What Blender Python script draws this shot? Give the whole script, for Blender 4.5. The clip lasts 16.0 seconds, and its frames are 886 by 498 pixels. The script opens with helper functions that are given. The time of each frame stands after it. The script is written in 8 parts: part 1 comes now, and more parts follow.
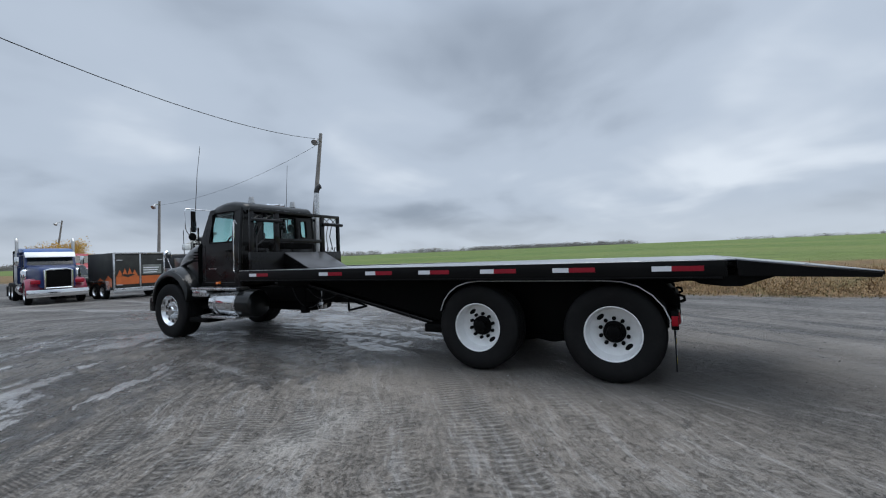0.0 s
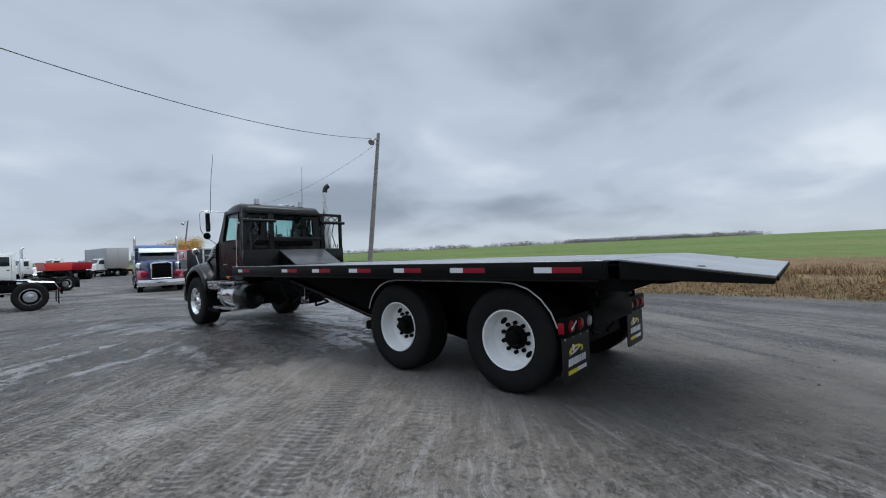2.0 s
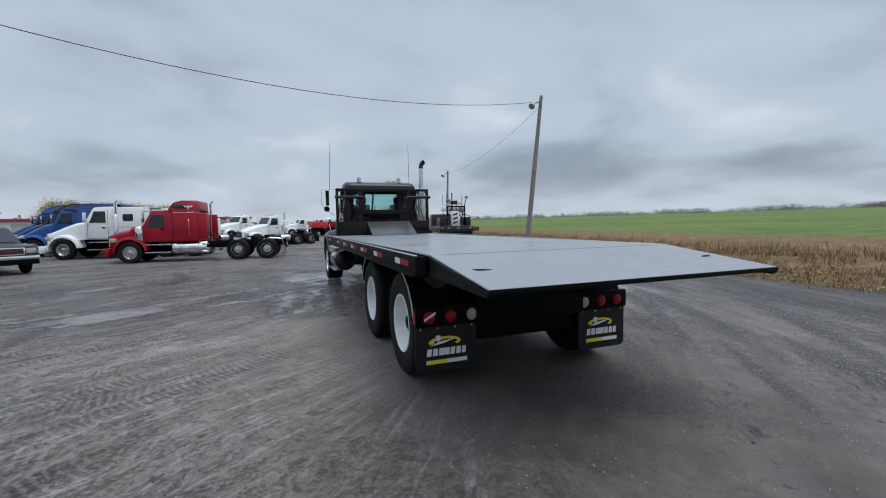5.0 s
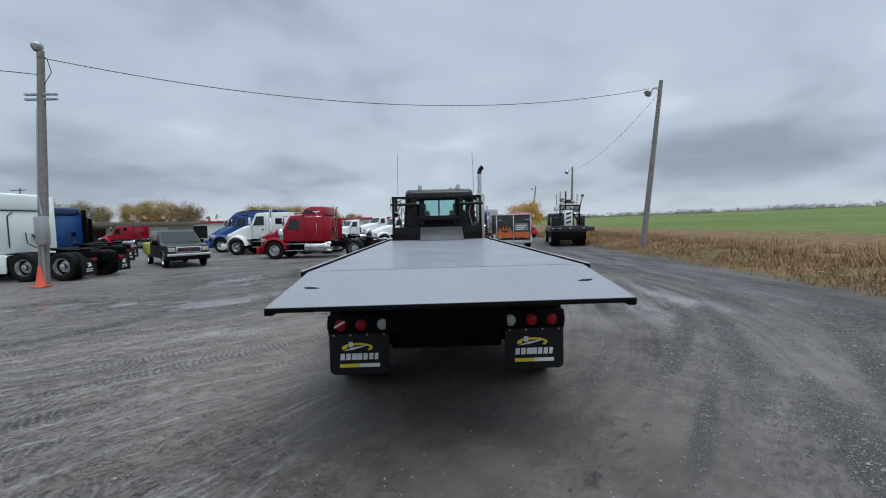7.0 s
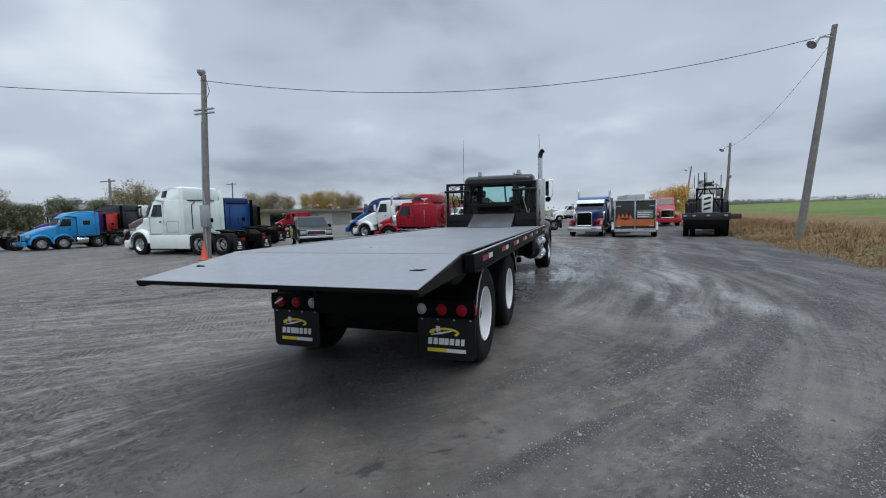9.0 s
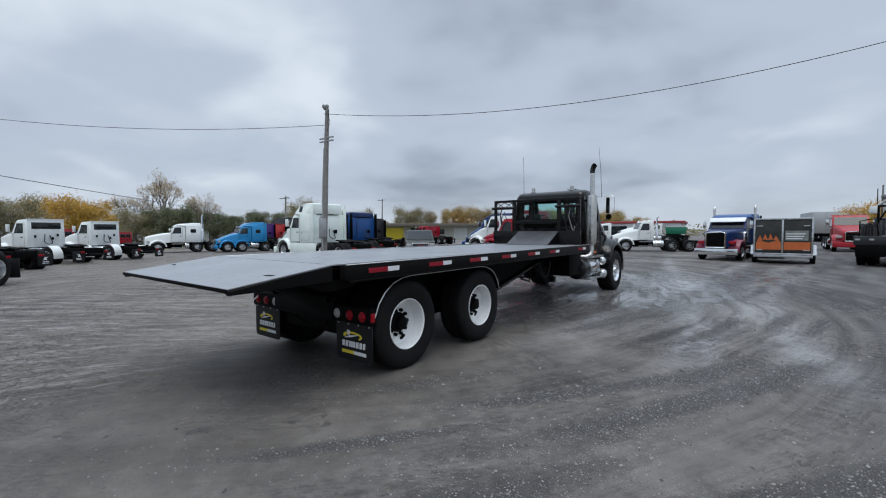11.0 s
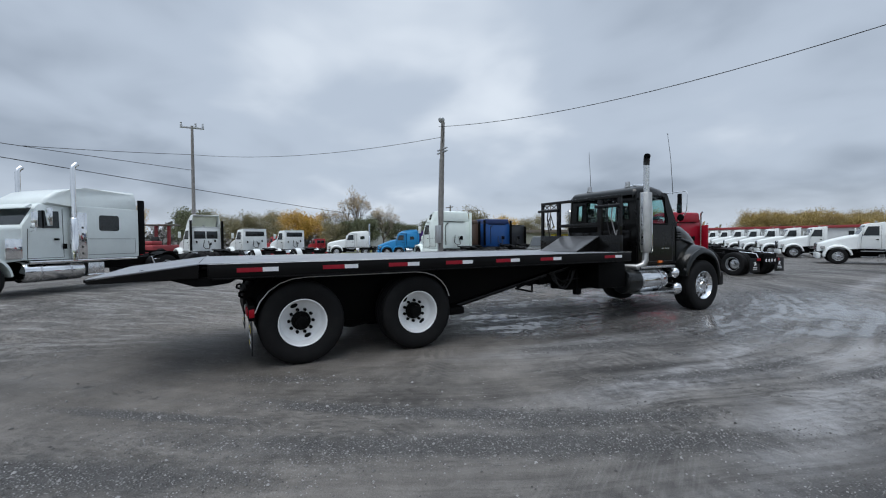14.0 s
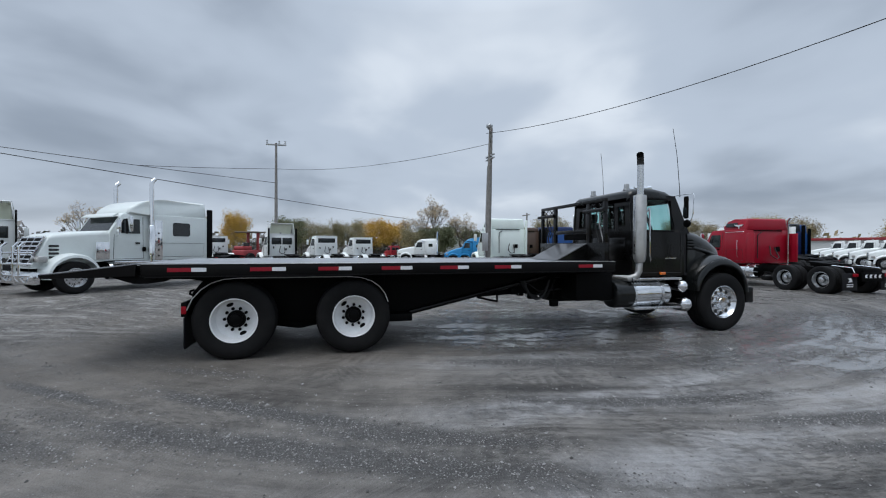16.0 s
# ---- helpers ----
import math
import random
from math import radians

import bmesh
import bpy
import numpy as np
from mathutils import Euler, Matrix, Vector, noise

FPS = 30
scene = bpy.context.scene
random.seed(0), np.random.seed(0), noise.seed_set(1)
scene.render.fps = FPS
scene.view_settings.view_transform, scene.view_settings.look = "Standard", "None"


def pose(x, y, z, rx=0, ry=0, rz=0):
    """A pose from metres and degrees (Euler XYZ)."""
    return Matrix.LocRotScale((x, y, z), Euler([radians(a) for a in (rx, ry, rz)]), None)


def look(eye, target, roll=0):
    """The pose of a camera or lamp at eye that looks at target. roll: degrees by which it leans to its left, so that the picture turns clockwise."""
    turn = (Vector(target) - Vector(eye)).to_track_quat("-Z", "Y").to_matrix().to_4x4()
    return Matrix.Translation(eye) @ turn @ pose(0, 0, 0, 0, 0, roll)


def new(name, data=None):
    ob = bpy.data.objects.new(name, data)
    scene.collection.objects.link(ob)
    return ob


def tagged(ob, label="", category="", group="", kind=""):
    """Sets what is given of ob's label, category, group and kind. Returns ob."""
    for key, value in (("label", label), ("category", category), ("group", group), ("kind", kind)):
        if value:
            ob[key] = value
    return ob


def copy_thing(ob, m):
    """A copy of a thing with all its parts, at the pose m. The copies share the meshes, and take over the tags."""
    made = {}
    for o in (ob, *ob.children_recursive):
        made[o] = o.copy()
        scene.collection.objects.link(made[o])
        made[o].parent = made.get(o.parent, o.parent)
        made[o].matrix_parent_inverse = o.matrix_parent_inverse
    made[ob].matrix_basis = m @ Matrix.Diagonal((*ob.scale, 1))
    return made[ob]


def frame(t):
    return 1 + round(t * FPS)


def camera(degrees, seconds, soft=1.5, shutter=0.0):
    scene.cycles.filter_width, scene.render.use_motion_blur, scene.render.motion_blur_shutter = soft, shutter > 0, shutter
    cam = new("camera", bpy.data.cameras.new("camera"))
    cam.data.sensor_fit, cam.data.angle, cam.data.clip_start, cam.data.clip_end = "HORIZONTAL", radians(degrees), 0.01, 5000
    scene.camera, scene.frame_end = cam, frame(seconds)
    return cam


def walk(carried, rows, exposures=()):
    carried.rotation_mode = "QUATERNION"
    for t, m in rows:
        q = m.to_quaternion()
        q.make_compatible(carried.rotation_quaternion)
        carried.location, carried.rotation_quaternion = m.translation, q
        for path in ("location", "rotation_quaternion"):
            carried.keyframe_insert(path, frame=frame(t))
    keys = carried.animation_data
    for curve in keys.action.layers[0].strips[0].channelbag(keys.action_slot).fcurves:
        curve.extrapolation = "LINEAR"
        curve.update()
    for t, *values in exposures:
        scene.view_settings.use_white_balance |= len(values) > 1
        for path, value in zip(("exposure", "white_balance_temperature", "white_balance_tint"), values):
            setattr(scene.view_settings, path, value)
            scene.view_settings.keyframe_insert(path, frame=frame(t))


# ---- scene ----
cam = camera(92.5, 16.0, soft=1.1)
PATH = [
    (0, (-6.078, -0.568, 1.426), (-4.313, 0.371, 1.462), -2.0),
    (0.5, (-5.805, -1.07, 1.429), (-4.091, -0.04, 1.461), -2.1),
    (1, (-5.44, -1.456, 1.388), (-3.78, -0.34, 1.422), -2.2),
    (1.5, (-5.112, -1.879, 1.386), (-3.516, -0.674, 1.419), -2.2),
    (2, (-4.798, -2.297, 1.412), (-3.28, -0.996, 1.433), -2.1),
    (2.5, (-4.381, -2.641, 1.442), (-2.963, -1.23, 1.44), -2.0),
    (3, (-4.053, -3.091, 1.423), (-2.757, -1.568, 1.394), -1.6),
    (3.2, (-3.917, -3.244, 1.422), (-2.679, -1.673, 1.391), -1.2),
    (5.3, (-1.999, -4.421, 1.608), (-1.386, -2.523, 1.47), -1.1),
    (5.5, (-1.789, -4.519, 1.629), (-1.237, -2.602, 1.487), -1.1),
    (6, (-1.274, -4.689, 1.65), (-0.882, -2.732, 1.509), -1.3),
    (6.5, (-0.697, -4.807, 1.684), (-0.477, -2.823, 1.555), -1.4),
    (7, (-0.115, -4.927, 1.716), (-0.07, -2.932, 1.592), -1.5),
    (7.5, (0.467, -4.896, 1.723), (0.334, -2.904, 1.597), -1.4),
    (8, (1.077, -4.886, 1.703), (0.767, -2.915, 1.566), -1.4),
    (8.5, (1.647, -4.766, 1.665), (1.169, -2.83, 1.511), -1.4),
    (9, (2.241, -4.612, 1.665), (1.608, -2.722, 1.496), -1.5),
    (9.5, (2.835, -4.463, 1.671), (2.05, -2.632, 1.493), -1.4),
    (9.7, (3.061, -4.365, 1.643), (2.213, -2.562, 1.467), -1.3),
    (11.8, (5.329, -3.074, 1.631), (3.91, -1.665, 1.588), -0.0),
    (12, (5.45, -2.864, 1.611), (3.989, -1.499, 1.568), -0.1),
    (12.5, (5.788, -2.367, 1.634), (4.23, -1.113, 1.591), -0.3),
    (13, (6.17, -1.901, 1.619), (4.532, -0.754, 1.578), -0.4),
    (13.5, (6.455, -1.404, 1.569), (4.746, -0.365, 1.523), -0.4),
    (14, (6.737, -0.897, 1.576), (4.964, 0.028, 1.527), -0.4),
    (14.5, (7.003, -0.396, 1.578), (5.178, 0.421, 1.542), -0.2),
    (15, (7.147, 0.169, 1.595), (5.282, 0.89, 1.577), -0.1),
    (15.5, (7.353, 0.673, 1.576), (5.457, 1.309, 1.565), 0.2),
    (16, (7.454, 1.203, 1.533), (5.525, 1.733, 1.524), 0.2),
]
walk(cam, [(t, look(eye, target, roll)) for t, eye, target, roll in PATH])

# ---- world, sun ----
world = bpy.data.worlds.new("overcast_sky")
scene.world = world
world.use_nodes = True
wn, wl = world.node_tree.nodes, world.node_tree.links
wn.clear()
SUN_ELEV, SUN_AZ = radians(70), radians(142)


def wnode(kind, **props):
    n = wn.new(kind)
    for k, v in props.items():
        n.inputs[k].default_value = v
    return n


def wmath(op, a, b=None):
    n = wn.new("ShaderNodeMath")
    n.operation = op
    for i, v in enumerate((a, b)):
        if v is None:
            continue
        if isinstance(v, (int, float)):
            n.inputs[i].default_value = v
        else:
            wl.new(v, n.inputs[i])
    return n.outputs[0]


sky = wn.new("ShaderNodeTexSky")
sky.sky_type, sky.sun_disc, sky.sun_elevation, sky.sun_rotation = "NISHITA", False, SUN_ELEV, SUN_AZ
sky.air_density, sky.dust_density = 1.0, 4.0
geo = wn.new("ShaderNodeTexCoord")
sep = wn.new("ShaderNodeSeparateXYZ")
wl.new(geo.outputs["Generated"], sep.inputs[0])
up = wmath("MAXIMUM", sep.outputs[2], 0.0)
flat = wmath("ADD", up, 0.26)
cloud_xyz = wn.new("ShaderNodeCombineXYZ")
wl.new(wmath("DIVIDE", sep.outputs[0], flat), cloud_xyz.inputs[0])
wl.new(wmath("DIVIDE", sep.outputs[1], flat), cloud_xyz.inputs[1])
big = wnode("ShaderNodeTexNoise", Scale=0.62, Detail=4.0, Roughness=0.48, Distortion=0.15)
small = wnode("ShaderNodeTexNoise", Scale=1.7, Detail=4.0, Roughness=0.45, Distortion=0.35)
wl.new(cloud_xyz.outputs[0], big.inputs["Vector"])
wl.new(cloud_xyz.outputs[0], small.inputs["Vector"])
mixed = wmath("ADD", wmath("MULTIPLY", big.outputs[0], 0.66), wmath("MULTIPLY", small.outputs[0], 0.34))
ramp = wn.new("ShaderNodeValToRGB")
wl.new(mixed, ramp.inputs[0])
ramp.color_ramp.interpolation = "EASE"
el = ramp.color_ramp.elements
el[0].position, el[0].color = 0.36, (0.315, 0.377, 0.468, 1)
el[1].position, el[1].color = 0.67, (0.80, 0.88, 0.98, 1)
mid = el.new(0.52)
mid.color = (0.53, 0.615, 0.735, 1)
# an overcast sky is brighter overhead, and pale in a thin band at the horizon
lift = wn.new("ShaderNodeMapRange")
wl.new(up, lift.inputs[0])
lift.inputs[1].default_value, lift.inputs[2].default_value = 0.48, 0.95
lift.inputs[3].default_value, lift.inputs[4].default_value = 1.0, 2.8
haze = wn.new("ShaderNodeMapRange")
wl.new(up, haze.inputs[0])
haze.inputs[1].default_value, haze.inputs[2].default_value = 0.0, 0.10
haze.inputs[3].default_value, haze.inputs[4].default_value = 0.65, 0.0
pale = wn.new("ShaderNodeMix")
pale.data_type = "RGBA"
wl.new(haze.outputs[0], pale.inputs["Factor"])
wl.new(ramp.outputs[0], pale.inputs["A"])
pale.inputs["B"].default_value = (0.70, 0.775, 0.86, 1)
cloud_bg = wn.new("ShaderNodeBackground")
wl.new(pale.outputs["Result"], cloud_bg.inputs[0])
wl.new(lift.outputs[0], cloud_bg.inputs[1])
sky_bg = wn.new("ShaderNodeBackground")
wl.new(sky.outputs[0], sky_bg.inputs[0])
sky_bg.inputs[1].default_value = 0.06
both = wn.new("ShaderNodeMixShader")
both.inputs[0].default_value = 0.88
wl.new(sky_bg.outputs[0], both.inputs[1])
wl.new(cloud_bg.outputs[0], both.inputs[2])
out = wn.new("ShaderNodeOutputWorld")
wl.new(both.outputs[0], out.inputs[0])

sun = new("sun", bpy.data.lights.new("sun", "SUN"))
sun.data.energy, sun.data.angle, sun.data.color = 1.3, radians(40), (1.0, 0.97, 0.93)
sun.matrix_world = look((0, 0, 30), (-10 * math.sin(SUN_AZ), -10 * math.cos(SUN_AZ), 30 - 10 * math.tan(SUN_ELEV)))
scene.view_settings.exposure = 0.0


# ---- building helpers ----
def mat(name, rgb, rough=0.5, metal=0.0, var=0.12, scale=3.0, bump=0.0, bscale=80.0, coat=0.0, rvar=0.12, spec=0.5, dirt=None, dscale=1.2, damt=0.5):
    """A painted or natural surface: colour that varies at two sizes, uneven gloss, fine relief, optional grime."""
    m = bpy.data.materials.new(name)
    m.use_nodes = True
    n, l = m.node_tree.nodes, m.node_tree.links
    p = n["Principled BSDF"]
    tc = n.new("ShaderNodeTexCoord")
    a = n.new("ShaderNodeTexNoise")
    a.inputs["Scale"].default_value, a.inputs["Detail"].default_value = scale, 6
    b = n.new("ShaderNodeTexNoise")
    b.inputs["Scale"].default_value, b.inputs["Detail"].default_value = scale * 14, 3
    for t in (a, b):
        l.new(tc.outputs["Object"], t.inputs["Vector"])
    add = n.new("ShaderNodeMath")
    add.operation = "MULTIPLY_ADD"
    l.new(a.outputs[0], add.inputs[0])
    add.inputs[1].default_value = 0.65
    sc = n.new("ShaderNodeMath")
    sc.operation = "MULTIPLY"
    l.new(b.outputs[0], sc.inputs[0])
    sc.inputs[1].default_value = 0.35
    l.new(sc.outputs[0], add.inputs[2])
    mix = n.new("ShaderNodeMix")
    mix.data_type = "RGBA"
    rng = n.new("ShaderNodeMapRange")
    l.new(add.outputs[0], rng.inputs[0])
    rng.inputs[1].default_value, rng.inputs[2].default_value = 0.3, 0.7
    l.new(rng.outputs[0], mix.inputs["Factor"])
    mix.inputs["A"].default_value = (*[c * (1 - var) for c in rgb], 1)
    mix.inputs["B"].default_value = (*[min(1, c * (1 + var)) for c in rgb], 1)
    colour = mix.outputs["Result"]
    if dirt:
        d = n.new("ShaderNodeTexNoise")
        d.inputs["Scale"].default_value, d.inputs["Detail"].default_value, d.inputs["Roughness"].default_value = dscale, 8, 0.65
        l.new(tc.outputs["Object"], d.inputs["Vector"])
        dr = n.new("ShaderNodeMapRange")
        l.new(d.outputs[0], dr.inputs[0])
        dr.inputs[1].default_value, dr.inputs[2].default_value, dr.inputs[4].default_value = 0.48, 0.75, damt
        dm = n.new("ShaderNodeMix")
        dm.data_type = "RGBA"
        l.new(dr.outputs[0], dm.inputs["Factor"])
        l.new(colour, dm.inputs["A"])
        dm.inputs["B"].default_value = (*dirt, 1)
        colour = dm.outputs["Result"]
    l.new(colour, p.inputs["Base Color"])
    rr = n.new("ShaderNodeMapRange")
    l.new(add.outputs[0], rr.inputs[0])
    rr.inputs[1].default_value, rr.inputs[2].default_value = 0.3, 0.7
    rr.inputs[3].default_value, rr.inputs[4].default_value = max(0.02, rough * (1 - rvar)), min(1, rough * (1 + rvar))
    l.new(rr.outputs[0], p.inputs["Roughness"])
    p.inputs["Metallic"].default_value = metal
    p.inputs["Specular IOR Level"].default_value = spec
    p.inputs["Coat Weight"].default_value = coat
    p.inputs["Coat Roughness"].default_value = 0.06
    if bump:
        g = n.new("ShaderNodeTexNoise")
        g.inputs["Scale"].default_value, g.inputs["Detail"].default_value = bscale, 4
        l.new(tc.outputs["Object"], g.inputs["Vector"])
        bp = n.new("ShaderNodeBump")
        bp.inputs["Strength"].default_value, bp.inputs["Distance"].default_value = bump, 0.01
        l.new(g.outputs[0], bp.inputs["Height"])
        l.new(bp.outputs[0], p.inputs["Normal"])
    return m


def glass(name, rgb, rough=0.02):
    m = bpy.data.materials.new(name)
    m.use_nodes = True
    n, l = m.node_tree.nodes, m.node_tree.links
    n.remove(n["Principled BSDF"])
    tr = n.new("ShaderNodeBsdfTransparent")
    tr.inputs[0].default_value = (*rgb, 1)
    gl = n.new("ShaderNodeBsdfGlossy")
    gl.inputs["Roughness"].default_value = rough
    lw = n.new("ShaderNodeLayerWeight")
    pw = n.new("ShaderNodeMath")
    pw.operation = "POWER"
    l.new(lw.outputs["Facing"], pw.inputs[0])
    pw.inputs[1].default_value = 4.0
    fr = n.new("ShaderNodeMath")
    fr.operation = "MULTIPLY_ADD"
    l.new(pw.outputs[0], fr.inputs[0])
    fr.inputs[1].default_value, fr.inputs[2].default_value = 0.7, 0.03
    mx = n.new("ShaderNodeMixShader")
    l.new(fr.outputs[0], mx.inputs[0])
    l.new(tr.outputs[0], mx.inputs[1])
    l.new(gl.outputs[0], mx.inputs[2])
    l.new(mx.outputs[0], n["Material Output"].inputs[0])
    return m


def part(name, bm, material, parent=None, label="", at=None, smooth=38):
    """Links a bmesh (or a finished mesh) as one mesh object under a thing or a part."""
    if isinstance(bm, bmesh.types.BMesh):
        bmesh.ops.recalc_face_normals(bm, faces=bm.faces)
        me = bpy.data.meshes.new(name)
        bm.to_mesh(me)
        bm.free()
        me.materials.append(material)
        if smooth:
            me.shade_smooth()
            me.set_sharp_from_angle(angle=radians(smooth))
    else:
        me = bm
    ob = new(name, me)
    if parent is not None:
        ob.parent = parent
    if at is not None:
        ob.matrix_basis = at
    if label:
        tagged(ob, label)
    return ob


def thing(name, label, category, m=None, group="", kind=""):
    ob = new(name)
    ob.empty_display_size = 0.3
    if m is not None:
        ob.matrix_basis = m
    return tagged(ob, label, category, group, kind)


def nb():
    return bmesh.new()


def box(bm, x0, x1, y0, y1, z0, z1, bevel=0.0, seg=2, fn=None):
    vs = [bm.verts.new((x, y, z)) for x in (x0, x1) for y in (y0, y1) for z in (z0, z1)]
    fs = [bm.faces.new([vs[i] for i in q]) for q in ((0, 1, 3, 2), (4, 6, 7, 5), (0, 4, 5, 1), (2, 3, 7, 6), (0, 2, 6, 4), (1, 5, 7, 3))]
    if fn:
        for v in vs:
            v.co = fn(v.co)
    if bevel:
        es = list({e for f in fs for e in f.edges})
        bmesh.ops.bevel(bm, geom=es, offset=bevel, segments=seg, profile=0.5, affect="EDGES", clamp_overlap=True)
    return bm


def prism(bm, prof, lo, hi, axis="x", bevel=0.0, seg=2, fn=None):
    """A profile drawn in the plane across the axis, drawn out from lo to hi."""
    def at(u, v, w):
        return {"x": (w, u, v), "y": (u, w, v), "z": (u, v, w)}[axis]
    a = [bm.verts.new(at(u, v, lo)) for u, v in prof]
    b = [bm.verts.new(at(u, v, hi)) for u, v in prof]
    k = len(prof)
    fs = [bm.faces.new(a), bm.faces.new(b[::-1])]
    fs += [bm.faces.new((a[i], b[i], b[(i + 1) % k], a[(i + 1) % k])) for i in range(k)]
    if fn:
        for v in a + b:
            v.co = fn(v.co)
    if bevel:
        es = list({e for f in fs for e in f.edges})
        bmesh.ops.bevel(bm, geom=es, offset=bevel, segments=seg, profile=0.5, affect="EDGES", clamp_overlap=True)
    return bm


def tube(bm, pts, r, seg=10, cap=True):
    """A round bar along points; r may be one radius or one for each point."""
    pts = [Vector(p) for p in pts]
    rs = r if isinstance(r, (list, tuple)) else [r] * len(pts)
    rings, ref = [], None
    for i, p in enumerate(pts):
        d = (pts[min(i + 1, len(pts) - 1)] - pts[max(i - 1, 0)]).normalized()
        if ref is None:
            ref = d.orthogonal().normalized()
        ref = (ref - d * ref.dot(d)).normalized()
        side = d.cross(ref)
        rings.append([bm.verts.new(p + rs[i] * (ref * math.cos(a) + side * math.sin(a))) for a in (2 * math.pi * k / seg for k in range(seg))])
    for a, b in zip(rings, rings[1:]):
        for k in range(seg):
            bm.faces.new((a[k], a[(k + 1) % seg], b[(k + 1) % seg], b[k]))
    if cap:
        bm.faces.new(rings[0][::-1])
        bm.faces.new(rings[-1])
    return bm


def lathe(bm, prof, seg=32, axis="x", centre=(0, 0, 0), fn=None, close=False):
    """A profile of (radius, place along the axis), turned round the axis."""
    c = Vector(centre)
    rings = []
    for j, (r, w) in enumerate(prof):
        ring = []
        for k in range(seg):
            a = 2 * math.pi * k / seg
            q = fn(j, k, r) if fn else r
            u, v = q * math.cos(a), q * math.sin(a)
            ring.append(bm.verts.new(c + Vector({"x": (w, u, v), "y": (u, w, v), "z": (u, v, w)}[axis])))
        rings.append(ring)
    for a, b in zip(rings, rings[1:]):
        for k in range(seg):
            bm.faces.new((a[k], a[(k + 1) % seg], b[(k + 1) % seg], b[k]))
    if close:
        bm.faces.new(rings[0][::-1])
        bm.faces.new(rings[-1])
    return bm


def panel(bm, us, vs, holes, lo, hi, axis="x", fn=None):
    """A slab across the axis with rectangular openings cut through it. holes: (u0, u1, v0, v1)."""
    us, vs = sorted({*us, *[h[i] for h in holes for i in (0, 1)]}), sorted({*vs, *[h[i] for h in holes for i in (2, 3)]})
    def at(u, v, w):
        return Vector({"x": (w, u, v), "y": (u, w, v), "z": (u, v, w)}[axis])
    def solid(i, j):
        if not (0 <= i < len(us) - 1 and 0 <= j < len(vs) - 1):
            return False
        u, v = (us[i] + us[i + 1]) / 2, (vs[j] + vs[j + 1]) / 2
        return not any(h[0] < u < h[1] and h[2] < v < h[3] for h in holes)
    grid = {}
    def vert(i, j, w):
        if (i, j, w) not in grid:
            co = at(us[i], vs[j], w)
            grid[i, j, w] = bm.verts.new(fn(co) if fn else co)
        return grid[i, j, w]
    for i in range(len(us) - 1):
        for j in range(len(vs) - 1):
            if not solid(i, j):
                continue
            for w in (lo, hi):
                bm.faces.new((vert(i, j, w), vert(i + 1, j, w), vert(i + 1, j + 1, w), vert(i, j + 1, w)))
            for (a, b), (p, q) in (((-1, 0), ((i, j), (i, j + 1))), ((1, 0), ((i + 1, j), (i + 1, j + 1))), ((0, -1), ((i, j), (i + 1, j))), ((0, 1), ((i, j + 1), (i + 1, j + 1)))):
                if not solid(i + a, j + b):
                    bm.faces.new((vert(*p, lo), vert(*q, lo), vert(*q, hi), vert(*p, hi)))
    return bm


def loft(bm, loops, cap=True):
    rings = [[bm.verts.new(p) for p in lp] for lp in loops]
    k = len(rings[0])
    for a, b in zip(rings, rings[1:]):
        for i in range(k):
            bm.faces.new((a[i], a[(i + 1) % k], b[(i + 1) % k], b[i]))
    if cap:
        bm.faces.new(rings[0][::-1])
        bm.faces.new(rings[-1])
    return bm


def rounded(w, z0, z1, r, y, n=4, flat_bottom=True):
    """A loop across the y axis: a box 2w wide from z0 to z1 with rounded upper corners."""
    pts = [(-w, y, z0), (w, y, z0)]
    for k in range(n + 1):
        a = math.pi / 2 * k / n
        pts.append((w - r + r * math.cos(a), y, z1 - r + r * math.sin(a)))
    for k in range(n + 1):
        a = math.pi / 2 + math.pi / 2 * k / n
        pts.append((-w + r + r * math.cos(a), y, z1 - r + r * math.sin(a)))
    return pts


def arc(cy, cz, r, a0, a1, n=12):
    return [(cy + r * math.cos(radians(a0 + (a1 - a0) * k / n)), cz + r * math.sin(radians(a0 + (a1 - a0) * k / n))) for k in range(n + 1)]


# ---- materials ----
BLACK = mat("black_truck_paint", (0.0030, 0.0028, 0.0028), 0.30, var=0.25, coat=0.28, spec=0.15, rvar=0.3, dirt=(0.017, 0.0165, 0.0165), dscale=2.2, damt=0.12)
FENDER = mat("dark_fender_paint", (0.006, 0.007, 0.007), 0.3, var=0.2, coat=0.45, spec=0.2, dirt=(0.03, 0.028, 0.025), dscale=2.5, damt=0.2)
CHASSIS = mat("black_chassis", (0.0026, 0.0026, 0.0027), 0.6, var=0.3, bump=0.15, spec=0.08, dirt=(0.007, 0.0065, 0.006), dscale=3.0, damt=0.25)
BED_BLACK = mat("worn_black_bed_paint", (0.0035, 0.0034, 0.0036), 0.5, var=0.3, bump=0.06, bscale=40, spec=0.10, coat=0.06, dirt=(0.012, 0.0115, 0.011), dscale=3.0, damt=0.2)
DECK = mat("wet_grey_deck_paint", (0.245, 0.26, 0.285), 0.38, var=0.07, scale=0.9, bump=0.03, bscale=25, rvar=0.35, coat=0.12, dirt=(0.20, 0.205, 0.215), dscale=0.8, damt=0.45)
RUBBER = mat("tyre_rubber", (0.0060, 0.0060, 0.0064), 0.7, var=0.3, bump=0.25, bscale=60, spec=0.2, dirt=(0.022, 0.020, 0.018), dscale=6, damt=0.3)
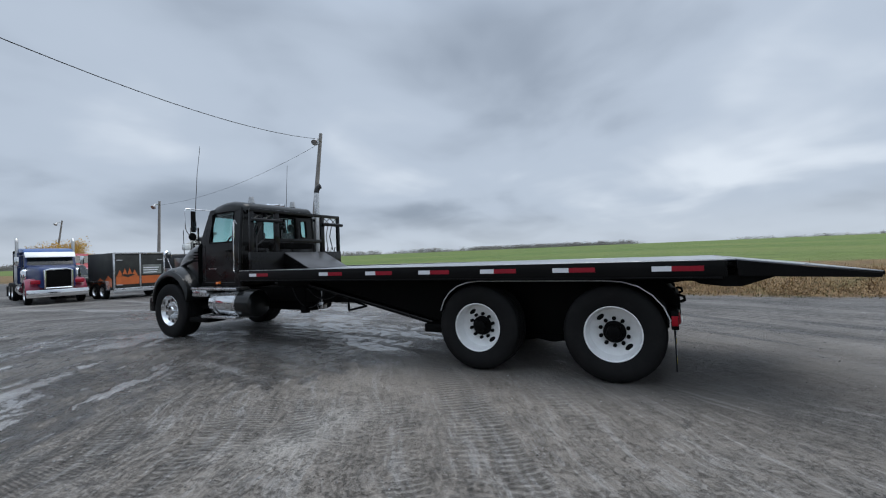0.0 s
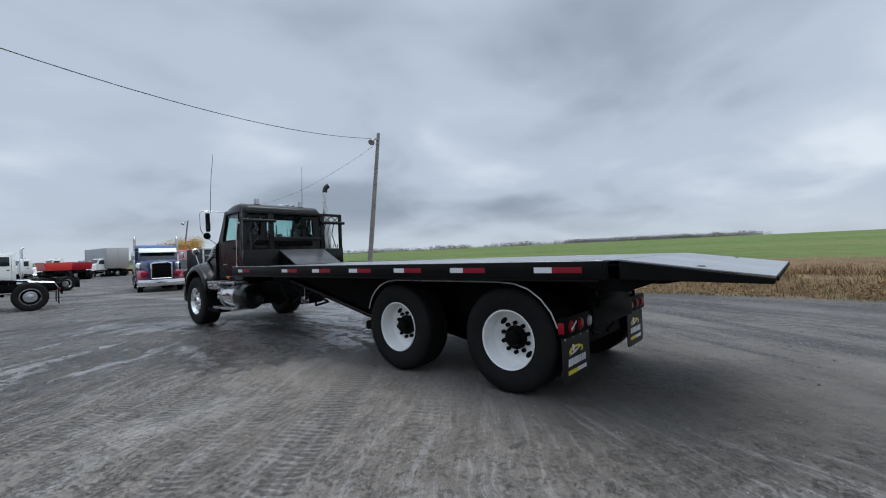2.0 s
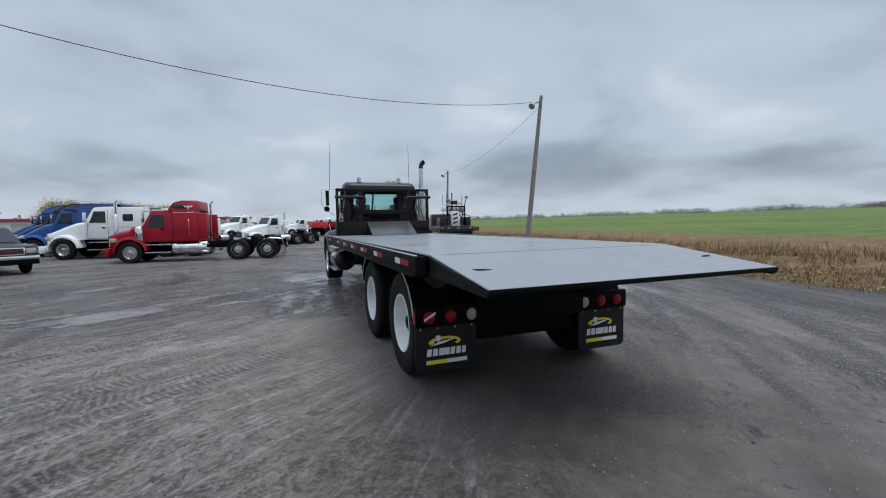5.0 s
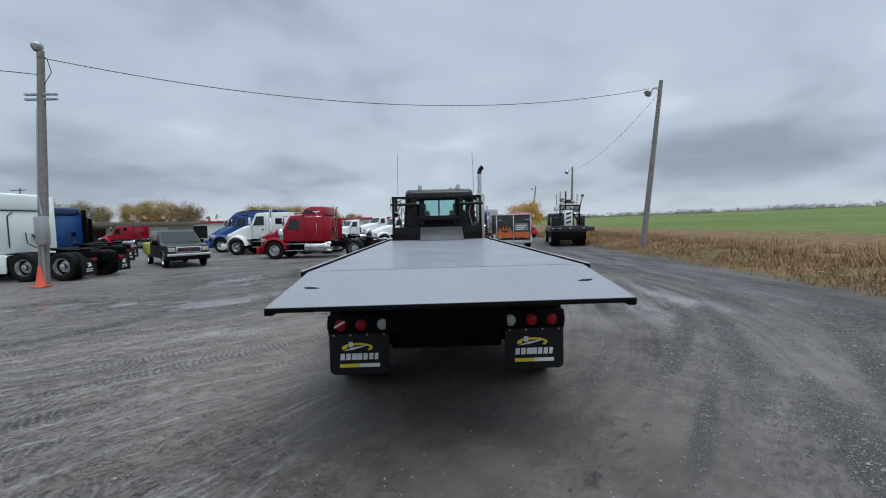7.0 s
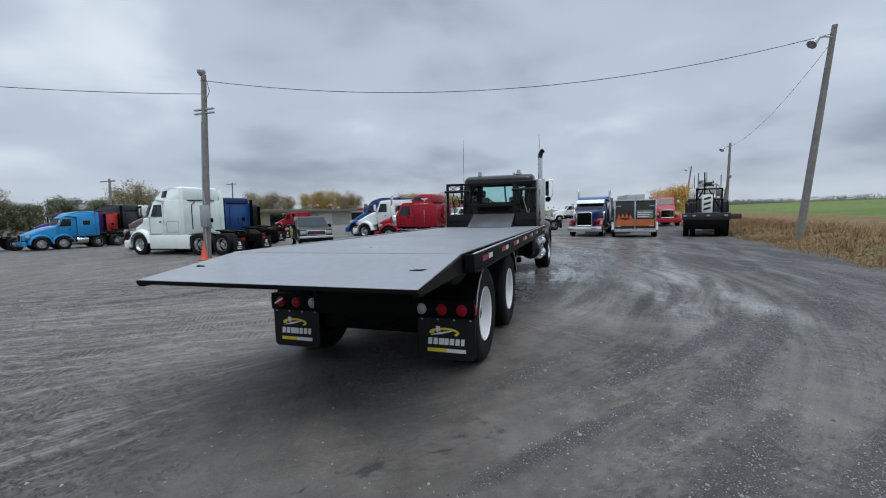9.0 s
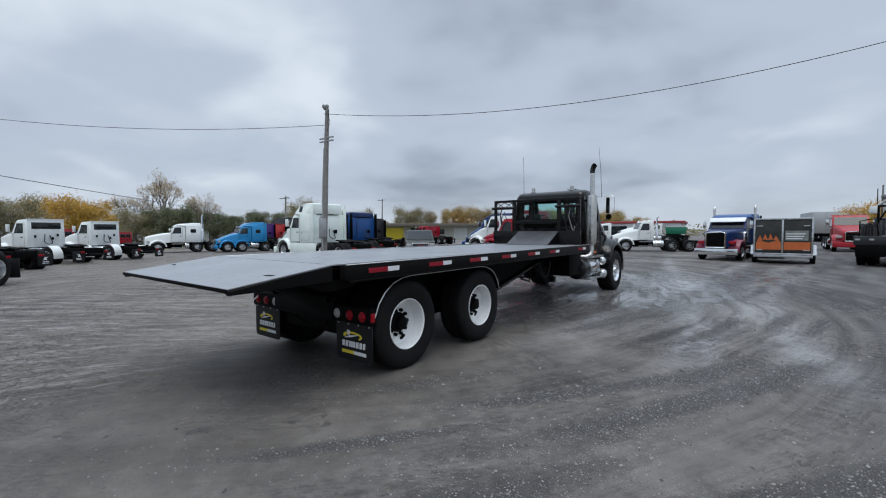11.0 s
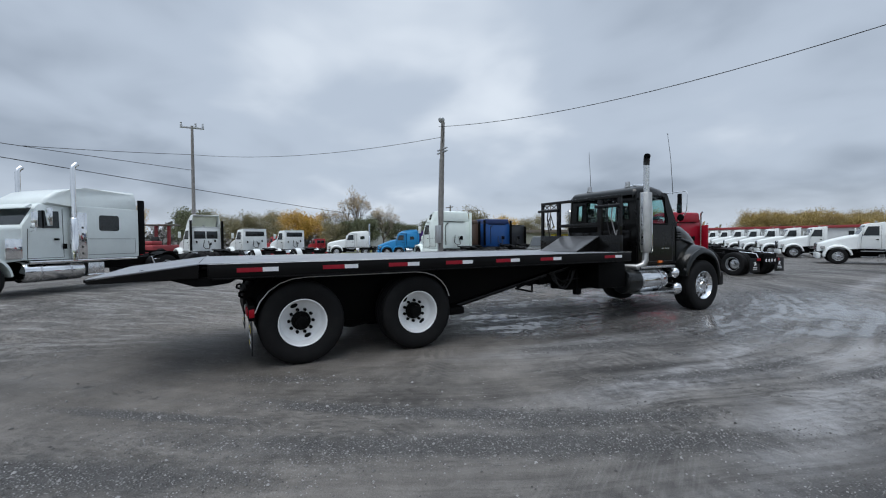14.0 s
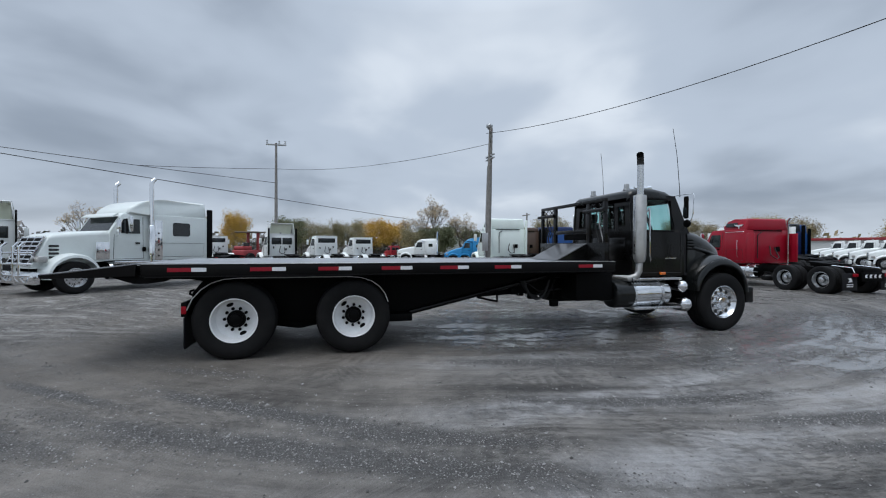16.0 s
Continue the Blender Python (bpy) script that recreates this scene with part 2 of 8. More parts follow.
FLAP = mat("mudflap_rubber", (0.007, 0.0075, 0.009), 0.5, var=0.2, bump=0.08, bscale=30, spec=0.3)
WHEEL_WHITE = mat("white_wheel_paint", (0.82, 0.83, 0.83), 0.4, var=0.03, coat=0.3, dirt=(0.5, 0.48, 0.45), dscale=9, damt=0.25)
CHROME = mat("polished_metal", (0.78, 0.79, 0.80), 0.1, metal=1.0, var=0.06, rvar=0.5)
ALU = mat("brushed_aluminium", (0.62, 0.63, 0.64), 0.28, metal=1.0, var=0.08, rvar=0.3, dirt=(0.2, 0.19, 0.18), dscale=8, damt=0.3)
STACK_STEEL = mat("grey_exhaust_steel", (0.50, 0.50, 0.49), 0.40, metal=0.85, var=0.15, scale=8, dirt=(0.25, 0.24, 0.22), dscale=5, damt=0.35)
SOOT = mat("sooty_steel", (0.02, 0.02, 0.021), 0.5, var=0.3)
EDGE_STEEL = mat("bright_edge_steel", (0.55, 0.55, 0.55), 0.35, metal=0.6, var=0.15, scale=10)
RED_TAPE = mat("red_reflector_tape", (0.27, 0.008, 0.020), 0.35, var=0.12, scale=30, spec=0.3)
WHITE_TAPE = mat("white_reflector_tape", (0.72, 0.73, 0.76), 0.3, var=0.06, scale=30)
RED_LENS = mat("red_lamp_lens", (0.30, 0.003, 0.012), 0.35, var=0.12, scale=20, spec=0.25)
CLEAR_LENS = mat("clear_lamp_lens", (0.36, 0.36, 0.35), 0.15, var=0.15, scale=30, coat=1.0)
AMBER = mat("amber_lens", (0.75, 0.17, 0.02), 0.2, var=0.1, coat=1.0)
YELLOW_PRINT = mat("yellow_print", (0.78, 0.62, 0.04), 0.45, var=0.05)
WHITE_PRINT = mat("white_print", (0.75, 0.76, 0.78), 0.45, var=0.05)
GLASS = glass("tinted_window", (0.80, 0.93, 0.92))
DARK_GLASS = mat("dark_window_glass", (0.012, 0.016, 0.018), 0.06, var=0.3, rvar=0.4)
SEAT = mat("dark_seat_cloth", (0.02, 0.02, 0.022), 0.85, var=0.2, bump=0.2)
WOOD_POLE = mat("weathered_pole_wood", (0.215, 0.205, 0.195), 0.85, var=0.3, scale=6, bump=0.5, bscale=40)
GALV = mat("galvanised_steel", (0.42, 0.43, 0.44), 0.42, metal=0.7, var=0.12, scale=10)
WIRE = mat("black_cable", (0.012, 0.012, 0.013), 0.6, var=0.1)


# ---- ground: one sheet of gravel yard, verge and rising field ----
def edge_x(y):
    return 8.75 + 0.045 * max(-12.0, min(45.0, y))


def smooth01(t):
    t = max(0.0, min(1.0, t))
    return t * t * (3 - 2 * t)


def ground_z(x, y):
    d = x - edge_x(y)
    z = 0.0
    if d > 0:
        z = 0.40 * smooth01(d / 2.0) + 0.0165 * max(0.0, min(d, 420.0) - 1.0)
        if d < 30:
            z += 0.07 * noise.noise((x * 0.6, y * 0.6, 3.0)) * smooth01(d / 1.5)
    elif -14 < x and -14 < y < 16:
        r = math.hypot(x + 5.0, (y - 6.0) * 0.85)
        rut = noise.noise((r * 2.2, math.atan2(y - 6.0, x + 5.0) * 1.2, 0.0))
        fine = noise.noise((x * 4.5, y * 4.5, 7.0))
        z = -0.010 + (0.016 * rut + 0.007 * fine) * smooth01((x + 14) / 4) * smooth01((y + 14) / 4) * smooth01((16 - y) / 4)
    return z


def steps(lo, hi, fine, far, grow=1.25):
    n = int(round((hi - lo) / fine))
    mid = [lo + (hi - lo) * k / n for k in range(n + 1)]
    left, right, d = [], [], fine
    a, b = lo, hi
    while a > -far or b < far:
        d *= grow
        a, b = a - d, b + d
        left.append(a)
        right.append(b)
    return left[::-1] + mid + right


gx, gy = steps(-9.0, 13.0, 0.13, 2600), steps(-9.0, 10.0, 0.13, 2600)
verts = [(x, y, ground_z(x, y)) for y in gy for x in gx]
W = len(gx)
faces = [(j * W + i, j * W + i + 1, (j + 1) * W + i + 1, (j + 1) * W + i) for j in range(len(gy) - 1) for i in range(W - 1)]
gm = bpy.data.meshes.new("ground")
gm.from_pydata(verts, [], faces)
gm.shade_smooth()
ground = tagged(new("ground", gm), "dark wet gravel yard beside a dry grass verge and green field", "ground", kind="structure")


class Nodes:
    """Short hand for building a material's nodes."""

    def __init__(self, name):
        self.m = bpy.data.materials.new(name)
        self.m.use_nodes = True
        self.n, self.l = self.m.node_tree.nodes, self.m.node_tree.links
        self.p = self.n["Principled BSDF"]
        self.pos = self.n.new("ShaderNodeTexCoord").outputs["Object"]

    def put(self, v, socket):
        if isinstance(v, (int, float)):
            socket.default_value = v
        elif isinstance(v, tuple):
            socket.default_value = (*v, 1) if len(socket.default_value) == 4 and len(v) == 3 else v
        else:
            self.l.new(v, socket)

    def calc(self, op, a, b=0.0, c=None):
        k = self.n.new("ShaderNodeMath")
        k.operation = op
        for i, v in enumerate((a, b, c)):
            if v is not None:
                self.put(v, k.inputs[i])
        return k.outputs[0]

    def noise(self, scale, detail=4, rough=0.5, vec=None, distort=0.0):
        k = self.n.new("ShaderNodeTexNoise")
        k.inputs["Scale"].default_value, k.inputs["Detail"].default_value = scale, detail
        k.inputs["Roughness"].default_value, k.inputs["Distortion"].default_value = rough, distort
        self.l.new(vec or self.pos, k.inputs["Vector"])
        return k.outputs[0]

    def cells(self, scale, vec=None):
        k = self.n.new("ShaderNodeTexVoronoi")
        k.inputs["Scale"].default_value = scale
        self.l.new(vec or self.pos, k.inputs["Vector"])
        return k

    def span(self, v, a, b, lo=0.0, hi=1.0):
        k = self.n.new("ShaderNodeMapRange")
        self.put(v, k.inputs[0])
        for i, q in enumerate((a, b, lo, hi)):
            k.inputs[i + 1].default_value = q
        return k.outputs[0]

    def mix(self, f, a, b):
        k = self.n.new("ShaderNodeMix")
        k.data_type = "RGBA"
        self.put(f, k.inputs["Factor"])
        self.put(a, k.inputs["A"])
        self.put(b, k.inputs["B"])
        return k.outputs["Result"]

    def xyz(self, v):
        k = self.n.new("ShaderNodeSeparateXYZ")
        self.l.new(v, k.inputs[0])
        return k.outputs

    def vec(self, x, y, z=0.0):
        k = self.n.new("ShaderNodeCombineXYZ")
        for i, v in enumerate((x, y, z)):
            self.put(v, k.inputs[i])
        return k.outputs[0]

    def bump(self, height, strength, distance, normal=None):
        k = self.n.new("ShaderNodeBump")
        k.inputs["Strength"].default_value, k.inputs["Distance"].default_value = strength, distance
        self.l.new(height, k.inputs["Height"])
        if normal is not None:
            self.l.new(normal, k.inputs["Normal"])
        return k.outputs[0]


# loose gravel thrown up in low windrows along the wheel tracks: place, sway, width, stretch
WINDROWS = ((-0.05, 0.10, 0.20, 1.3, 1.2), (1.25, 0.12, 0.15, 1.1, 4.0), (2.05, 0.12, 0.17, 1.2, 0.3), (2.42, 0.10, 0.13, 1.7, 1.9), (2.92, 0.10, 0.24, 0.7, 3.1), (3.58, 0.12, 0.22, 1.1, 4.4), (4.3, 0.14, 0.24, 0.9, 0.9), (5.1, 0.16, 0.26, 1.2, 2.6), (-8.6, 0.4, 0.25, 0.8, 5.2))


def windrow(x, y):
    t = 0.0
    for c, sway, wide, f, ph in WINDROWS:
        u = (x - c - sway * math.sin(0.9 * y + ph) - 3.1 * math.tanh((y + 1.0) / 4.6)) / wide
        t += math.exp(-u * u) * max(0.0, 0.5 + 0.7 * math.sin(f * y + 2.3 * ph))
    return min(1.0, t) * smooth01((abs(x) - 0.6) / 1.6)


g = Nodes("gravel_yard_and_field")
x, y, z = g.xyz(g.pos)
# wheel tracks bend round behind the parked truck
px, py = g.calc("ADD", x, 5.0), g.calc("MULTIPLY", g.calc("SUBTRACT", y, 6.0), 0.85)
rad = g.calc("SQRT", g.calc("ADD", g.calc("MULTIPLY", px, px), g.calc("MULTIPLY", py, py)))
ang = g.calc("ARCTAN2", py, px)
wob = g.calc("MULTIPLY_ADD", g.noise(0.25, 2), 0.8, rad)
track = g.noise(1.0, 5, 0.6, g.vec(g.calc("MULTIPLY", wob, 1.3), g.calc("MULTIPLY", ang, 1.3)))
tread = g.noise(1.0, 4, 0.65, g.vec(g.calc("MULTIPLY", wob, 5.0), g.calc("MULTIPLY", ang, 3.0)))
comb = g.noise(1.0, 2, 0.6, g.vec(g.calc("MULTIPLY", wob, 3.0), g.calc("MULTIPLY", ang, 55.0)))
patch = g.noise(0.35, 6, 0.6, distort=0.4)
mottle = g.noise(2.2, 8, 0.7)
grit = g.noise(70.0, 5, 0.75)
lump = g.noise(14.0, 5, 0.7)
stone = g.cells(58.0)
# separate wheel tracks with printed tread bars
lane = g.calc("SINE", g.calc("MULTIPLY", wob, 7.4))
lane2 = g.calc("SINE", g.calc("ADD", g.calc("MULTIPLY", g.calc("ADD", x, g.calc("MULTIPLY", g.noise(0.3, 2), 2.2)), 5.6), g.calc("MULTIPLY", y, 2.1)))
mask1 = g.calc("MULTIPLY", g.span(lane, 0.0, 0.5), g.span(g.noise(0.55, 3, 0.55), 0.44, 0.56))
mask2 = g.calc("MULTIPLY", g.span(lane2, 0.1, 0.6), g.span(g.noise(0.5, 3, 0.55, distort=0.3), 0.53, 0.63))
bars1 = g.calc("SINE", g.calc("ADD", g.calc("MULTIPLY", ang, 420.0), g.calc("MULTIPLY", g.noise(2.5, 3), 9.0)))
bars2 = g.calc("SINE", g.calc("ADD", g.calc("MULTIPLY", g.calc("SUBTRACT", g.calc("MULTIPLY", x, 0.36), y), 72.0), g.calc("MULTIPLY", g.noise(2.5, 3), 9.0)))
clean = g.span(g.calc("SQRT", g.calc("ADD", g.calc("MULTIPLY", g.calc("ADD", x, -0.3), g.calc("ADD", x, -0.3)), g.calc("MULTIPLY", g.calc("ADD", y, 1.0), g.calc("ADD", y, 1.0)))), 1.8, 3.4)
mask1, mask2 = g.calc("MULTIPLY", mask1, clean), g.calc("MULTIPLY", mask2, clean)
prints = g.calc("ADD", g.calc("MULTIPLY", mask1, g.span(bars1, -0.6, 0.6)), g.calc("MULTIPLY", mask2, g.span(bars2, -0.6, 0.6)))
tone = g.calc("ADD", g.calc("MULTIPLY", patch, 0.25), g.calc("ADD", g.calc("MULTIPLY", track, 0.38), g.calc("ADD", g.calc("MULTIPLY", mottle, 0.17), g.calc("MULTIPLY", tread, 0.20))))
tone = g.calc("ADD", tone, g.calc("MULTIPLY", g.calc("MULTIPLY", lane, g.span(patch, 0.4, 0.6)), 0.014))
tone = g.calc("ADD", tone, g.span(g.calc("ADD", x, g.calc("MULTIPLY", patch, 2.0)), -0.8, -3.0, 0.0, 0.036))
earth = g.mix(g.span(tone, 0.425, 0.57), (0.043, 0.040, 0.038), (0.250, 0.236, 0.219))
# fine brown silt, packed smooth round the parked truck
bx, by = g.calc("MULTIPLY", g.calc("ADD", x, 1.2), 0.21), g.calc("MULTIPLY", g.calc("ADD", y, 0.2), 0.22)
silt = g.calc("SUBTRACT", 1.25, g.calc("SQRT", g.calc("ADD", g.calc("MULTIPLY", bx, bx), g.calc("MULTIPLY", by, by))))
silt = g.span(g.calc("ADD", silt, g.calc("MULTIPLY", g.calc("SUBTRACT", patch, 0.5), 1.8)), -0.1, 0.6)
earth = g.mix(g.calc("MULTIPLY", silt, 0.66), earth, g.mix(g.span(mottle, 0.35, 0.65), (0.088, 0.078, 0.067), (0.195, 0.176, 0.155)))
west_silt = g.calc("MULTIPLY", g.span(x, -0.6, -2.2), g.span(g.calc("ADD", y, g.calc("MULTIPLY", patch, 3.0)), 12.0, 8.0))
west_silt = g.calc("MULTIPLY", west_silt, g.span(y, -2.5, 1.0, 0.30, 1.0))
earth = g.mix(g.calc("MULTIPLY", west_silt, g.span(mottle, 0.34, 0.62, 0.45, 0.90)), earth, (0.272, 0.243, 0.211))
# earth darkened in a ragged round patch behind the truck
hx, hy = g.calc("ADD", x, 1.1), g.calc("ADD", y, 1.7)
dark_earth = g.calc("SQRT", g.calc("ADD", g.calc("MULTIPLY", hx, hx), g.calc("MULTIPLY", hy, hy)))
dark_earth = g.span(g.calc("ADD", g.calc("ADD", dark_earth, g.span(x, -1.2, -2.4, 0.0, 1.5)), g.calc("MULTIPLY", g.calc("SUBTRACT", patch, 0.5), 4.0)), 3.5, 1.3, 0.0, 0.42)
earth = g.mix(dark_earth, earth, (0.045, 0.042, 0.039))
# churned ground: dark clods and pits between pale ridges, strongest in the tracks
rough_zone = g.calc("MULTIPLY", g.span(g.calc("ADD", g.noise(0.55, 5, 0.6, distort=0.5), g.span(x, -0.6, -2.0, 0.0, 0.10)), 0.40, 0.56), g.span(silt, 0.0, 1.0, 1.0, 0.45))
clods = g.noise(1.0, 5, 0.65, g.vec(g.calc("MULTIPLY", wob, 22.0), g.calc("MULTIPLY", ang, 95.0)))
pits = g.calc("MULTIPLY", g.span(clods, 0.50, 0.38), rough_zone)
earth = g.mix(g.calc("MULTIPLY", pits, 0.52), earth, (0.026, 0.025, 0.025))
# fine furrows pressed by tyres, running towards the truck's wheels
run = g.calc("ADD", x, g.calc("MULTIPLY", g.calc("SINE", g.calc("MULTIPLY", y, 0.45)), 0.5))
spread = g.calc("MULTIPLY_ADD", g.calc("MULTIPLY", x, g.calc("ADD", y, 1.0)), 0.12, run)
furrow = g.noise(1.0, 5, 0.72, g.vec(g.calc("MULTIPLY", spread, 26.0), g.calc("MULTIPLY", y, 2.6)))
cross = g.noise(1.0, 4, 0.7, g.vec(g.calc("MULTIPLY", wob, 24.0), g.calc("MULTIPLY", ang, 22.0)))
ridge = g.mix(g.span(g.noise(0.4, 3), 0.44, 0.56), furrow, cross)
combed = g.calc("MULTIPLY", g.calc("MULTIPLY", g.span(g.noise(0.7, 4, 0.6), 0.38, 0.56), g.calc("MAXIMUM", g.span(silt, 0.2, 1.0, 1.0, 0.30), g.span(x, -1.6, -3.0, 0.0, 0.62))), g.calc("MAXIMUM", g.span(x, 0.2, -1.2), g.span(x, 2.0, 3.5, 0.0, 0.32)))
earth = g.mix(g.calc("MULTIPLY", combed, g.span(ridge, 0.48, 0.36, 0.0, 0.60)), earth, (0.030, 0.029, 0.029))
earth = g.mix(g.calc("MULTIPLY", combed, g.span(ridge, 0.50, 0.64, 0.0, 0.75)), earth, (0.31, 0.305, 0.30))
earth = g.mix(g.calc("MULTIPLY", g.calc("SUBTRACT", g.calc("MAXIMUM", mask1, mask2), prints), 0.45), earth, (0.034, 0.032, 0.031))
# tyre tracks west of the truck: parallel far out, drawn together towards its rear wheels
lift_ = g.calc("MAXIMUM", g.calc("SUBTRACT", g.calc("MULTIPLY_ADD", x, -0.75, y), 1.0), 0.0)
turn_ = g.calc("ARCTAN2", g.calc("SUBTRACT", 1.0, y), g.calc("MULTIPLY", x, -1.0))
fan_u = g.calc("ADD", lift_, g.calc("MINIMUM", g.calc("MULTIPLY", g.calc("SUBTRACT", 0.6435, turn_), 4.0), 0.0))
fan_u = g.calc("MULTIPLY_ADD", g.noise(0.55, 3), 0.7, fan_u)
fan_v = g.calc("ADD", g.calc("MULTIPLY", x, 0.8), g.calc("MULTIPLY", y, 0.6))
away = g.calc("SQRT", g.calc("ADD", g.calc("MULTIPLY", x, x), g.calc("MULTIPLY", g.calc("SUBTRACT", y, 1.0), g.calc("SUBTRACT", y, 1.0))))
fan = g.calc("MULTIPLY", g.calc("MULTIPLY", g.span(x, -0.5, -1.7), g.span(x, -13.0, -9.0)), g.calc("MULTIPLY", g.span(silt, 0.3, 1.0, 1.0, 0.70), g.span(g.calc("ADD", away, g.calc("MULTIPLY", patch, 1.6)), 2.4, 4.4, 0.25, 1.0)))
broad = g.noise(1.0, 3, 0.55, g.vec(g.calc("MULTIPLY", fan_u, 2.6), g.calc("MULTIPLY", fan_v, 0.35)))
fine_streak = g.noise(1.0, 5, 0.68, g.vec(g.calc("MULTIPLY", fan_u, 13.0), g.calc("MULTIPLY", fan_v, 1.6)))
streak = g.calc("ADD", g.calc("MULTIPLY", broad, 0.45), g.calc("MULTIPLY", fine_streak, 0.55))
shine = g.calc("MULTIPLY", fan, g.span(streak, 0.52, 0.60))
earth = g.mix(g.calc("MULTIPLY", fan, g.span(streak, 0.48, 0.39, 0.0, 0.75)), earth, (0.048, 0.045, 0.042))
# light streak colour paints the wet shine of the ridges into the earth
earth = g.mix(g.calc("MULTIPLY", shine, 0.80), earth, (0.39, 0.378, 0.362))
# a dried pale silt patch
pu, pv_ = g.calc("MULTIPLY", g.calc("ADD", x, 3.5), 1.7), g.calc("MULTIPLY", g.calc("SUBTRACT", y, 2.15), 3.2)
dried = g.calc("EXPONENT", g.calc("MULTIPLY", g.calc("ADD", g.calc("MULTIPLY", pu, pu), g.calc("MULTIPLY", pv_, pv_)), -1.0))
earth = g.mix(g.calc("MULTIPLY", dried, g.span(mottle, 0.36, 0.56, 0.2, 0.9)), earth, (0.42, 0.40, 0.37))
# crumbs and pits that break the streaks up
crumb = g.noise(26.0, 6, 0.72)
crumb2 = g.noise(6.5, 5, 0.65, distort=0.5)
calm = g.span(g.calc("ADD", away, g.calc("MULTIPLY", patch, 2.0)), 3.2, 5.6, 0.25, 1.0)
pit = g.calc("MULTIPLY", g.calc("MULTIPLY", calm, g.span(x, 0.4, -1.6)), g.calc("MULTIPLY", g.span(crumb, 0.50, 0.40), g.span(crumb2, 0.42, 0.58)))
earth = g.mix(g.calc("MULTIPLY", pit, 0.40), earth, (0.050, 0.046, 0.043))
earth = g.mix(g.calc("MULTIPLY", g.calc("MULTIPLY", calm, g.span(x, 0.4, -1.6)), g.calc("MULTIPLY", g.span(crumb, 0.53, 0.66), g.span(crumb2, 0.60, 0.40, 0.0, 0.55))), earth, (0.33, 0.318, 0.30))
# lug prints in separate lanes
lane3 = g.calc("SINE", g.calc("MULTIPLY", fan_u, 6.3))
lug_mask = g.calc("MULTIPLY", g.calc("MULTIPLY", g.span(lane3, 0.25, 0.6), g.span(g.noise(0.6, 3, 0.55, distort=0.3), 0.47, 0.57)), g.span(x, -1.5, -2.3))
lug_bar = g.span(g.calc("SINE", g.calc("ADD", g.calc("MULTIPLY", fan_v, 92.0), g.calc("ADD", g.calc("MULTIPLY", g.calc("ABSOLUTE", lane3), 3.0), g.calc("MULTIPLY", g.noise(5.0, 5, 0.65), 13.0)))), -0.4, 0.5)
earth = g.mix(g.calc("MULTIPLY", g.calc("MULTIPLY", lug_mask, g.calc("SUBTRACT", 1.0, lug_bar)), 0.40), earth, (0.036, 0.034, 0.032))
earth = g.mix(g.calc("MULTIPLY", g.calc("MULTIPLY", lug_mask, lug_bar), 0.22), earth, (0.25, 0.242, 0.23))
# pale worn wheel tracks ahead of the truck: x = a + b*y + c*y*y
pale_track = 0.0
for a_, b_, c_, w_ in ((4.5, -0.20, 0.0, 0.26), (5.9, -0.30, 0.0135, 0.30), (1.75, 0.09, 0.0, 0.24), (3.4, 0.12, 0.0, 0.22), (6.9, 0.02, 0.0, 0.25)):
    q = g.calc("SUBTRACT", g.calc("ADD", x, g.calc("MULTIPLY", g.calc("SUBTRACT", g.noise(0.5, 3), 0.5), 0.7)), g.calc("ADD", g.calc("MULTIPLY_ADD", y, b_, a_), g.calc("MULTIPLY", g.calc("MULTIPLY", y, y), c_)))
    q = g.calc("MULTIPLY", q, 1 / w_)
    pale_track = g.calc("ADD", pale_track, g.calc("EXPONENT", g.calc("MULTIPLY", g.calc("MULTIPLY", q, q), -1.0)))
pale_track = g.calc("MULTIPLY", g.calc("MINIMUM", pale_track, 1.0), g.calc("MULTIPLY", g.span(y, 1.2, 3.5), g.span(y, 26.0, 17.0)))
pale_track = g.calc("MULTIPLY", pale_track, g.span(g.calc("ADD", g.calc("MULTIPLY", tread, 0.5), g.calc("MULTIPLY", g.noise(3.0, 6, 0.7), 0.5)), 0.40, 0.58))
earth = g.mix(g.calc("MULTIPLY", pale_track, 0.85), earth, (0.37, 0.37, 0.375))
# gravel windrows
rows, bend = 0.0, g.calc("MULTIPLY", g.calc("TANH", g.calc("MULTIPLY", g.calc("ADD", y, 1.0), 1 / 4.6)), 3.1)
for c_, sway_, wide_, f_, ph_ in WINDROWS:
    u = g.calc("SUBTRACT", g.calc("SUBTRACT", x, c_), g.calc("MULTIPLY", g.calc("SINE", g.calc("MULTIPLY_ADD", y, 0.9, ph_)), sway_))
    u = g.calc("MULTIPLY", g.calc("SUBTRACT", u, bend), 1 / wide_)
    on = g.calc("MAXIMUM", g.calc("MULTIPLY_ADD", g.calc("SINE", g.calc("MULTIPLY_ADD", y, f_, 2.3 * ph_)), 0.7, 0.5), 0.0)
    rows = g.calc("ADD", rows, g.calc("MULTIPLY", g.calc("EXPONENT", g.calc("MULTIPLY", g.calc("MULTIPLY", u, u), -1.0)), on))
rows = g.calc("MULTIPLY", rows, g.span(g.calc("ABSOLUTE", x), 0.6, 2.2))
rows = g.span(g.calc("ADD", rows, g.calc("MULTIPLY", g.calc("SUBTRACT", g.noise(5.0, 5, 0.7), 0.5), 1.4)), 0.25, 0.9)
chip = g.span(stone.outputs["Distance"], 0.22, 0.46, 1.0, 0.0)
pick = g.n.new("ShaderNodeSeparateColor")
g.l.new(stone.outputs["Color"], pick.inputs[0])
chip = g.calc("MULTIPLY", chip, g.span(pick.outputs[0], 0.30, 0.42))
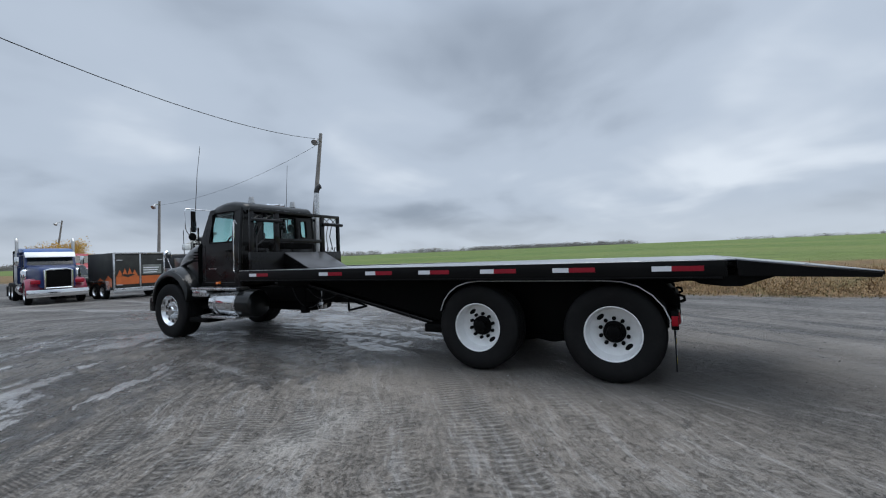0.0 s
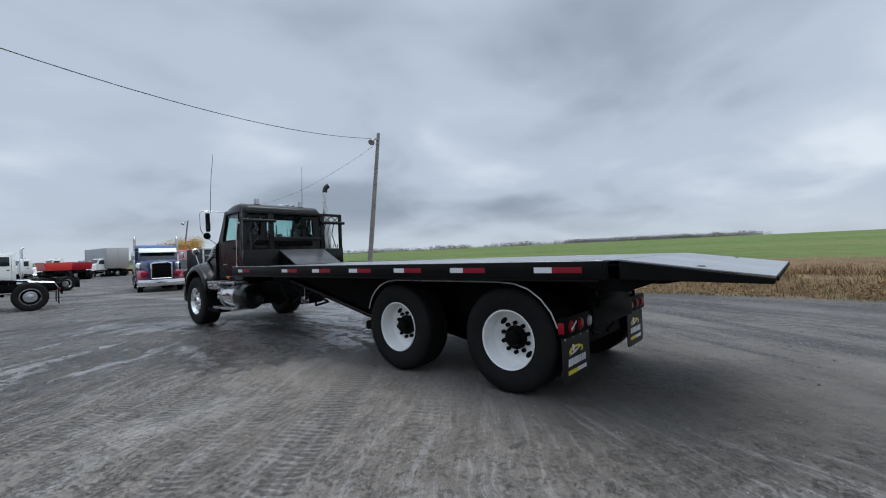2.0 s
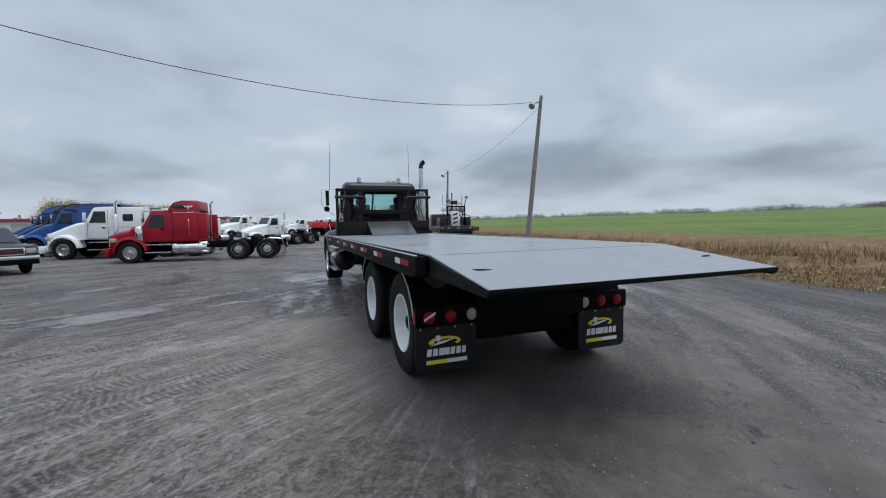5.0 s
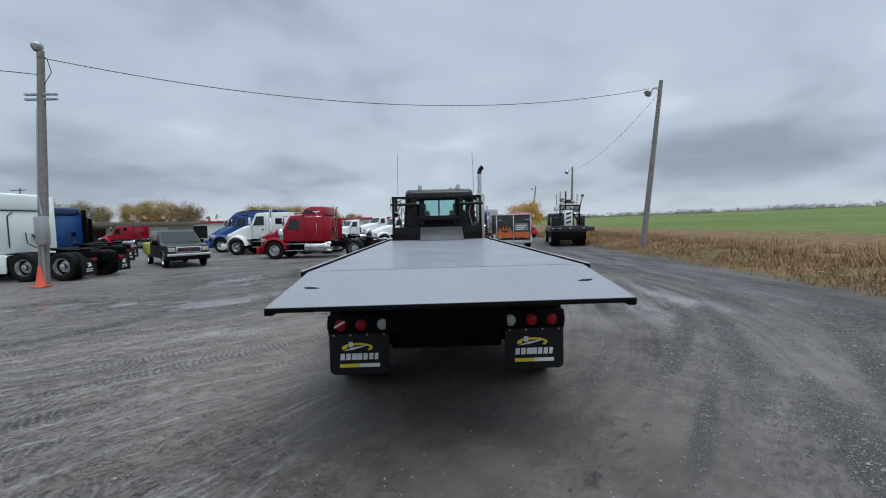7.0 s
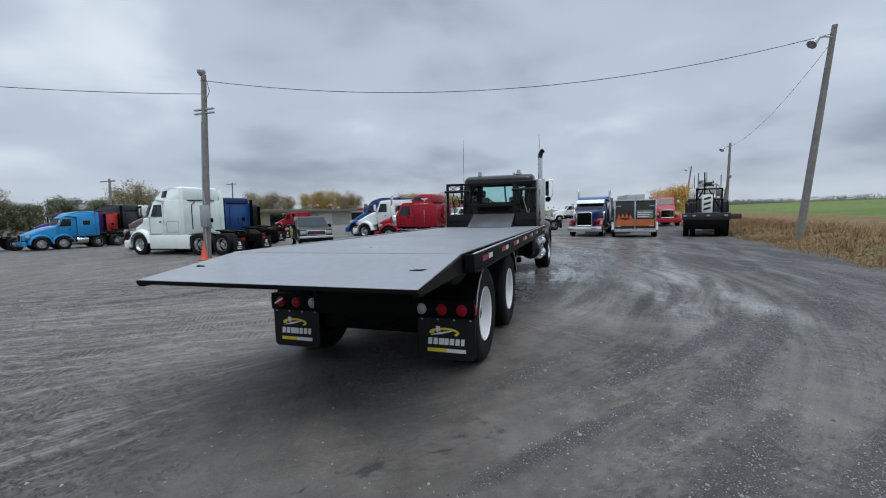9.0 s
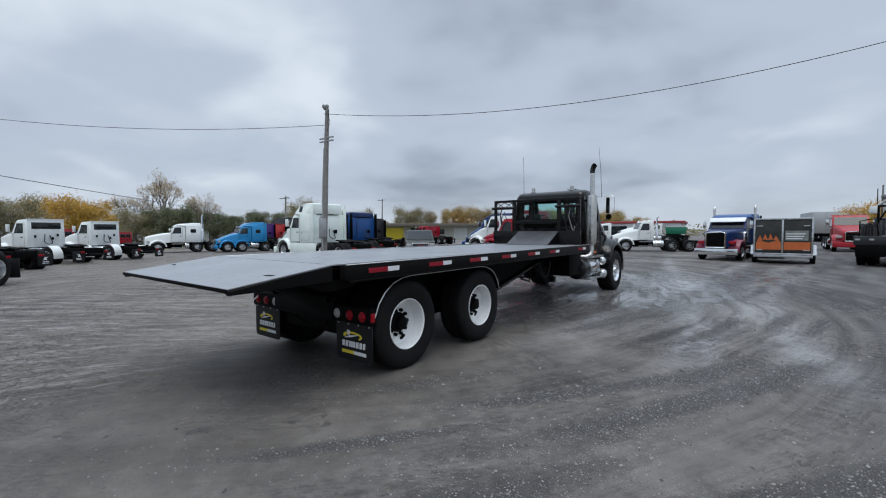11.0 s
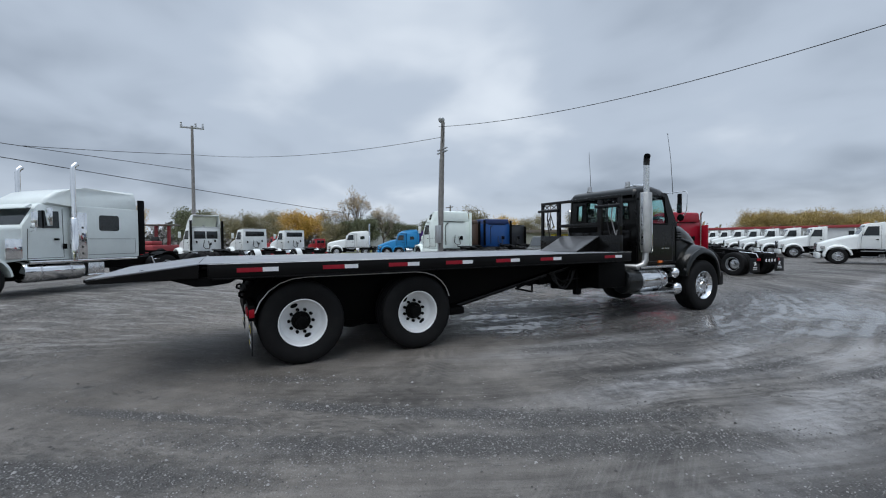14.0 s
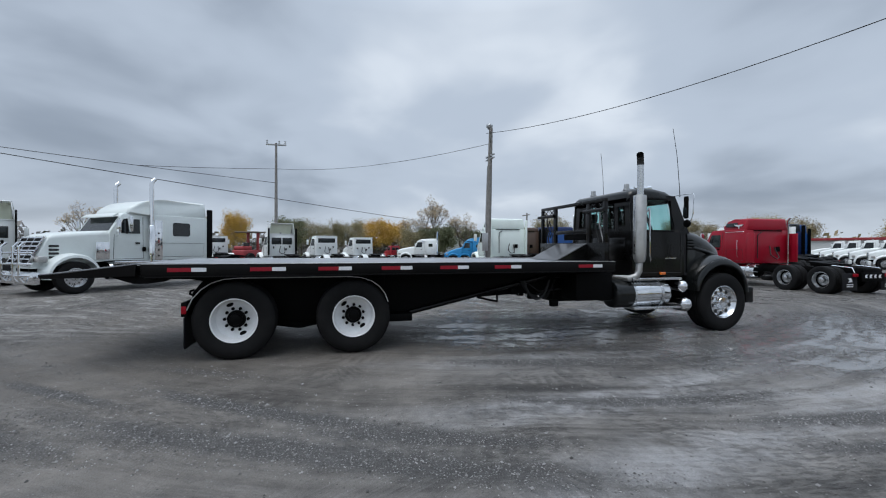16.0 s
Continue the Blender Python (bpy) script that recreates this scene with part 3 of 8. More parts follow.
gravel = g.mix(chip, (0.075, 0.073, 0.072), g.mix(pick.outputs[1], (0.14, 0.14, 0.14), (0.40, 0.398, 0.39)))
earth = g.mix(g.calc("MULTIPLY", rows, 0.9), earth, gravel)
stony = g.span(g.noise(0.8, 5, 0.6, distort=0.8), 0.50, 0.68)
earth = g.mix(g.calc("MULTIPLY", g.calc("MULTIPLY", chip, stony), g.span(pick.outputs[2], 0.5, 0.6)), earth, (0.27, 0.265, 0.26))
earth = g.mix(g.span(grit, 0.46, 0.66, 0.0, 0.32), earth, (0.03, 0.029, 0.028))
# shallow puddles and wet films where the yard is low, drawn out along the tracks
low_spots = ((0.8, 5.0, 1.2, 1.7), (0.1, 3.8, 1.5, 1.0), (1.8, 6.6, 1.2, 1.0), (3.0, 8.6, 1.2, 1.5), (1.0, 12.4, 1.3, 2.6), (2.4, 10.2, 1.3, 1.6), (-5.2, 4.95, 1.5, 0.75), (-2.1, 4.2, 0.8, 0.9), (-1.75, 5.4, 0.7, 0.8), (-0.9, 7.4, 1.0, 1.2), (-1.7, 9.4, 1.5, 1.4), (-3.9, 6.3, 1.5, 0.8),
             (2.4, 8.3, 0.9, 2.4), (4.2, 14.0, 1.2, 4.5), (-6.5, 9.0, 2.6, 1.6), (-8.6, 5.2, 2.0, 0.9))
low = 0.0
for cx_, cy_, rx_, ry_ in low_spots:
    u, v = g.calc("MULTIPLY", g.calc("SUBTRACT", x, cx_), 1 / rx_), g.calc("MULTIPLY", g.calc("SUBTRACT", y, cy_), 1 / ry_)
    low = g.calc("ADD", low, g.calc("EXPONENT", g.calc("MULTIPLY", g.calc("ADD", g.calc("MULTIPLY", u, u), g.calc("MULTIPLY", v, v)), -1.0)))
pool = g.mix(g.span(x, 1.5, 2.6), g.noise(4.6, 8, 0.76, distort=0.4), g.noise(2.1, 7, 0.62, distort=0.7))
film = g.calc("ADD", g.calc("MULTIPLY", pool, 0.50), g.calc("ADD", g.calc("MULTIPLY", track, 0.25), g.calc("MULTIPLY", tread, 0.30)))
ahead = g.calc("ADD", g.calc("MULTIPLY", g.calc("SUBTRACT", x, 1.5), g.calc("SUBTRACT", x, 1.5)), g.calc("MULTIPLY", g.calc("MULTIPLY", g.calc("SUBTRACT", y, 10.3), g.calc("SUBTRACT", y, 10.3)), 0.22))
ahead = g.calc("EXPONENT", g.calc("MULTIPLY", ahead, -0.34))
wet_field = g.calc("ADD", g.calc("MULTIPLY", g.calc("MINIMUM", low, 1.0), 0.188), g.calc("MULTIPLY_ADD", ahead, 0.012, film))
wet_field = g.calc("ADD", wet_field, g.calc("MULTIPLY", g.calc("MULTIPLY", fan, g.span(lift_, 4.5, 7.0)), g.span(broad, 0.46, 0.66, -0.02, 0.15)))
# pale colour in low spots and ahead of the truck paints in wet sheen
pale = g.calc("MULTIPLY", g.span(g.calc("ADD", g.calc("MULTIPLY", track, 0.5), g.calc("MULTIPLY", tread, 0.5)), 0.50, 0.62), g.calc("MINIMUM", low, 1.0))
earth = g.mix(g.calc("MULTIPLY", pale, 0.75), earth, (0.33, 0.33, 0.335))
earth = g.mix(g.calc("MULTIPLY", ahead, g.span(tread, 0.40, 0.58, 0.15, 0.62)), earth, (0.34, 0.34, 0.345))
wet = g.span(wet_field, 0.615, 0.715)
damp = g.span(wet_field, 0.53, 0.66)
earth = g.mix(g.calc("MULTIPLY", damp, g.span(x, -0.5, -2.0, 0.35, 0.12)), earth, (0.045, 0.044, 0.043))
earth = g.mix(g.calc("MULTIPLY", wet, 0.30), earth, (0.05, 0.049, 0.048))
# dark wet grit along the verge
strip = g.span(g.calc("ADD", x, g.calc("MULTIPLY", g.calc("SUBTRACT", patch, 0.5), 3.0)), 4.6, 7.0, 0.0, 0.58)
earth = g.mix(strip, earth, g.mix(chip, (0.055, 0.054, 0.054), (0.12, 0.12, 0.12)))
# verge and field
edge = g.calc("SUBTRACT", x, g.calc("MULTIPLY_ADD", y, 0.045, 8.75))
ragged = g.calc("ADD", edge, g.calc("MULTIPLY", g.calc("SUBTRACT", g.noise(1.1, 6, 0.7), 0.5), 1.6))
straw = g.mix(g.span(g.noise(3.0, 7, 0.7), 0.36, 0.64), (0.090, 0.056, 0.030), (0.27, 0.178, 0.092))
straw = g.mix(g.span(g.noise(0.5, 5, 0.6), 0.5, 0.68, 0.0, 0.45), straw, (0.12, 0.125, 0.045))
crop = g.mix(g.span(g.noise(0.6, 6, 0.6), 0.35, 0.65), (0.068, 0.112, 0.026), (0.125, 0.185, 0.046))
crop = g.mix(g.span(g.noise(0.03, 4), 0.4, 0.65, 0.0, 0.5), crop, (0.185, 0.20, 0.07))
row = g.calc("ADD", g.calc("SUBTRACT", edge, 12.5), g.calc("MULTIPLY", g.calc("SUBTRACT", g.noise(0.35, 5), 0.5), 2.2))
field = g.mix(g.span(row, -0.6, 0.8), straw, crop)
grassy = g.span(ragged, -0.15, 0.35)
# dry grass round the yard far off to the west
west = g.span(g.calc("ADD", g.calc("MULTIPLY", x, -1.0), g.calc("MULTIPLY", g.noise(0.2, 4), 8.0)), 43.0, 47.0)
lawn = g.mix(g.span(g.noise(0.8, 5), 0.4, 0.6), (0.06, 0.085, 0.025), (0.16, 0.15, 0.06))
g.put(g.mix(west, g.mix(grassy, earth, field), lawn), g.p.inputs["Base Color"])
yard_rough = g.calc("SUBTRACT", g.calc("SUBTRACT", g.span(mottle, 0.3, 0.7, 0.55, 0.80), g.calc("MULTIPLY", damp, 0.22)), g.calc("MULTIPLY", shine, 0.20))
yard_rough = g.calc("MULTIPLY", yard_rough, g.span(wet, 0.0, 1.0, 1.0, 0.26))
g.put(g.calc("MAXIMUM", yard_rough, g.calc("MULTIPLY", g.calc("MAXIMUM", grassy, west), 0.95)), g.p.inputs["Roughness"])
g.put(g.span(wet, 0.0, 1.0, 0.28, 0.95), g.p.inputs["Specular IOR Level"])
dry = g.calc("SUBTRACT", 1.0, g.calc("MULTIPLY", wet, 0.93))
height = g.calc("ADD", g.calc("ADD", g.calc("MULTIPLY", g.calc("MULTIPLY", chip, rows), 1.6), g.calc("ADD", g.calc("MULTIPLY", grit, 0.5), g.calc("ADD", g.calc("MULTIPLY", g.calc("MULTIPLY", ridge, combed), 1.8), g.calc("SUBTRACT", g.calc("MULTIPLY", lump, g.span(silt, 0.0, 1.0, 0.9, 0.35)), g.calc("MULTIPLY", pits, 0.7))))), g.calc("ADD", g.calc("MULTIPLY", tread, g.span(silt, 0.0, 1.0, 2.8, 1.4)), g.calc("ADD", comb, g.calc("MULTIPLY", prints, 0.55))))
height = g.calc("ADD", height, g.calc("MULTIPLY", fan, g.calc("MULTIPLY_ADD", fine_streak, 2.2, g.calc("MULTIPLY", broad, 2.0))))
height = g.calc("SUBTRACT", height, g.calc("MULTIPLY", pit, 1.1))
height = g.calc("ADD", height, g.calc("MULTIPLY", g.calc("MULTIPLY", lug_mask, lug_bar), 0.9))
n1 = g.bump(g.calc("MULTIPLY", height, dry), 0.9, 0.020)
g.l.new(n1, g.p.inputs["Normal"])
gm.materials.append(g.m)


# ---- the black flatbed truck ----
truck = thing("flatbed_truck", "black truck with a long grey flatbed and white rear wheels", "truck", pose(0, 0, 0))


def finished(bm, name, material, smooth=38):
    bmesh.ops.recalc_face_normals(bm, faces=bm.faces)
    me = bpy.data.meshes.new(name)
    bm.to_mesh(me)
    bm.free()
    me.materials.append(material)
    me.shade_smooth()
    me.set_sharp_from_angle(angle=radians(smooth))
    return me


# deck plate with a sloping tail; a slotted gap runs along each side
bm = nb()
prism(bm, [(5.95, 1.275), (-1.13, 1.297), (-1.13, 1.312), (5.95, 1.290)], -1.225, 1.225, "x", 0.003, 1)
deck = part("deck", bm, DECK, truck, "wet grey painted steel deck plate")
bm = nb()
prism(bm, [(-1.131, 1.297), (-2.14, 1.172), (-2.14, 1.185), (-1.131, 1.312)], -1.235, 1.235, "x", 0.003, 1)
part("tail_plate", bm, DECK, deck)
bm = nb()
box(bm, -0.046, 0.046, -0.012, 0.012, -0.006, 0.006, 0.002, 1)
slot_bar = finished(bm, "slot_bar", CHASSIS)
for s in (-1, 1):
    for k in range(44):
        part("slot_bar", slot_bar, None, deck, at=pose(s * 1.268, -0.98 + 0.157 * k, 1.282))
bm = nb()
box(bm, -1.12, 1.12, -1.136, -1.130, 1.3122, 1.3130)
part("deck_seam", bm, CHASSIS, deck)
bm = nb()
box(bm, -1.236, 1.236, -2.15, -2.138, 1.150, 1.182, 0.003)
part("tail_edge", bm, CHASSIS, deck)
for s in (-1, 1):
    bm = nb()
    prism(bm, [(s * 1.12, -1.66), (s * 1.04, -1.67), (s * 0.99, -1.70), (s * 1.05, -1.71), (s * 1.10, -1.70)], 1.2433, 1.2455, "z", fn=lambda c: Vector((c.x, c.y, c.z + (c.y + 1.69) * 0.125)))
    part("chain_slot", bm, CHASSIS, deck, "dark keyhole slot")
# side rails
for s in (-1, 1):
    bm = nb()
    box(bm, s * 1.312, s * 1.335, -1.03, 5.90, 1.145, 1.300, 0.004)
    rail = part("side_rail", bm, BED_BLACK, truck)
    bm = nb()
    box(bm, s * 1.19, s * 1.345, -1.0, 5.88, 1.128, 1.1445, 0.004)
    part("rail_flange", bm, BED_BLACK, rail)
    bm = nb()
    prism(bm, [(-1.13, 1.300), (-1.13, 1.145), (-2.13, 1.128), (-2.14, 1.165)], s * 1.19, s * 1.245, "x", 0.005, 1)
    part("tail_rail", bm, BED_BLACK, truck)
    # closing piece that steps in from the rail to the narrower tail
    bm = nb()
    box(bm, s * 1.245, s * 1.333, -1.045, -1.030, 1.146, 1.298, 0.003, 1)
    part("rail_end", bm, BED_BLACK, rail)
    bm = nb()
    box(bm, s * 1.312, s * 1.337, -1.03, 5.90, 1.3005, 1.308, 0.002, 1)
    part("rail_top", bm, EDGE_STEEL, rail, "bright top edge of the rail")
    bm = nb()
    prism(bm, [(-0.67, 1.15), (-0.83, 1.07), (-1.02, 1.045), (-1.17, 1.045), (-1.46, 1.15)], s * 1.10, s * 1.19, "x", 0.006, 1)
    part("tail_gusset", bm, CHASSIS, truck)
    # reflector tape: white and red pieces
    first, gap = (-0.60, 1.005) if s < 0 else (-0.49, 0.985)
    borders = [first, first + gap] + [first + gap + 0.885 * k for k in range(1, 5 if s < 0 else 5)]
    borders = [b for b in borders if b < 5.7] + [5.53]
    for b in borders:
        b = 0.7 + (b - 0.7) * 0.987
        for d0, d1, m in ((0.0, 0.176, WHITE_TAPE), (-0.275, 0.0, RED_TAPE)):
            bm = nb()
            box(bm, s * 1.3355, s * 1.3385, b + d0, b + d1, 1.203, 1.254, 0.001, 1)
            part("reflector", bm, m, rail, "white reflector tape" if m is WHITE_TAPE else "red reflector tape")
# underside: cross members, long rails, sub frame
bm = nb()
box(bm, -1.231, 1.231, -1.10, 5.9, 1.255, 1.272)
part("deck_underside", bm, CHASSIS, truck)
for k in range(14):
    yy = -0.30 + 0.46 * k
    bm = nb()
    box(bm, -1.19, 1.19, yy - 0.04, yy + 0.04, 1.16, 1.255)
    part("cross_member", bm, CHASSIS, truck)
for s in (-1, 1):
    bm = nb()
    prism(bm, [(-1.9, 1.16), (-1.3, 1.06), (-0.7, 1.06), (-0.3, 0.98), (5.9, 0.98), (5.9, 1.165), (-1.9, 1.19)], s * 0.42, s * 0.54, "x", 0.006, 1)
    part("deck_beam", bm, CHASSIS, truck)
    bm = nb()
    box(bm, s * 0.36, s * 0.45, -0.62, 8.95, 0.70, 0.965, 0.008)
    part("chassis_rail", bm, CHASSIS, truck)
    # hoist plate with its diagonal tube
    bm = nb()
    prism(bm, [(2.05, 0.42), (2.45, 0.42), (4.95, 0.98), (4.95, 1.16), (2.05, 1.16)], s * 0.58, s * 0.62, "x", 0.006, 1)
    part("hoist_plate", bm, CHASSIS, truck)
    bm = nb()
    tube(bm, [(s * 0.66, 2.35, 0.44), (s * 0.66, 4.95, 1.02)], 0.042, 12)
    part("hoist_tube", bm, BLACK, truck)
    bm = nb()
    box(bm, s * 0.45, s * 0.95, 2.05, 2.5, 0.38, 0.50, 0.02)
    part("hinge_block", bm, CHASSIS, truck)
    bm = nb()
    for a, b in (((3.62, 0.70), (3.98, 0.80)), ((3.98, 0.80), (3.98, 0.62)), ((3.98, 0.62), (3.62, 0.70))):
        tube(bm, [(s * 0.8, *a), (s * 0.8, *b)], 0.018, 6)
    part("bracket", bm, CHASSIS, truck)
# plates that close the space above the tandem, added to stand for shade
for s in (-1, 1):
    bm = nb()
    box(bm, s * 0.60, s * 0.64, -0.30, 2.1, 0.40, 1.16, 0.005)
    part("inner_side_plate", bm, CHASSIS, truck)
# rear cross plate, hinges and tow hook
bm = nb()
prism(bm, [(-0.20, 1.16), (-0.42, 1.16), (-0.66, 0.86), (-0.66, 0.60), (-0.55, 0.60), (-0.50, 0.80)], -0.62, 0.62, "x", 0.01, 1)
part("rear_hinge_frame", bm, CHASSIS, truck)
for s in (-1, 1):
    bm = nb()
    tube(bm, [(s * 0.55, -0.60, 0.86), (s * 0.55, -0.66, 0.895), (s * 0.55, -0.70, 0.88), (s * 0.55, -0.705, 0.84), (s * 0.55, -0.66, 0.82)], 0.018, 8)
    part("tow_eye", bm, CHASSIS, truck)
# lamp boxes
for s in (-1, 1):
    bm = nb()
    box(bm, s * 0.56, s * 1.215, -0.63, -0.56, 0.605, 0.795, 0.008)
    lamp_box = part("lamp_box", bm, CHASSIS, truck)
    for cx, m, nm in ((0.655, CLEAR_LENS, "reversing_lamp"), (0.875, RED_LENS, "tail_lamp"), (1.085, RED_LENS, "tail_lamp")):
        bm = nb()
        lathe(bm, [(0.0, -0.652), (0.035, -0.650), (0.048, -0.643), (0.052, -0.632), (0.058, -0.631), (0.058, -0.628)], 24, "y", (s * cx, 0, 0.695))
        part(nm, bm, m, lamp_box, "clear reversing lamp" if m is CLEAR_LENS else "red round tail lamp")
    bm = nb()
    box(bm, s * 1.2155, s * 1.225, -0.625, -0.565, 0.645, 0.745, 0.006)
    part("side_marker", bm, RED_LENS, lamp_box, "red side marker lens")
bm = nb()
box(bm, -1.145, -1.035, -0.662, -0.659, 0.700, 0.722, fn=lambda c: Vector((c.x, c.y, c.z + (c.x + 1.09) * 0.55)))
part("sticker", bm, WHITE_PRINT, truck, "small white sticker strip")
# mudflaps with a printed mark in yellow and white
for s in (-1, 1):
    x0, x1 = (-1.215, -0.60) if s < 0 else (0.60, 1.215)
    bm = nb()
    prism(bm, [(x0, 0.60), (x0, 0.22), (x0 + 0.015, 0.185), (x0 + 0.05, 0.17), (x1 - 0.05, 0.17), (x1 - 0.015, 0.185), (x1, 0.22), (x1, 0.60)], -0.60, -0.588, "y", 0.003, 1)
    flap = part("mudflap", bm, FLAP, truck, "black rubber mudflap with yellow and white print")
    c = (x0 + x1) / 2
    bm = nb()
    box(bm, c - 0.205, c + 0.0, -0.6035, -0.6005, 0.247, 0.285)
    part("yellow_stripe", bm, YELLOW_PRINT, flap)
    bm = nb()
    box(bm, c + 0.0, c + 0.205, -0.6035, -0.6005, 0.247, 0.285)
    part("white_stripe", bm, WHITE_PRINT, flap)
    for k in range(7):
        w = (0.05, 0.052, 0.062, 0.052, 0.05, 0.05, 0.042)[k]
        u = c - 0.2 + 0.0588 * k
        bm = nb()
        prism(bm, [(u, 0.325), (u + w - 0.006, 0.325), (u + w + 0.001, 0.392), (u + 0.007, 0.392)], -0.6035, -0.6005, "y")
        part("white_bar", bm, WHITE_PRINT, flap)
    bm = nb()
    lo = [(c - 0.02 + 0.16 * math.cos(a), 0.452 + 0.05 * math.sin(a)) for a in (radians(200 - 12 * k) for k in range(21))]
    hi = [(c - 0.01 + 0.12 * math.cos(a), 0.452 + 0.026 * math.sin(a)) for a in (radians(200 - 12 * k) for k in range(21))]
    prism(bm, lo + hi[::-1], -0.6035, -0.6005, "y")
    part("yellow_swoosh", bm, YELLOW_PRINT, flap)
    bm = nb()
    prism(bm, [(c - 0.17, 0.42), (c - 0.07, 0.455), (c + 0.09, 0.478), (c + 0.05, 0.462), (c - 0.05, 0.435)], -0.6045, -0.6010, "y")
    prism(bm, [(c - 0.10, 0.455), (c - 0.06, 0.468), (c - 0.065, 0.515), (c - 0.11, 0.515)], -0.6045, -0.6010, "y")
    part("white_swoosh", bm, WHITE_PRINT, flap)
    for k in range(4):
        bm = nb()
        lathe(bm, [(0.0, -0.612), (0.009, -0.608), (0.012, -0.600)], 8, "y", (x0 + 0.05 + 0.172 * k, 0, 0.585))
        part("bolt", bm, GALV, flap)
# tandem half fenders with a bright edge
for s in (-1, 1):
    top = [(-0.56, 0.70), (-0.50, 0.84), (-0.40, 0.96), (-0.27, 1.05), (-0.12, 1.098), (0.05, 1.112), (1.54, 1.112), (1.70, 1.094), (1.84, 1.045), (1.95, 0.965), (2.03, 0.865), (2.08, 0.735)]
    inner = [(yy, zz - 0.012) for yy, zz in top]
    bm = nb()
    prism(bm, top + inner[::-1], s * 0.74, s * 1.215, "x")
    fender = part("tandem_fender", bm, CHASSIS, truck)
    bm = nb()
    tube(bm, [(s * 1.217, yy, zz - 0.006) for yy, zz in top], 0.0075, 6)
    part("fender_edge", bm, EDGE_STEEL, fender, "bright worn fender edge")


def tyre_mesh(r, width, rim_r, seg=64, lug=0.012):
    h = width / 2
    prof = [(rim_r, -h * 0.86), (rim_r + 0.03, -h * 0.95), (r - 0.10, -h), (r - 0.045, -h * 0.98), (r - 0.012, -h * 0.88), (r, -h * 0.80)]
    for u in (-0.5, 0.0, 0.5):
        prof += [(r, h * (u - 0.06)), (r - 0.014, h * (u - 0.045)), (r - 0.014, h * (u + 0.045)), (r, h * (u + 0.06))]
    prof += [(r, h * 0.80), (r - 0.012, h * 0.88), (r - 0.045, h * 0.98), (r - 0.10, h), (rim_r + 0.03, h * 0.95), (rim_r, h * 0.86)]
    edge_rows = {3, 4, 5, len(prof) - 6, len(prof) - 5, len(prof) - 4}
    bm = nb()
    lathe(bm, prof, seg, "x", fn=lambda j, k, q: q - (lug if j in edge_rows and k % 2 else 0.0))
    bmesh.ops.recalc_face_normals(bm, faces=bm.faces)
    me = bpy.data.meshes.new("tyre")
    bm.to_mesh(me)
    bm.free()
    me.materials.append(RUBBER)
    me.shade_smooth()
    me.set_sharp_from_angle(angle=radians(40))
    return me


# outer face of every wheel looks to +x
TYRE_WIDE = tyre_mesh(0.53, 0.40, 0.298, 72, 0.005)
bm = nb()
lathe(bm, [(0.302, 0.178), (0.303, 0.186), (0.296, 0.190), (0.286, 0.180), (0.282, 0.14), (0.276, 0.06), (0.262, 0.025), (0.235, 0.010), (0.10, 0.002), (0.0, 0.002)], 48)
RIM_WHITE = finished(bm, "rim", WHEEL_WHITE)
bm = nb()
lathe(bm, [(0.0, 0.125), (0.055, 0.124), (0.072, 0.115), (0.078, 0.09), (0.082, 0.05), (0.110, 0.045), (0.120, 0.035), (0.122, 0.004)], 28)
for k in range(10):
    a = 2 * math.pi * k / 10
    lathe(bm, [(0.0, 0.112), (0.009, 0.112), (0.010, 0.048)], 6, "x", (0, 0.088 * math.cos(a), 0.088 * math.sin(a))) if k % 2 else None
HUB_BLACK = finished(bm, "hub", CHASSIS)
bm = nb()
lathe(bm, [(0.0, 0.046), (0.016, 0.046), (0.0215, 0.040), (0.0215, 0.0)], 8)
NUT_BLACK = finished(bm, "wheel_nut", CHASSIS)
bm = nb()
ring = [(0.048 * math.cos(q), 0.026 * math.sin(q)) for q in (2 * math.pi * k / 14 for k in range(14))]
prism(bm, ring, 0.0085, 0.0125, "x")
HAND_HOLE = finished(bm, "hand_hole", CHASSIS)
bm = nb()
lathe(bm, [(0.0, -0.19), (0.26, -0.19), (0.285, -0.17), (0.29, 0.0), (0.20, -0.005)], 32)
DRUM = finished(bm, "wheel", CHASSIS)


def turn_for(s):
    """Turns a wheel so that its outer face looks away from the truck."""
    return pose(0, 0, 0, 0, 0, 0) if s > 0 else pose(0, 0, 0, 0, 0, 180)


for s in (-1, 1):
    for k, yy in enumerate((0.0, 1.59)):
        w = part("wheel", DRUM, None, truck, "white disc wheel with wide black tyre", at=pose(s * 1.0, yy, 0.525) @ turn_for(s) @ pose(0, 0, 0, ((7, 2), (-12, 4))[s > 0][k], 0, 0))
        part("tyre", TYRE_WIDE, None, w)
        part("rim", RIM_WHITE, None, w, "white painted steel rim")
        part("hub", HUB_BLACK, None, w)
        for i in range(10):
            a = 36 * i + 11
            part("wheel_nut", NUT_BLACK, None, w, at=pose(0, 0.150 * math.cos(radians(a)), 0.150 * math.sin(radians(a))))
        for a in (125, 305):
            part("hand_hole", HAND_HOLE, None, w, at=pose(0, 0.215 * math.cos(radians(a)), 0.215 * math.sin(radians(a)), a + 90, 0, 0))
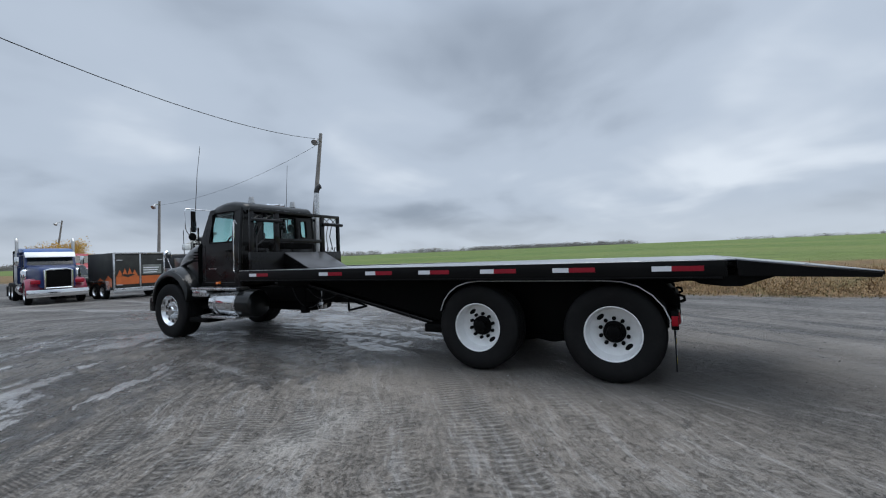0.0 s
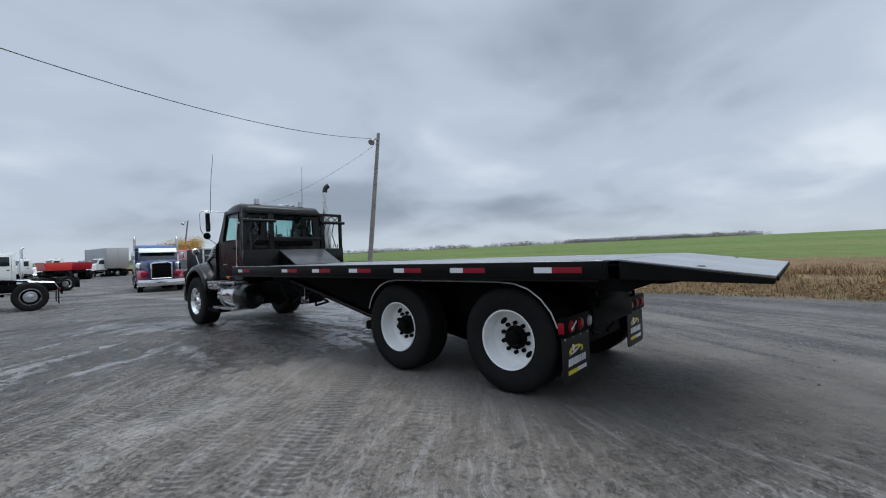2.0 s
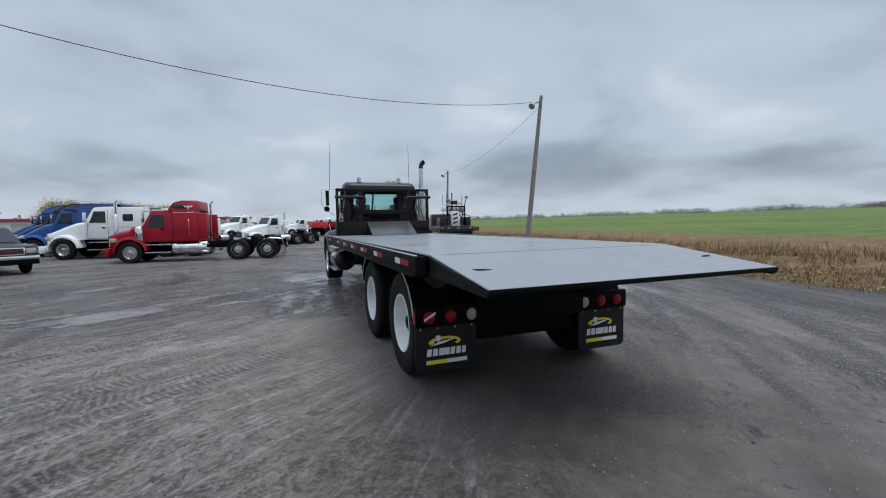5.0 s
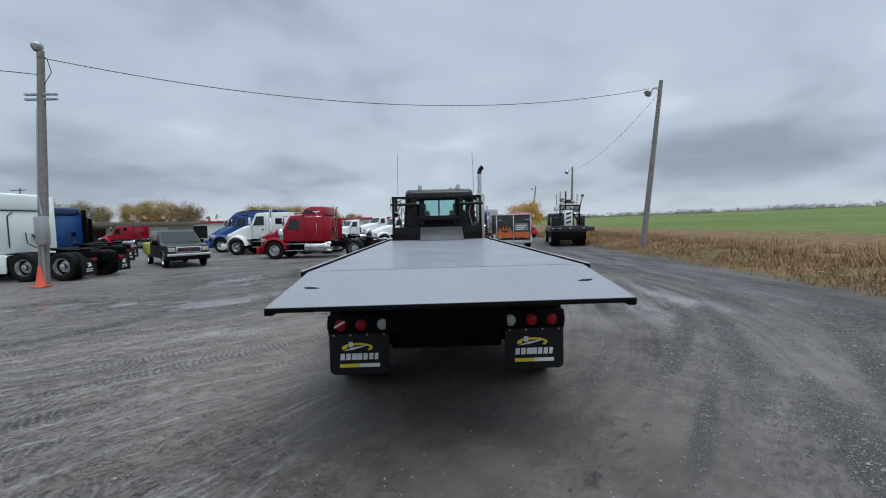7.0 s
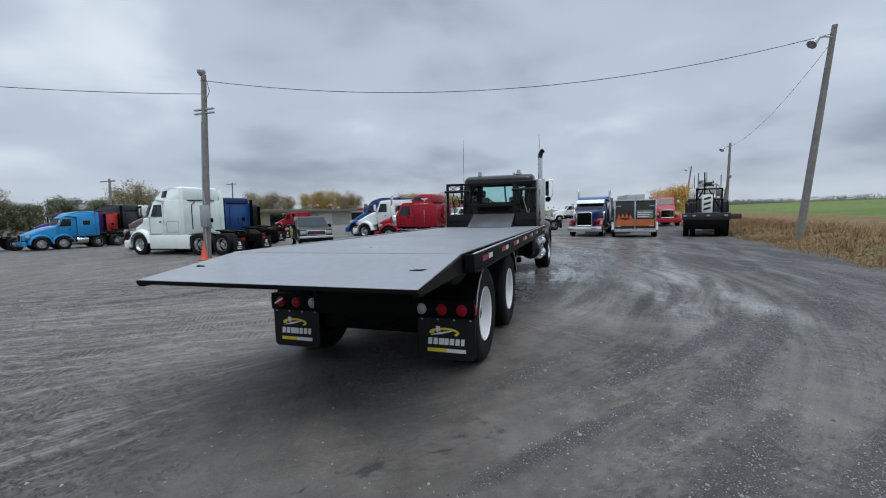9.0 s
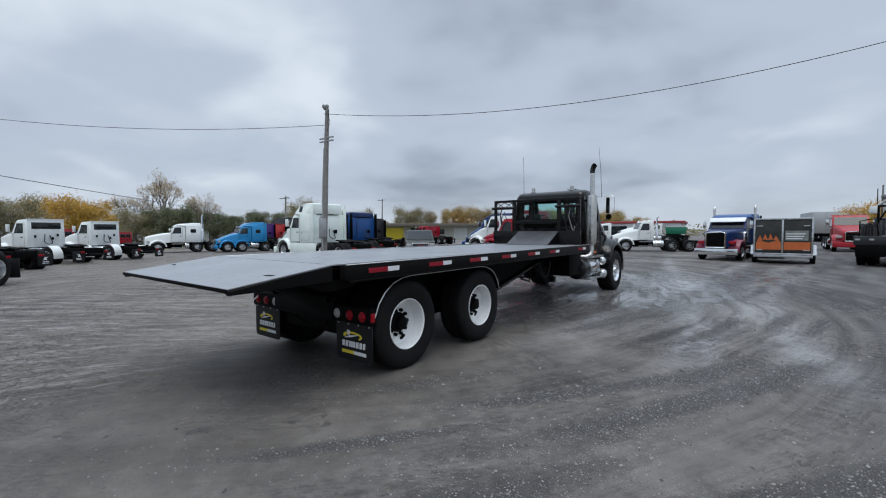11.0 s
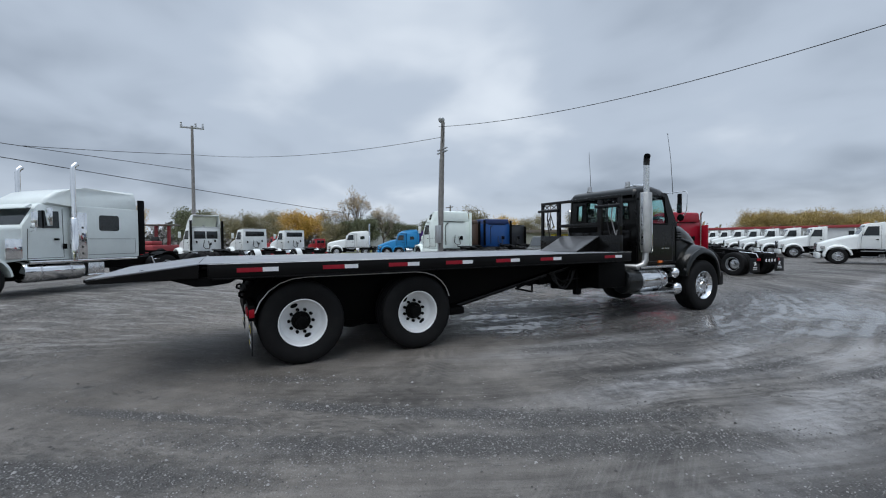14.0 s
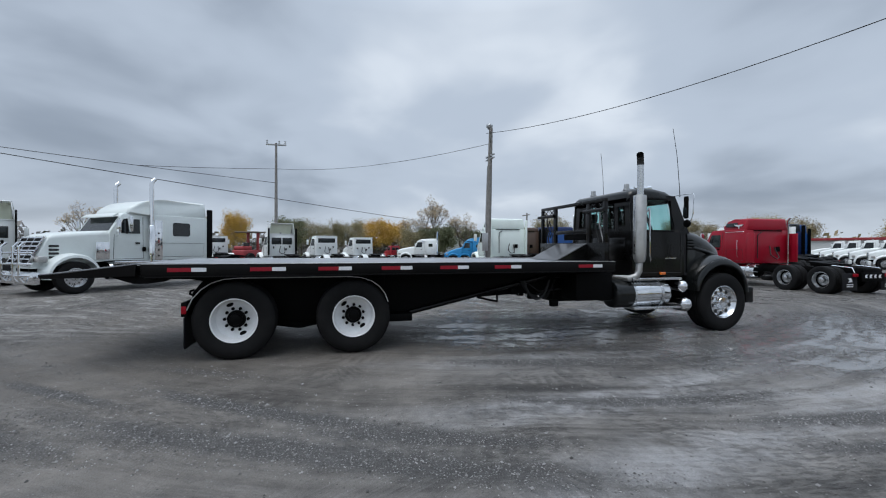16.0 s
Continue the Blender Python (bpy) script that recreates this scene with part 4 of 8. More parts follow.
# axles
for yy in (0.0, 1.59):
    bm = nb()
    tube(bm, [(-0.85, yy, 0.525), (0.85, yy, 0.525)], 0.085, 12)
    lathe(bm, [(0.0, yy - 0.26), (0.16, yy - 0.22), (0.2, yy - 0.05), (0.2, yy + 0.05), (0.16, yy + 0.2), (0.05, yy + 0.32)], 16, "y", (0, 0, 0.525))
    part("drive_axle", bm, CHASSIS, truck)
bm = nb()
tube(bm, [(0, 1.85, 0.55), (0, 5.2, 0.72)], 0.05, 10)
part("drive_shaft", bm, CHASSIS, truck)
bm = nb()
box(bm, -0.12, 0.12, 0.15, 1.45, 0.62, 0.72, 0.02)
for s in (-1, 1):
    prism(bm, [(-0.15, 0.60), (0.80, 0.86), (1.74, 0.60), (1.74, 0.66), (0.80, 0.95), (-0.15, 0.66)], s * 0.50, s * 0.60, "x")
part("suspension", bm, CHASSIS, truck)
# unseen running gear, added to thicken the dark under the deck
for s in (-1, 1):
    for yy in (0.0, 1.59):
        bm = nb()
        lathe(bm, [(0.0, -0.02), (0.20, -0.01), (0.215, 0.03), (0.215, 0.17), (0.20, 0.19), (0.0, 0.19)], 24, "x", (s * 0.70, yy, 0.525), fn=lambda j, k, r: r)
        part("brake_drum", bm, CHASSIS, truck)
        bm = nb()
        lathe(bm, [(0.0, yy + 0.16), (0.07, yy + 0.17), (0.09, yy + 0.20), (0.09, yy + 0.26), (0.10, yy + 0.27), (0.09, yy + 0.28), (0.09, yy + 0.38), (0.05, yy + 0.41), (0.0, yy + 0.41)], 16, "y", (s * 0.36, 0, 0.60))
        part("brake_chamber", bm, CHASSIS, truck)
        bm = nb()
        lathe(bm, [(0.0, 0.62), (0.10, 0.63), (0.135, 0.68), (0.13, 0.76), (0.14, 0.84), (0.10, 0.90), (0.0, 0.91)], 16, "z", (s * 0.52, yy - 0.22, 0))
        part("air_spring", bm, RUBBER, truck)
    bm = nb()
    lathe(bm, [(0.0, 2.10), (0.10, 2.12), (0.14, 2.17), (0.14, 2.86), (0.10, 2.91), (0.0, 2.93)], 18, "y", (s * 0.25, 0, 0.62))
    part("air_reservoir", bm, CHASSIS, truck)
    bm = nb()
    tube(bm, [(s * 0.40, -0.50, 0.64), (s * 0.30, -0.52, 0.50), (s * 0.12, -0.52, 0.46)], 0.022, 8)
    part("safety_chain", bm, CHASSIS, truck)
# added bar that keeps light out from under the tail
bm = nb()
box(bm, -0.58, 0.58, -0.52, -0.44, 0.40, 0.66, 0.02)
part("rear_bumper_bar", bm, CHASSIS, truck)
# added block that shuts off view and light beneath the axles
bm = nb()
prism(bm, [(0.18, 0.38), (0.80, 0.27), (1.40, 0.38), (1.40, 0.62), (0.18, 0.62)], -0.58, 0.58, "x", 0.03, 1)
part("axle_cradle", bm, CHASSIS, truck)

# steer wheels: polished with round hand holes
TYRE_STEER = tyre_mesh(0.54, 0.40, 0.298, 72, 0.004)
bm = nb()
lathe(bm, [(0.302, 0.178), (0.303, 0.188), (0.294, 0.190), (0.284, 0.176), (0.262, 0.13), (0.24, 0.118), (0.20, 0.128), (0.155, 0.120), (0.145, 0.105), (0.11, 0.105), (0.10, 0.16), (0.085, 0.185), (0.0, 0.19)], 48)
for k in range(10):
    a = 2 * math.pi * k / 10
    lathe(bm, [(0.0, 0.168), (0.012, 0.166), (0.019, 0.150), (0.021, 0.105)], 8, "x", (0, 0.142 * math.cos(a), 0.142 * math.sin(a)))
RIM_POLISHED = finished(bm, "rim", CHROME)
bm = nb()
lathe(bm, [(0.0, 0.1285), (0.034, 0.1285), (0.038, 0.1245)], 14)
ROUND_HOLE = finished(bm, "hand_hole", SOOT)
for s in (-1, 1):
    w = part("wheel", DRUM, None, truck, "polished steer wheel with wide black tyre", at=pose(s * 1.0 + 0.05, 8.33, 0.530) @ turn_for(s))
    part("tyre", TYRE_STEER, None, w)
    part("rim", RIM_POLISHED, None, w, "polished aluminium rim")
    for i in range(10):
        a = radians(36 * i + 18)
        part("hand_hole", ROUND_HOLE, None, w, at=pose(0, 0.212 * math.cos(a), 0.212 * math.sin(a)))
bm = nb()
tube(bm, [(-0.80, 8.33, 0.5), (-0.5, 8.33, 0.42), (0.5, 8.33, 0.42), (0.90, 8.33, 0.5)], 0.06, 8)
part("steer_axle", bm, CHASSIS, truck)
bm = nb()
box(bm, -0.36, 0.36, 7.0, 8.6, 0.42, 1.1, 0.06)
box(bm, -0.28, 0.28, 5.3, 7.0, 0.50, 0.98, 0.08)
part("engine", bm, CHASSIS, truck)
for k in range(5):
    bm = nb()
    tube(bm, [(0.5 - 0.25 * k, 4.6 + 0.15 * k, 0.95), (0.55 - 0.2 * k, 4.9, 0.74 - 0.03 * k), (0.5 - 0.2 * k, 5.5, 0.78)], 0.016, 6)
    part("hanging_hose", bm, WIRE, truck)

# ---- cab ----
CAB_BACK, CZ0 = 6.50, 1.02
before_cab = set(bpy.data.objects)


def cab_lean(c):
    """Sides lean in above the belt line."""
    k = max(0.0, c.z - 1.75) / 0.8
    return Vector((c.x * (1 - 0.075 * k), c.y, c.z))


for s in (-1, 1):
    bm = nb()
    panel(bm, [CAB_BACK, 7.62], [CZ0, 2.50], [(6.72, 7.36, 1.86, 2.41)], s * 0.97, s * 1.02, "x",
          fn=lambda c: cab_lean(Vector((c.x, c.y if c.z < 1.8 else min(c.y, 7.62 - (c.z - 1.8) * 0.28), c.z))))
    side = part("cab_side", bm, BLACK, truck)
    bm = nb()
    prism(bm, [(6.72, 1.86), (7.37, 1.86), (7.37, 1.95), (7.27, 2.41), (6.72, 2.41)], s * 0.985, s * 0.990, "x", fn=cab_lean)
    pane = part("side_window", bm, GLASS, side, "green tinted side window")
    pane.visible_shadow = False
    bm = nb()
    tube(bm, [cab_lean(Vector((s * 1.022, a, b))) for a, b in ((6.70, 1.845), (7.385, 1.845), (7.39, 1.95), (7.285, 2.425), (6.70, 2.425), (6.70, 1.845))], 0.013, 6)
    part("window_seal", bm, CHASSIS, side)
    bm = nb()
    for a, b in (((6.64, 1.08), (6.64, 2.44)), ((6.64, 1.08), (7.54, 1.08)), ((7.54, 1.08), (7.54, 1.80))):
        tube(bm, [cab_lean(Vector((s * 1.0205, *a))), cab_lean(Vector((s * 1.0205, *b)))], 0.006, 5)
    part("door_gap", bm, SOOT, side)
    bm = nb()
    box(bm, s * 1.02, s * 1.045, 6.70, 6.88, 1.66, 1.70, 0.012)
    part("door_handle", bm, CHASSIS, side)
    bm = nb()
    box(bm, s * 1.0215, s * 1.0265, 7.18, 7.42, 1.335, 1.352)
    part("door_badge", bm, ALU, side)
    # grab rail behind the door
    gy_ = 6.78 if s > 0 else 6.55
    bm = nb()
    tube(bm, [(s * 1.02, gy_, 2.18), (s * 1.085, gy_, 2.24), (s * 1.09, gy_, 2.20), (s * 1.10, gy_, 1.40), (s * 1.09, gy_ + 0.03, 1.32), (s * 1.02, gy_ + 0.08, 1.27)], 0.015, 8)
    part("grab_rail", bm, CHROME, truck, "chrome grab rail")
    bm = nb()
    box(bm, s * 1.02, s * 1.06, 7.05, 7.17, 1.045, 1.095, 0.012)
    part("marker_lamp", bm, AMBER, truck, "amber side marker lamp")
bm = nb()
REAR_PANES = ((-0.78, -0.60, 1.95, 2.30), (-0.46, 0.46, 1.90, 2.36), (0.60, 0.78, 1.95, 2.30))
panel(bm, [-0.97, 0.97], [CZ0, 2.50], REAR_PANES, CAB_BACK, CAB_BACK + 0.05, "y", fn=cab_lean)
rear = part("cab_rear_wall", bm, BLACK, truck)
for a, b, lo, hi in REAR_PANES:
    bm = nb()
    box(bm, a + 0.001, b - 0.001, CAB_BACK + 0.02, CAB_BACK + 0.025, lo + 0.001, hi - 0.001, fn=cab_lean)
    pane = part("rear_window", bm, GLASS, rear, "green tinted rear window")
    pane.visible_shadow = False
    bm = nb()
    tube(bm, [cab_lean(Vector((u, CAB_BACK - 0.002, v))) for u, v in ((a, lo), (b, lo), (b, hi), (a, hi), (a, lo))], 0.012, 6)
    part("window_seal", bm, CHASSIS, rear)
for s in (-1, 1):
    bm = nb()
    tube(bm, [cab_lean(Vector((s * 0.985, CAB_BACK + 0.015, z_))) for z_ in (CZ0, 1.75, 2.48)], 0.035, 10)
    part("rear_corner", bm, BLACK, rear, "rounded rear cab corner")
# ribs pressed into the lower back panel
for k in range(3):
    bm = nb()
    box(bm, -0.80 + 0.56 * k, -0.32 + 0.56 * k, CAB_BACK - 0.012, CAB_BACK, 1.30, 1.72, 0.01)
    part("pressed_panel", bm, BLACK, rear)
# roof: a rounded cap
bm = nb()
loops = []
for yy, w, h in ((6.45, 0.88, 2.50), (6.47, 0.92, 2.55), (6.54, 0.955, 2.59), (6.75, 0.975, 2.63), (7.0, 0.97, 2.625), (7.28, 0.95, 2.585), (7.42, 0.93, 2.53), (7.47, 0.90, 2.49)):
    loops.append(rounded(w, 2.44, h, 0.12, yy, 6))
loft(bm, loops)
roof = part("cab_roof", bm, FENDER, truck, "dark rounded cab roof")
for xx, yy in ((-0.55, 6.70), (0.55, 6.70)):
    bm = nb()
    lathe(bm, [(0.0, 2.745), (0.045, 2.742), (0.05, 2.72), (0.05, 2.655), (0.065, 2.65), (0.068, 2.62)], 16, "z", (xx, yy, 0))
    part("beacon", bm, GALV, roof, "grey roof beacon")
for xx in (-0.30, 0.0, 0.30):
    bm = nb()
    box(bm, xx - 0.06, xx + 0.06, 7.12, 7.24, 2.595, 2.645, 0.018)
    part("roof_lamp", bm, AMBER, roof)
bm = nb()
for xx in (0.36, 0.52):
    lathe(bm, [(0.02, 6.9), (0.03, 7.0), (0.035, 7.15), (0.06, 7.24), (0.062, 7.25)], 12, "y", (xx, 0, 2.68))
part("air_horn", bm, CHROME, roof, "chrome air horns")
bm = nb()
prism(bm, [(7.74, 1.84), (7.77, 1.85), (7.49, 2.48), (7.45, 2.48)], -0.90, 0.90, "x", fn=cab_lean)
pane = part("windscreen", bm, GLASS, truck)
pane.visible_shadow = False
bm = nb()
prism(bm, [(7.745, 1.84), (7.775, 1.85), (7.495, 2.48), (7.445, 2.48)], -0.022, 0.022, "x")
part("windscreen_divider", bm, CHASSIS, truck)
for s in (-1, 1):
    bm = nb()
    prism(bm, [(7.56, 1.80), (7.78, 1.80), (7.50, 2.50), (7.38, 2.50)], s * 0.90, s * 0.975, "x", fn=cab_lean)
    part("front_pillar", bm, BLACK, truck)
bm = nb()
box(bm, -0.97, 0.97, CAB_BACK + 0.052, 7.75, CZ0, CZ0 + 0.05)
box(bm, -0.95, 0.95, 7.45, 7.76, CZ0 + 0.05, 1.86, 0.03)
part("cab_floor_and_dash", bm, SEAT, truck)
for xx in (-0.52, 0.52):
    bm = nb()
    box(bm, xx - 0.25, xx + 0.25, 6.68, 7.16, 1.30, 1.52, 0.05)
    box(bm, xx - 0.24, xx + 0.24, 6.60, 6.74, 1.45, 2.05, 0.05)
    box(bm, xx - 0.14, xx + 0.14, 6.62, 6.71, 2.05, 2.24, 0.04)
    part("seat", bm, SEAT, truck, "dark cloth seat")
bm = nb()
c = Vector((-0.52, 7.22, 1.86))
tube(bm, [c + Vector((0.22 * math.cos(a), -0.12 * math.sin(a), 0.19 * math.sin(a))) for a in (2 * math.pi * k / 20 for k in range(21))], 0.015, 6, False)
tube(bm, [c, (-0.52, 7.5, 1.65)], 0.03, 6)
tube(bm, [c + Vector((-0.21, 0, 0)), c + Vector((0.21, 0, 0))], 0.014, 6)
part("steering_wheel", bm, SEAT, truck)
# the cab sits a little off the deck's middle
for ob in bpy.data.objects:
    if ob not in before_cab and ob.type == "MESH":
        ob.data.transform(Matrix.Translation((0.08, 0, 0)) @ Matrix.Diagonal((0.945, 1, 1, 1)))

# ---- hood and front fenders ----
before_nose = set(bpy.data.objects)
bm = nb()
loops = []
for yy, w, h, r, lo in ((7.72, 0.96, 1.88, 0.15, 1.05), (7.9, 0.96, 1.87, 0.17, 1.02), (8.2, 0.93, 1.81, 0.20, 1.0), (8.5, 0.87, 1.72, 0.22, 0.95), (8.75, 0.80, 1.60, 0.22, 0.92), (8.90, 0.72, 1.46, 0.22, 0.9), (8.98, 0.64, 1.34, 0.2, 0.9)):
    loops.append(rounded(w, lo, h, r, yy, 6))
loft(bm, loops)
hood = part("hood", bm, FENDER, truck, "dark rounded hood")
for s in (-1, 1):
    for k in range(4):
        bm = nb()
        box(bm, s * 0.945, s * 0.975, 7.78, 8.02 - 0.015 * k, 1.50 + 0.055 * k, 1.525 + 0.055 * k, 0.006)
        part("vent_slat", bm, CHASSIS, hood)
    # wheel arch
    bm = nb()
    n = 16
    outer = [(8.44 + 0.70 * math.cos(a), 0.62 + 0.76 * math.sin(a)) for a in (radians(8 + 160 * k / n) for k in range(n + 1))]
    inner = [(8.44 + 0.615 * math.cos(a), 0.62 + 0.63 * math.sin(a)) for a in (radians(8 + 160 * k / n) for k in range(n + 1))]
    rings = []
    for (oy, oz), (iy, iz) in zip(outer, inner):
        cy, cz = (oy * 0.93 + 8.44 * 0.07), oz
        rings.append([(s * 0.62, oy, oz + 0.06), (s * 0.95, oy, oz + 0.03), (s * 1.10, oy, oz - 0.005), (s * 1.17, (oy + iy) / 2, (oz + iz) / 2 + 0.02), (s * 1.175, iy, iz), (s * 0.62, iy, iz)])
    loft(bm, rings)
    fender = part("front_fender", bm, FENDER, truck, "dark swelling front fender")
    bm = nb()
    rings = []
    for oy, oz in inner:
        ry, rz = oy - 8.44, oz - 0.62
        d = math.hypot(ry, rz)
        ry, rz = ry / d, rz / d
        rings.append([(s * x_, 8.44 + ry * (d + e_), 0.62 + rz * (d + e_)) for x_, e_ in ((1.10, -0.035), (1.205, -0.035), (1.225, -0.015), (1.222, 0.035), (1.19, 0.075), (1.10, 0.085))])
    loft(bm, rings)
    part("fender_lip", bm, FENDER, fender, "raised lip round the wheel arch")
    bm = nb()
    tube(bm, [(s * 0.90, 7.80, 1.62), (s * 0.95, 8.0, 1.53), (s * 0.93, 8.3, 1.47), (s * 0.86, 8.6, 1.40), (s * 0.76, 8.86, 1.28)], [0.012, 0.03, 0.035, 0.03, 0.012], 8)
    part("hood_crease", bm, FENDER, hood)
    bm = nb()
    lathe(bm, [(0.0, 9.02), (0.06, 9.015), (0.10, 8.99), (0.115, 8.94), (0.12, 8.88)], 18, "y", (s * 0.90, 0, 1.13))
    part("headlamp", bm, CLEAR_LENS, truck, "round clear headlamp")
bm = nb()
box(bm, -1.20, 1.20, 9.02, 9.25, 0.50, 0.80, 0.03)
part("front_bumper", bm, BLACK, truck)
bm = nb()
box(bm, -0.5, 0.5, 8.96, 9.03, 0.85, 1.3, 0.02)
grille = part("grille", bm, CHASSIS, truck)
for k in range(7):
    bm = nb()
    box(bm, -0.48 + 0.15 * k, -0.42 + 0.15 * k, 9.03, 9.045, 0.88, 1.27, 0.004)
    part("grille_bar", bm, CHROME, grille)
# a short set-back nose
for ob in bpy.data.objects:
    if ob not in before_nose and ob.type == "MESH":
        for v in ob.data.vertices:
            v.co.x += 0.05
            v.co.y -= 0.13 * min(1.0, max(0.0, (v.co.y - 7.72) / 0.12)) + 0.08 * min(1.0, max(0.0, (v.co.y - 8.85) / 0.3))

# ---- tanks, steps, boxes ----
for s in (-1, 1):
    a, b = (5.95, 7.20) if s > 0 else (5.78, 7.02)
    bm = nb()
    lathe(bm, [(0.0, a + 0.41), (0.12, a + 0.416), (0.2, a + 0.43), (0.232, a + 0.45), (0.24, a + 0.48), (0.24, b - 0.03), (0.225, b), (0.0, b + 0.01)], 32, "y", (s * 0.95, 0, 0.71))
    tank = part("fuel_tank", bm, CHROME, truck, "polished round fuel tank with domed ends")
    bm = nb()
    lathe(bm, [(0.0, a + 0.085), (0.12, a + 0.09), (0.2, a + 0.105), (0.236, a + 0.13), (0.248, a + 0.17), (0.248, a + 0.47), (0.241, a + 0.475)], 32, "y", (s * 0.95, 0, 0.71))
    part("tank_sleeve", bm, FENDER, tank, "black domed end of the tank")
    for yy in (a + 0.50, b - 0.18):
        bm = nb()
        lathe(bm, [(0.24, yy - 0.025), (0.249, yy - 0.025), (0.249, yy + 0.025), (0.24, yy + 0.025)], 32, "y", (s * 0.95, 0, 0.70))
        part("tank_strap", bm, ALU, tank)
    for z0, y0, y1 in ((0.955, a + 0.42, b + (0.22 if s > 0 else 0.50)), (0.44, a + 0.45, b + 0.20)):
        bm = nb()
        box(bm, s * 0.90, s * 1.19, y0, y1, z0, z0 + 0.045, 0.008)
        part("step", bm, ALU, truck, "aluminium step plate")
    if s > 0:
        for cy, cz, r, l in ((7.50, 0.83, 0.115, 0.35), (7.58, 0.50, 0.135, 0.38)):
            bm = nb()
            lathe(bm, [(0.0, 1.215), (r * 0.35, 1.208), (r * 0.7, 1.185), (r * 0.92, 1.15), (r, 1.11), (r, 1.11 - l), (r * 0.8, 1.07 - l), (0.0, 1.06 - l)], 28, "x", (0, cy, cz))
            part("air_tank", bm, CHROME, truck, "polished round air tank")
        bm = nb()
        box(bm, 0.62, 1.10, 5.30, 6.02, 0.62, 1.10, 0.02)
        part("battery_box", bm, CHASSIS, truck)
    else:
        bm = nb()
        box(bm, -1.14, -0.70, 7.12, 7.52, 0.80, 0.95, 0.02)
        part("battery_box", bm, CHASSIS, truck)
        bm = nb()
        box(bm, -1.10, -0.72, 7.15, 7.75, 0.33, 0.42, 0.02)
        part("lower_step", bm, CHASSIS, truck)
        bm = nb()
        box(bm, -1.18, -0.74, 7.06, 7.50, 0.83, 0.953, 0.015)
        part("step_box", bm, ALU, truck, "bright metal step box")
# air lines, valves and brackets under the front of the deck
rng = random.Random(9)
for k in range(14):
    x0, y0, sag, span_y = rng.uniform(-0.8, 0.95), rng.uniform(4.4, 5.2), rng.uniform(0.18, 0.42), rng.uniform(0.4, 0.9)
    dx = rng.uniform(-0.15, 0.15)
    bm = nb()
    tube(bm, [(x0 + dx * u, y0 + span_y * u, 0.96 - sag * (4 * u * (1 - u)) ** 0.8) for u in (q / 12 for q in range(13))], rng.uniform(0.010, 0.02), 6)
    part("hanging_hose", bm, WIRE, truck)
for k in range(6):
    x0, y0, z0 = rng.uniform(-0.8, 0.85), rng.uniform(4.4, 5.5), rng.uniform(0.5, 0.75)
    bm = nb()
    box(bm, x0 - 0.05, x0 + 0.05, y0 - 0.07, y0 + 0.07, z0, z0 + 0.12, 0.015)
    tube(bm, [(x0, y0, z0 + 0.1), (x0, y0, 0.98)], 0.012, 6)
    part("air_valve", bm, CHASSIS if k % 3 else ALU, truck)
# chrome mirror and bright work on the front of the hood
bm = nb()
tube(bm, [(-0.98, 8.46, 1.30), (-1.02, 8.54, 1.52), (-1.04, 8.54, 1.60)], 0.010, 6)
lathe(bm, [(0.0, 8.50), (0.06, 8.505), (0.085, 8.53), (0.06, 8.58), (0.0, 8.60)], 16, "y", (-1.04, 0, 1.66))
part("hood_mirror", bm, CHROME, truck, "round chrome hood mirror")

# ---- exhaust ----
bm = nb()
lathe(bm, [(0.05, 1.27), (0.085, 1.285), (0.098, 1.33), (0.107, 1.40), (0.110, 1.55), (0.110, 2.44), (0.104, 2.455), (0.06, 2.46), (0.06, 2.47)], 20, "z", (1.17, 6.52, 0), close=True)
muffler = part("muffler", bm, STACK_STEEL, truck, "tall dull grey exhaust shield")
bm = nb()
box(bm, 1.145, 1.195, 6.402, 6.414, 1.42, 2.43, 0.004)
for zz in (1.60, 2.0, 2.38):
    lathe(bm, [(0.0, 6.396), (0.011, 6.398), (0.013, 6.408)], 8, "y", (1.17, 0, zz))
part("shield_seam", bm, ALU, muffler)
for zz in (1.62, 2.32):
    bm = nb()
    box(bm, 0.96, 1.10, 6.50, 6.55, zz, zz + 0.05, 0.008)
    part("stay", bm, CHASSIS, muffler)
bm = nb()
tube(bm, [(1.17, 6.53, 2.44), (1.17, 6.53, 3.00)], 0.056, 16)
part("stack_pipe", bm, ALU, muffler, "bright grey stack pipe")
bm = nb()
tube(bm, [(1.17, 6.53, 2.99), (1.172, 6.528, 3.04), (1.185, 6.515, 3.095), (1.208, 6.492, 3.135), (1.238, 6.462, 3.155)], [0.058, 0.058, 0.058, 0.059, 0.060], 16, False)
part("stack_tip", bm, SOOT, muffler, "black curved exhaust tip")
bm = nb()
tube(bm, [(1.17, 6.52, 1.30), (1.17, 6.51, 1.12), (1.16, 6.46, 1.03), (1.10, 6.36, 0.99), (0.8, 6.28, 0.98)], 0.058, 14)
part("exhaust_elbow", bm, STACK_STEEL, muffler)
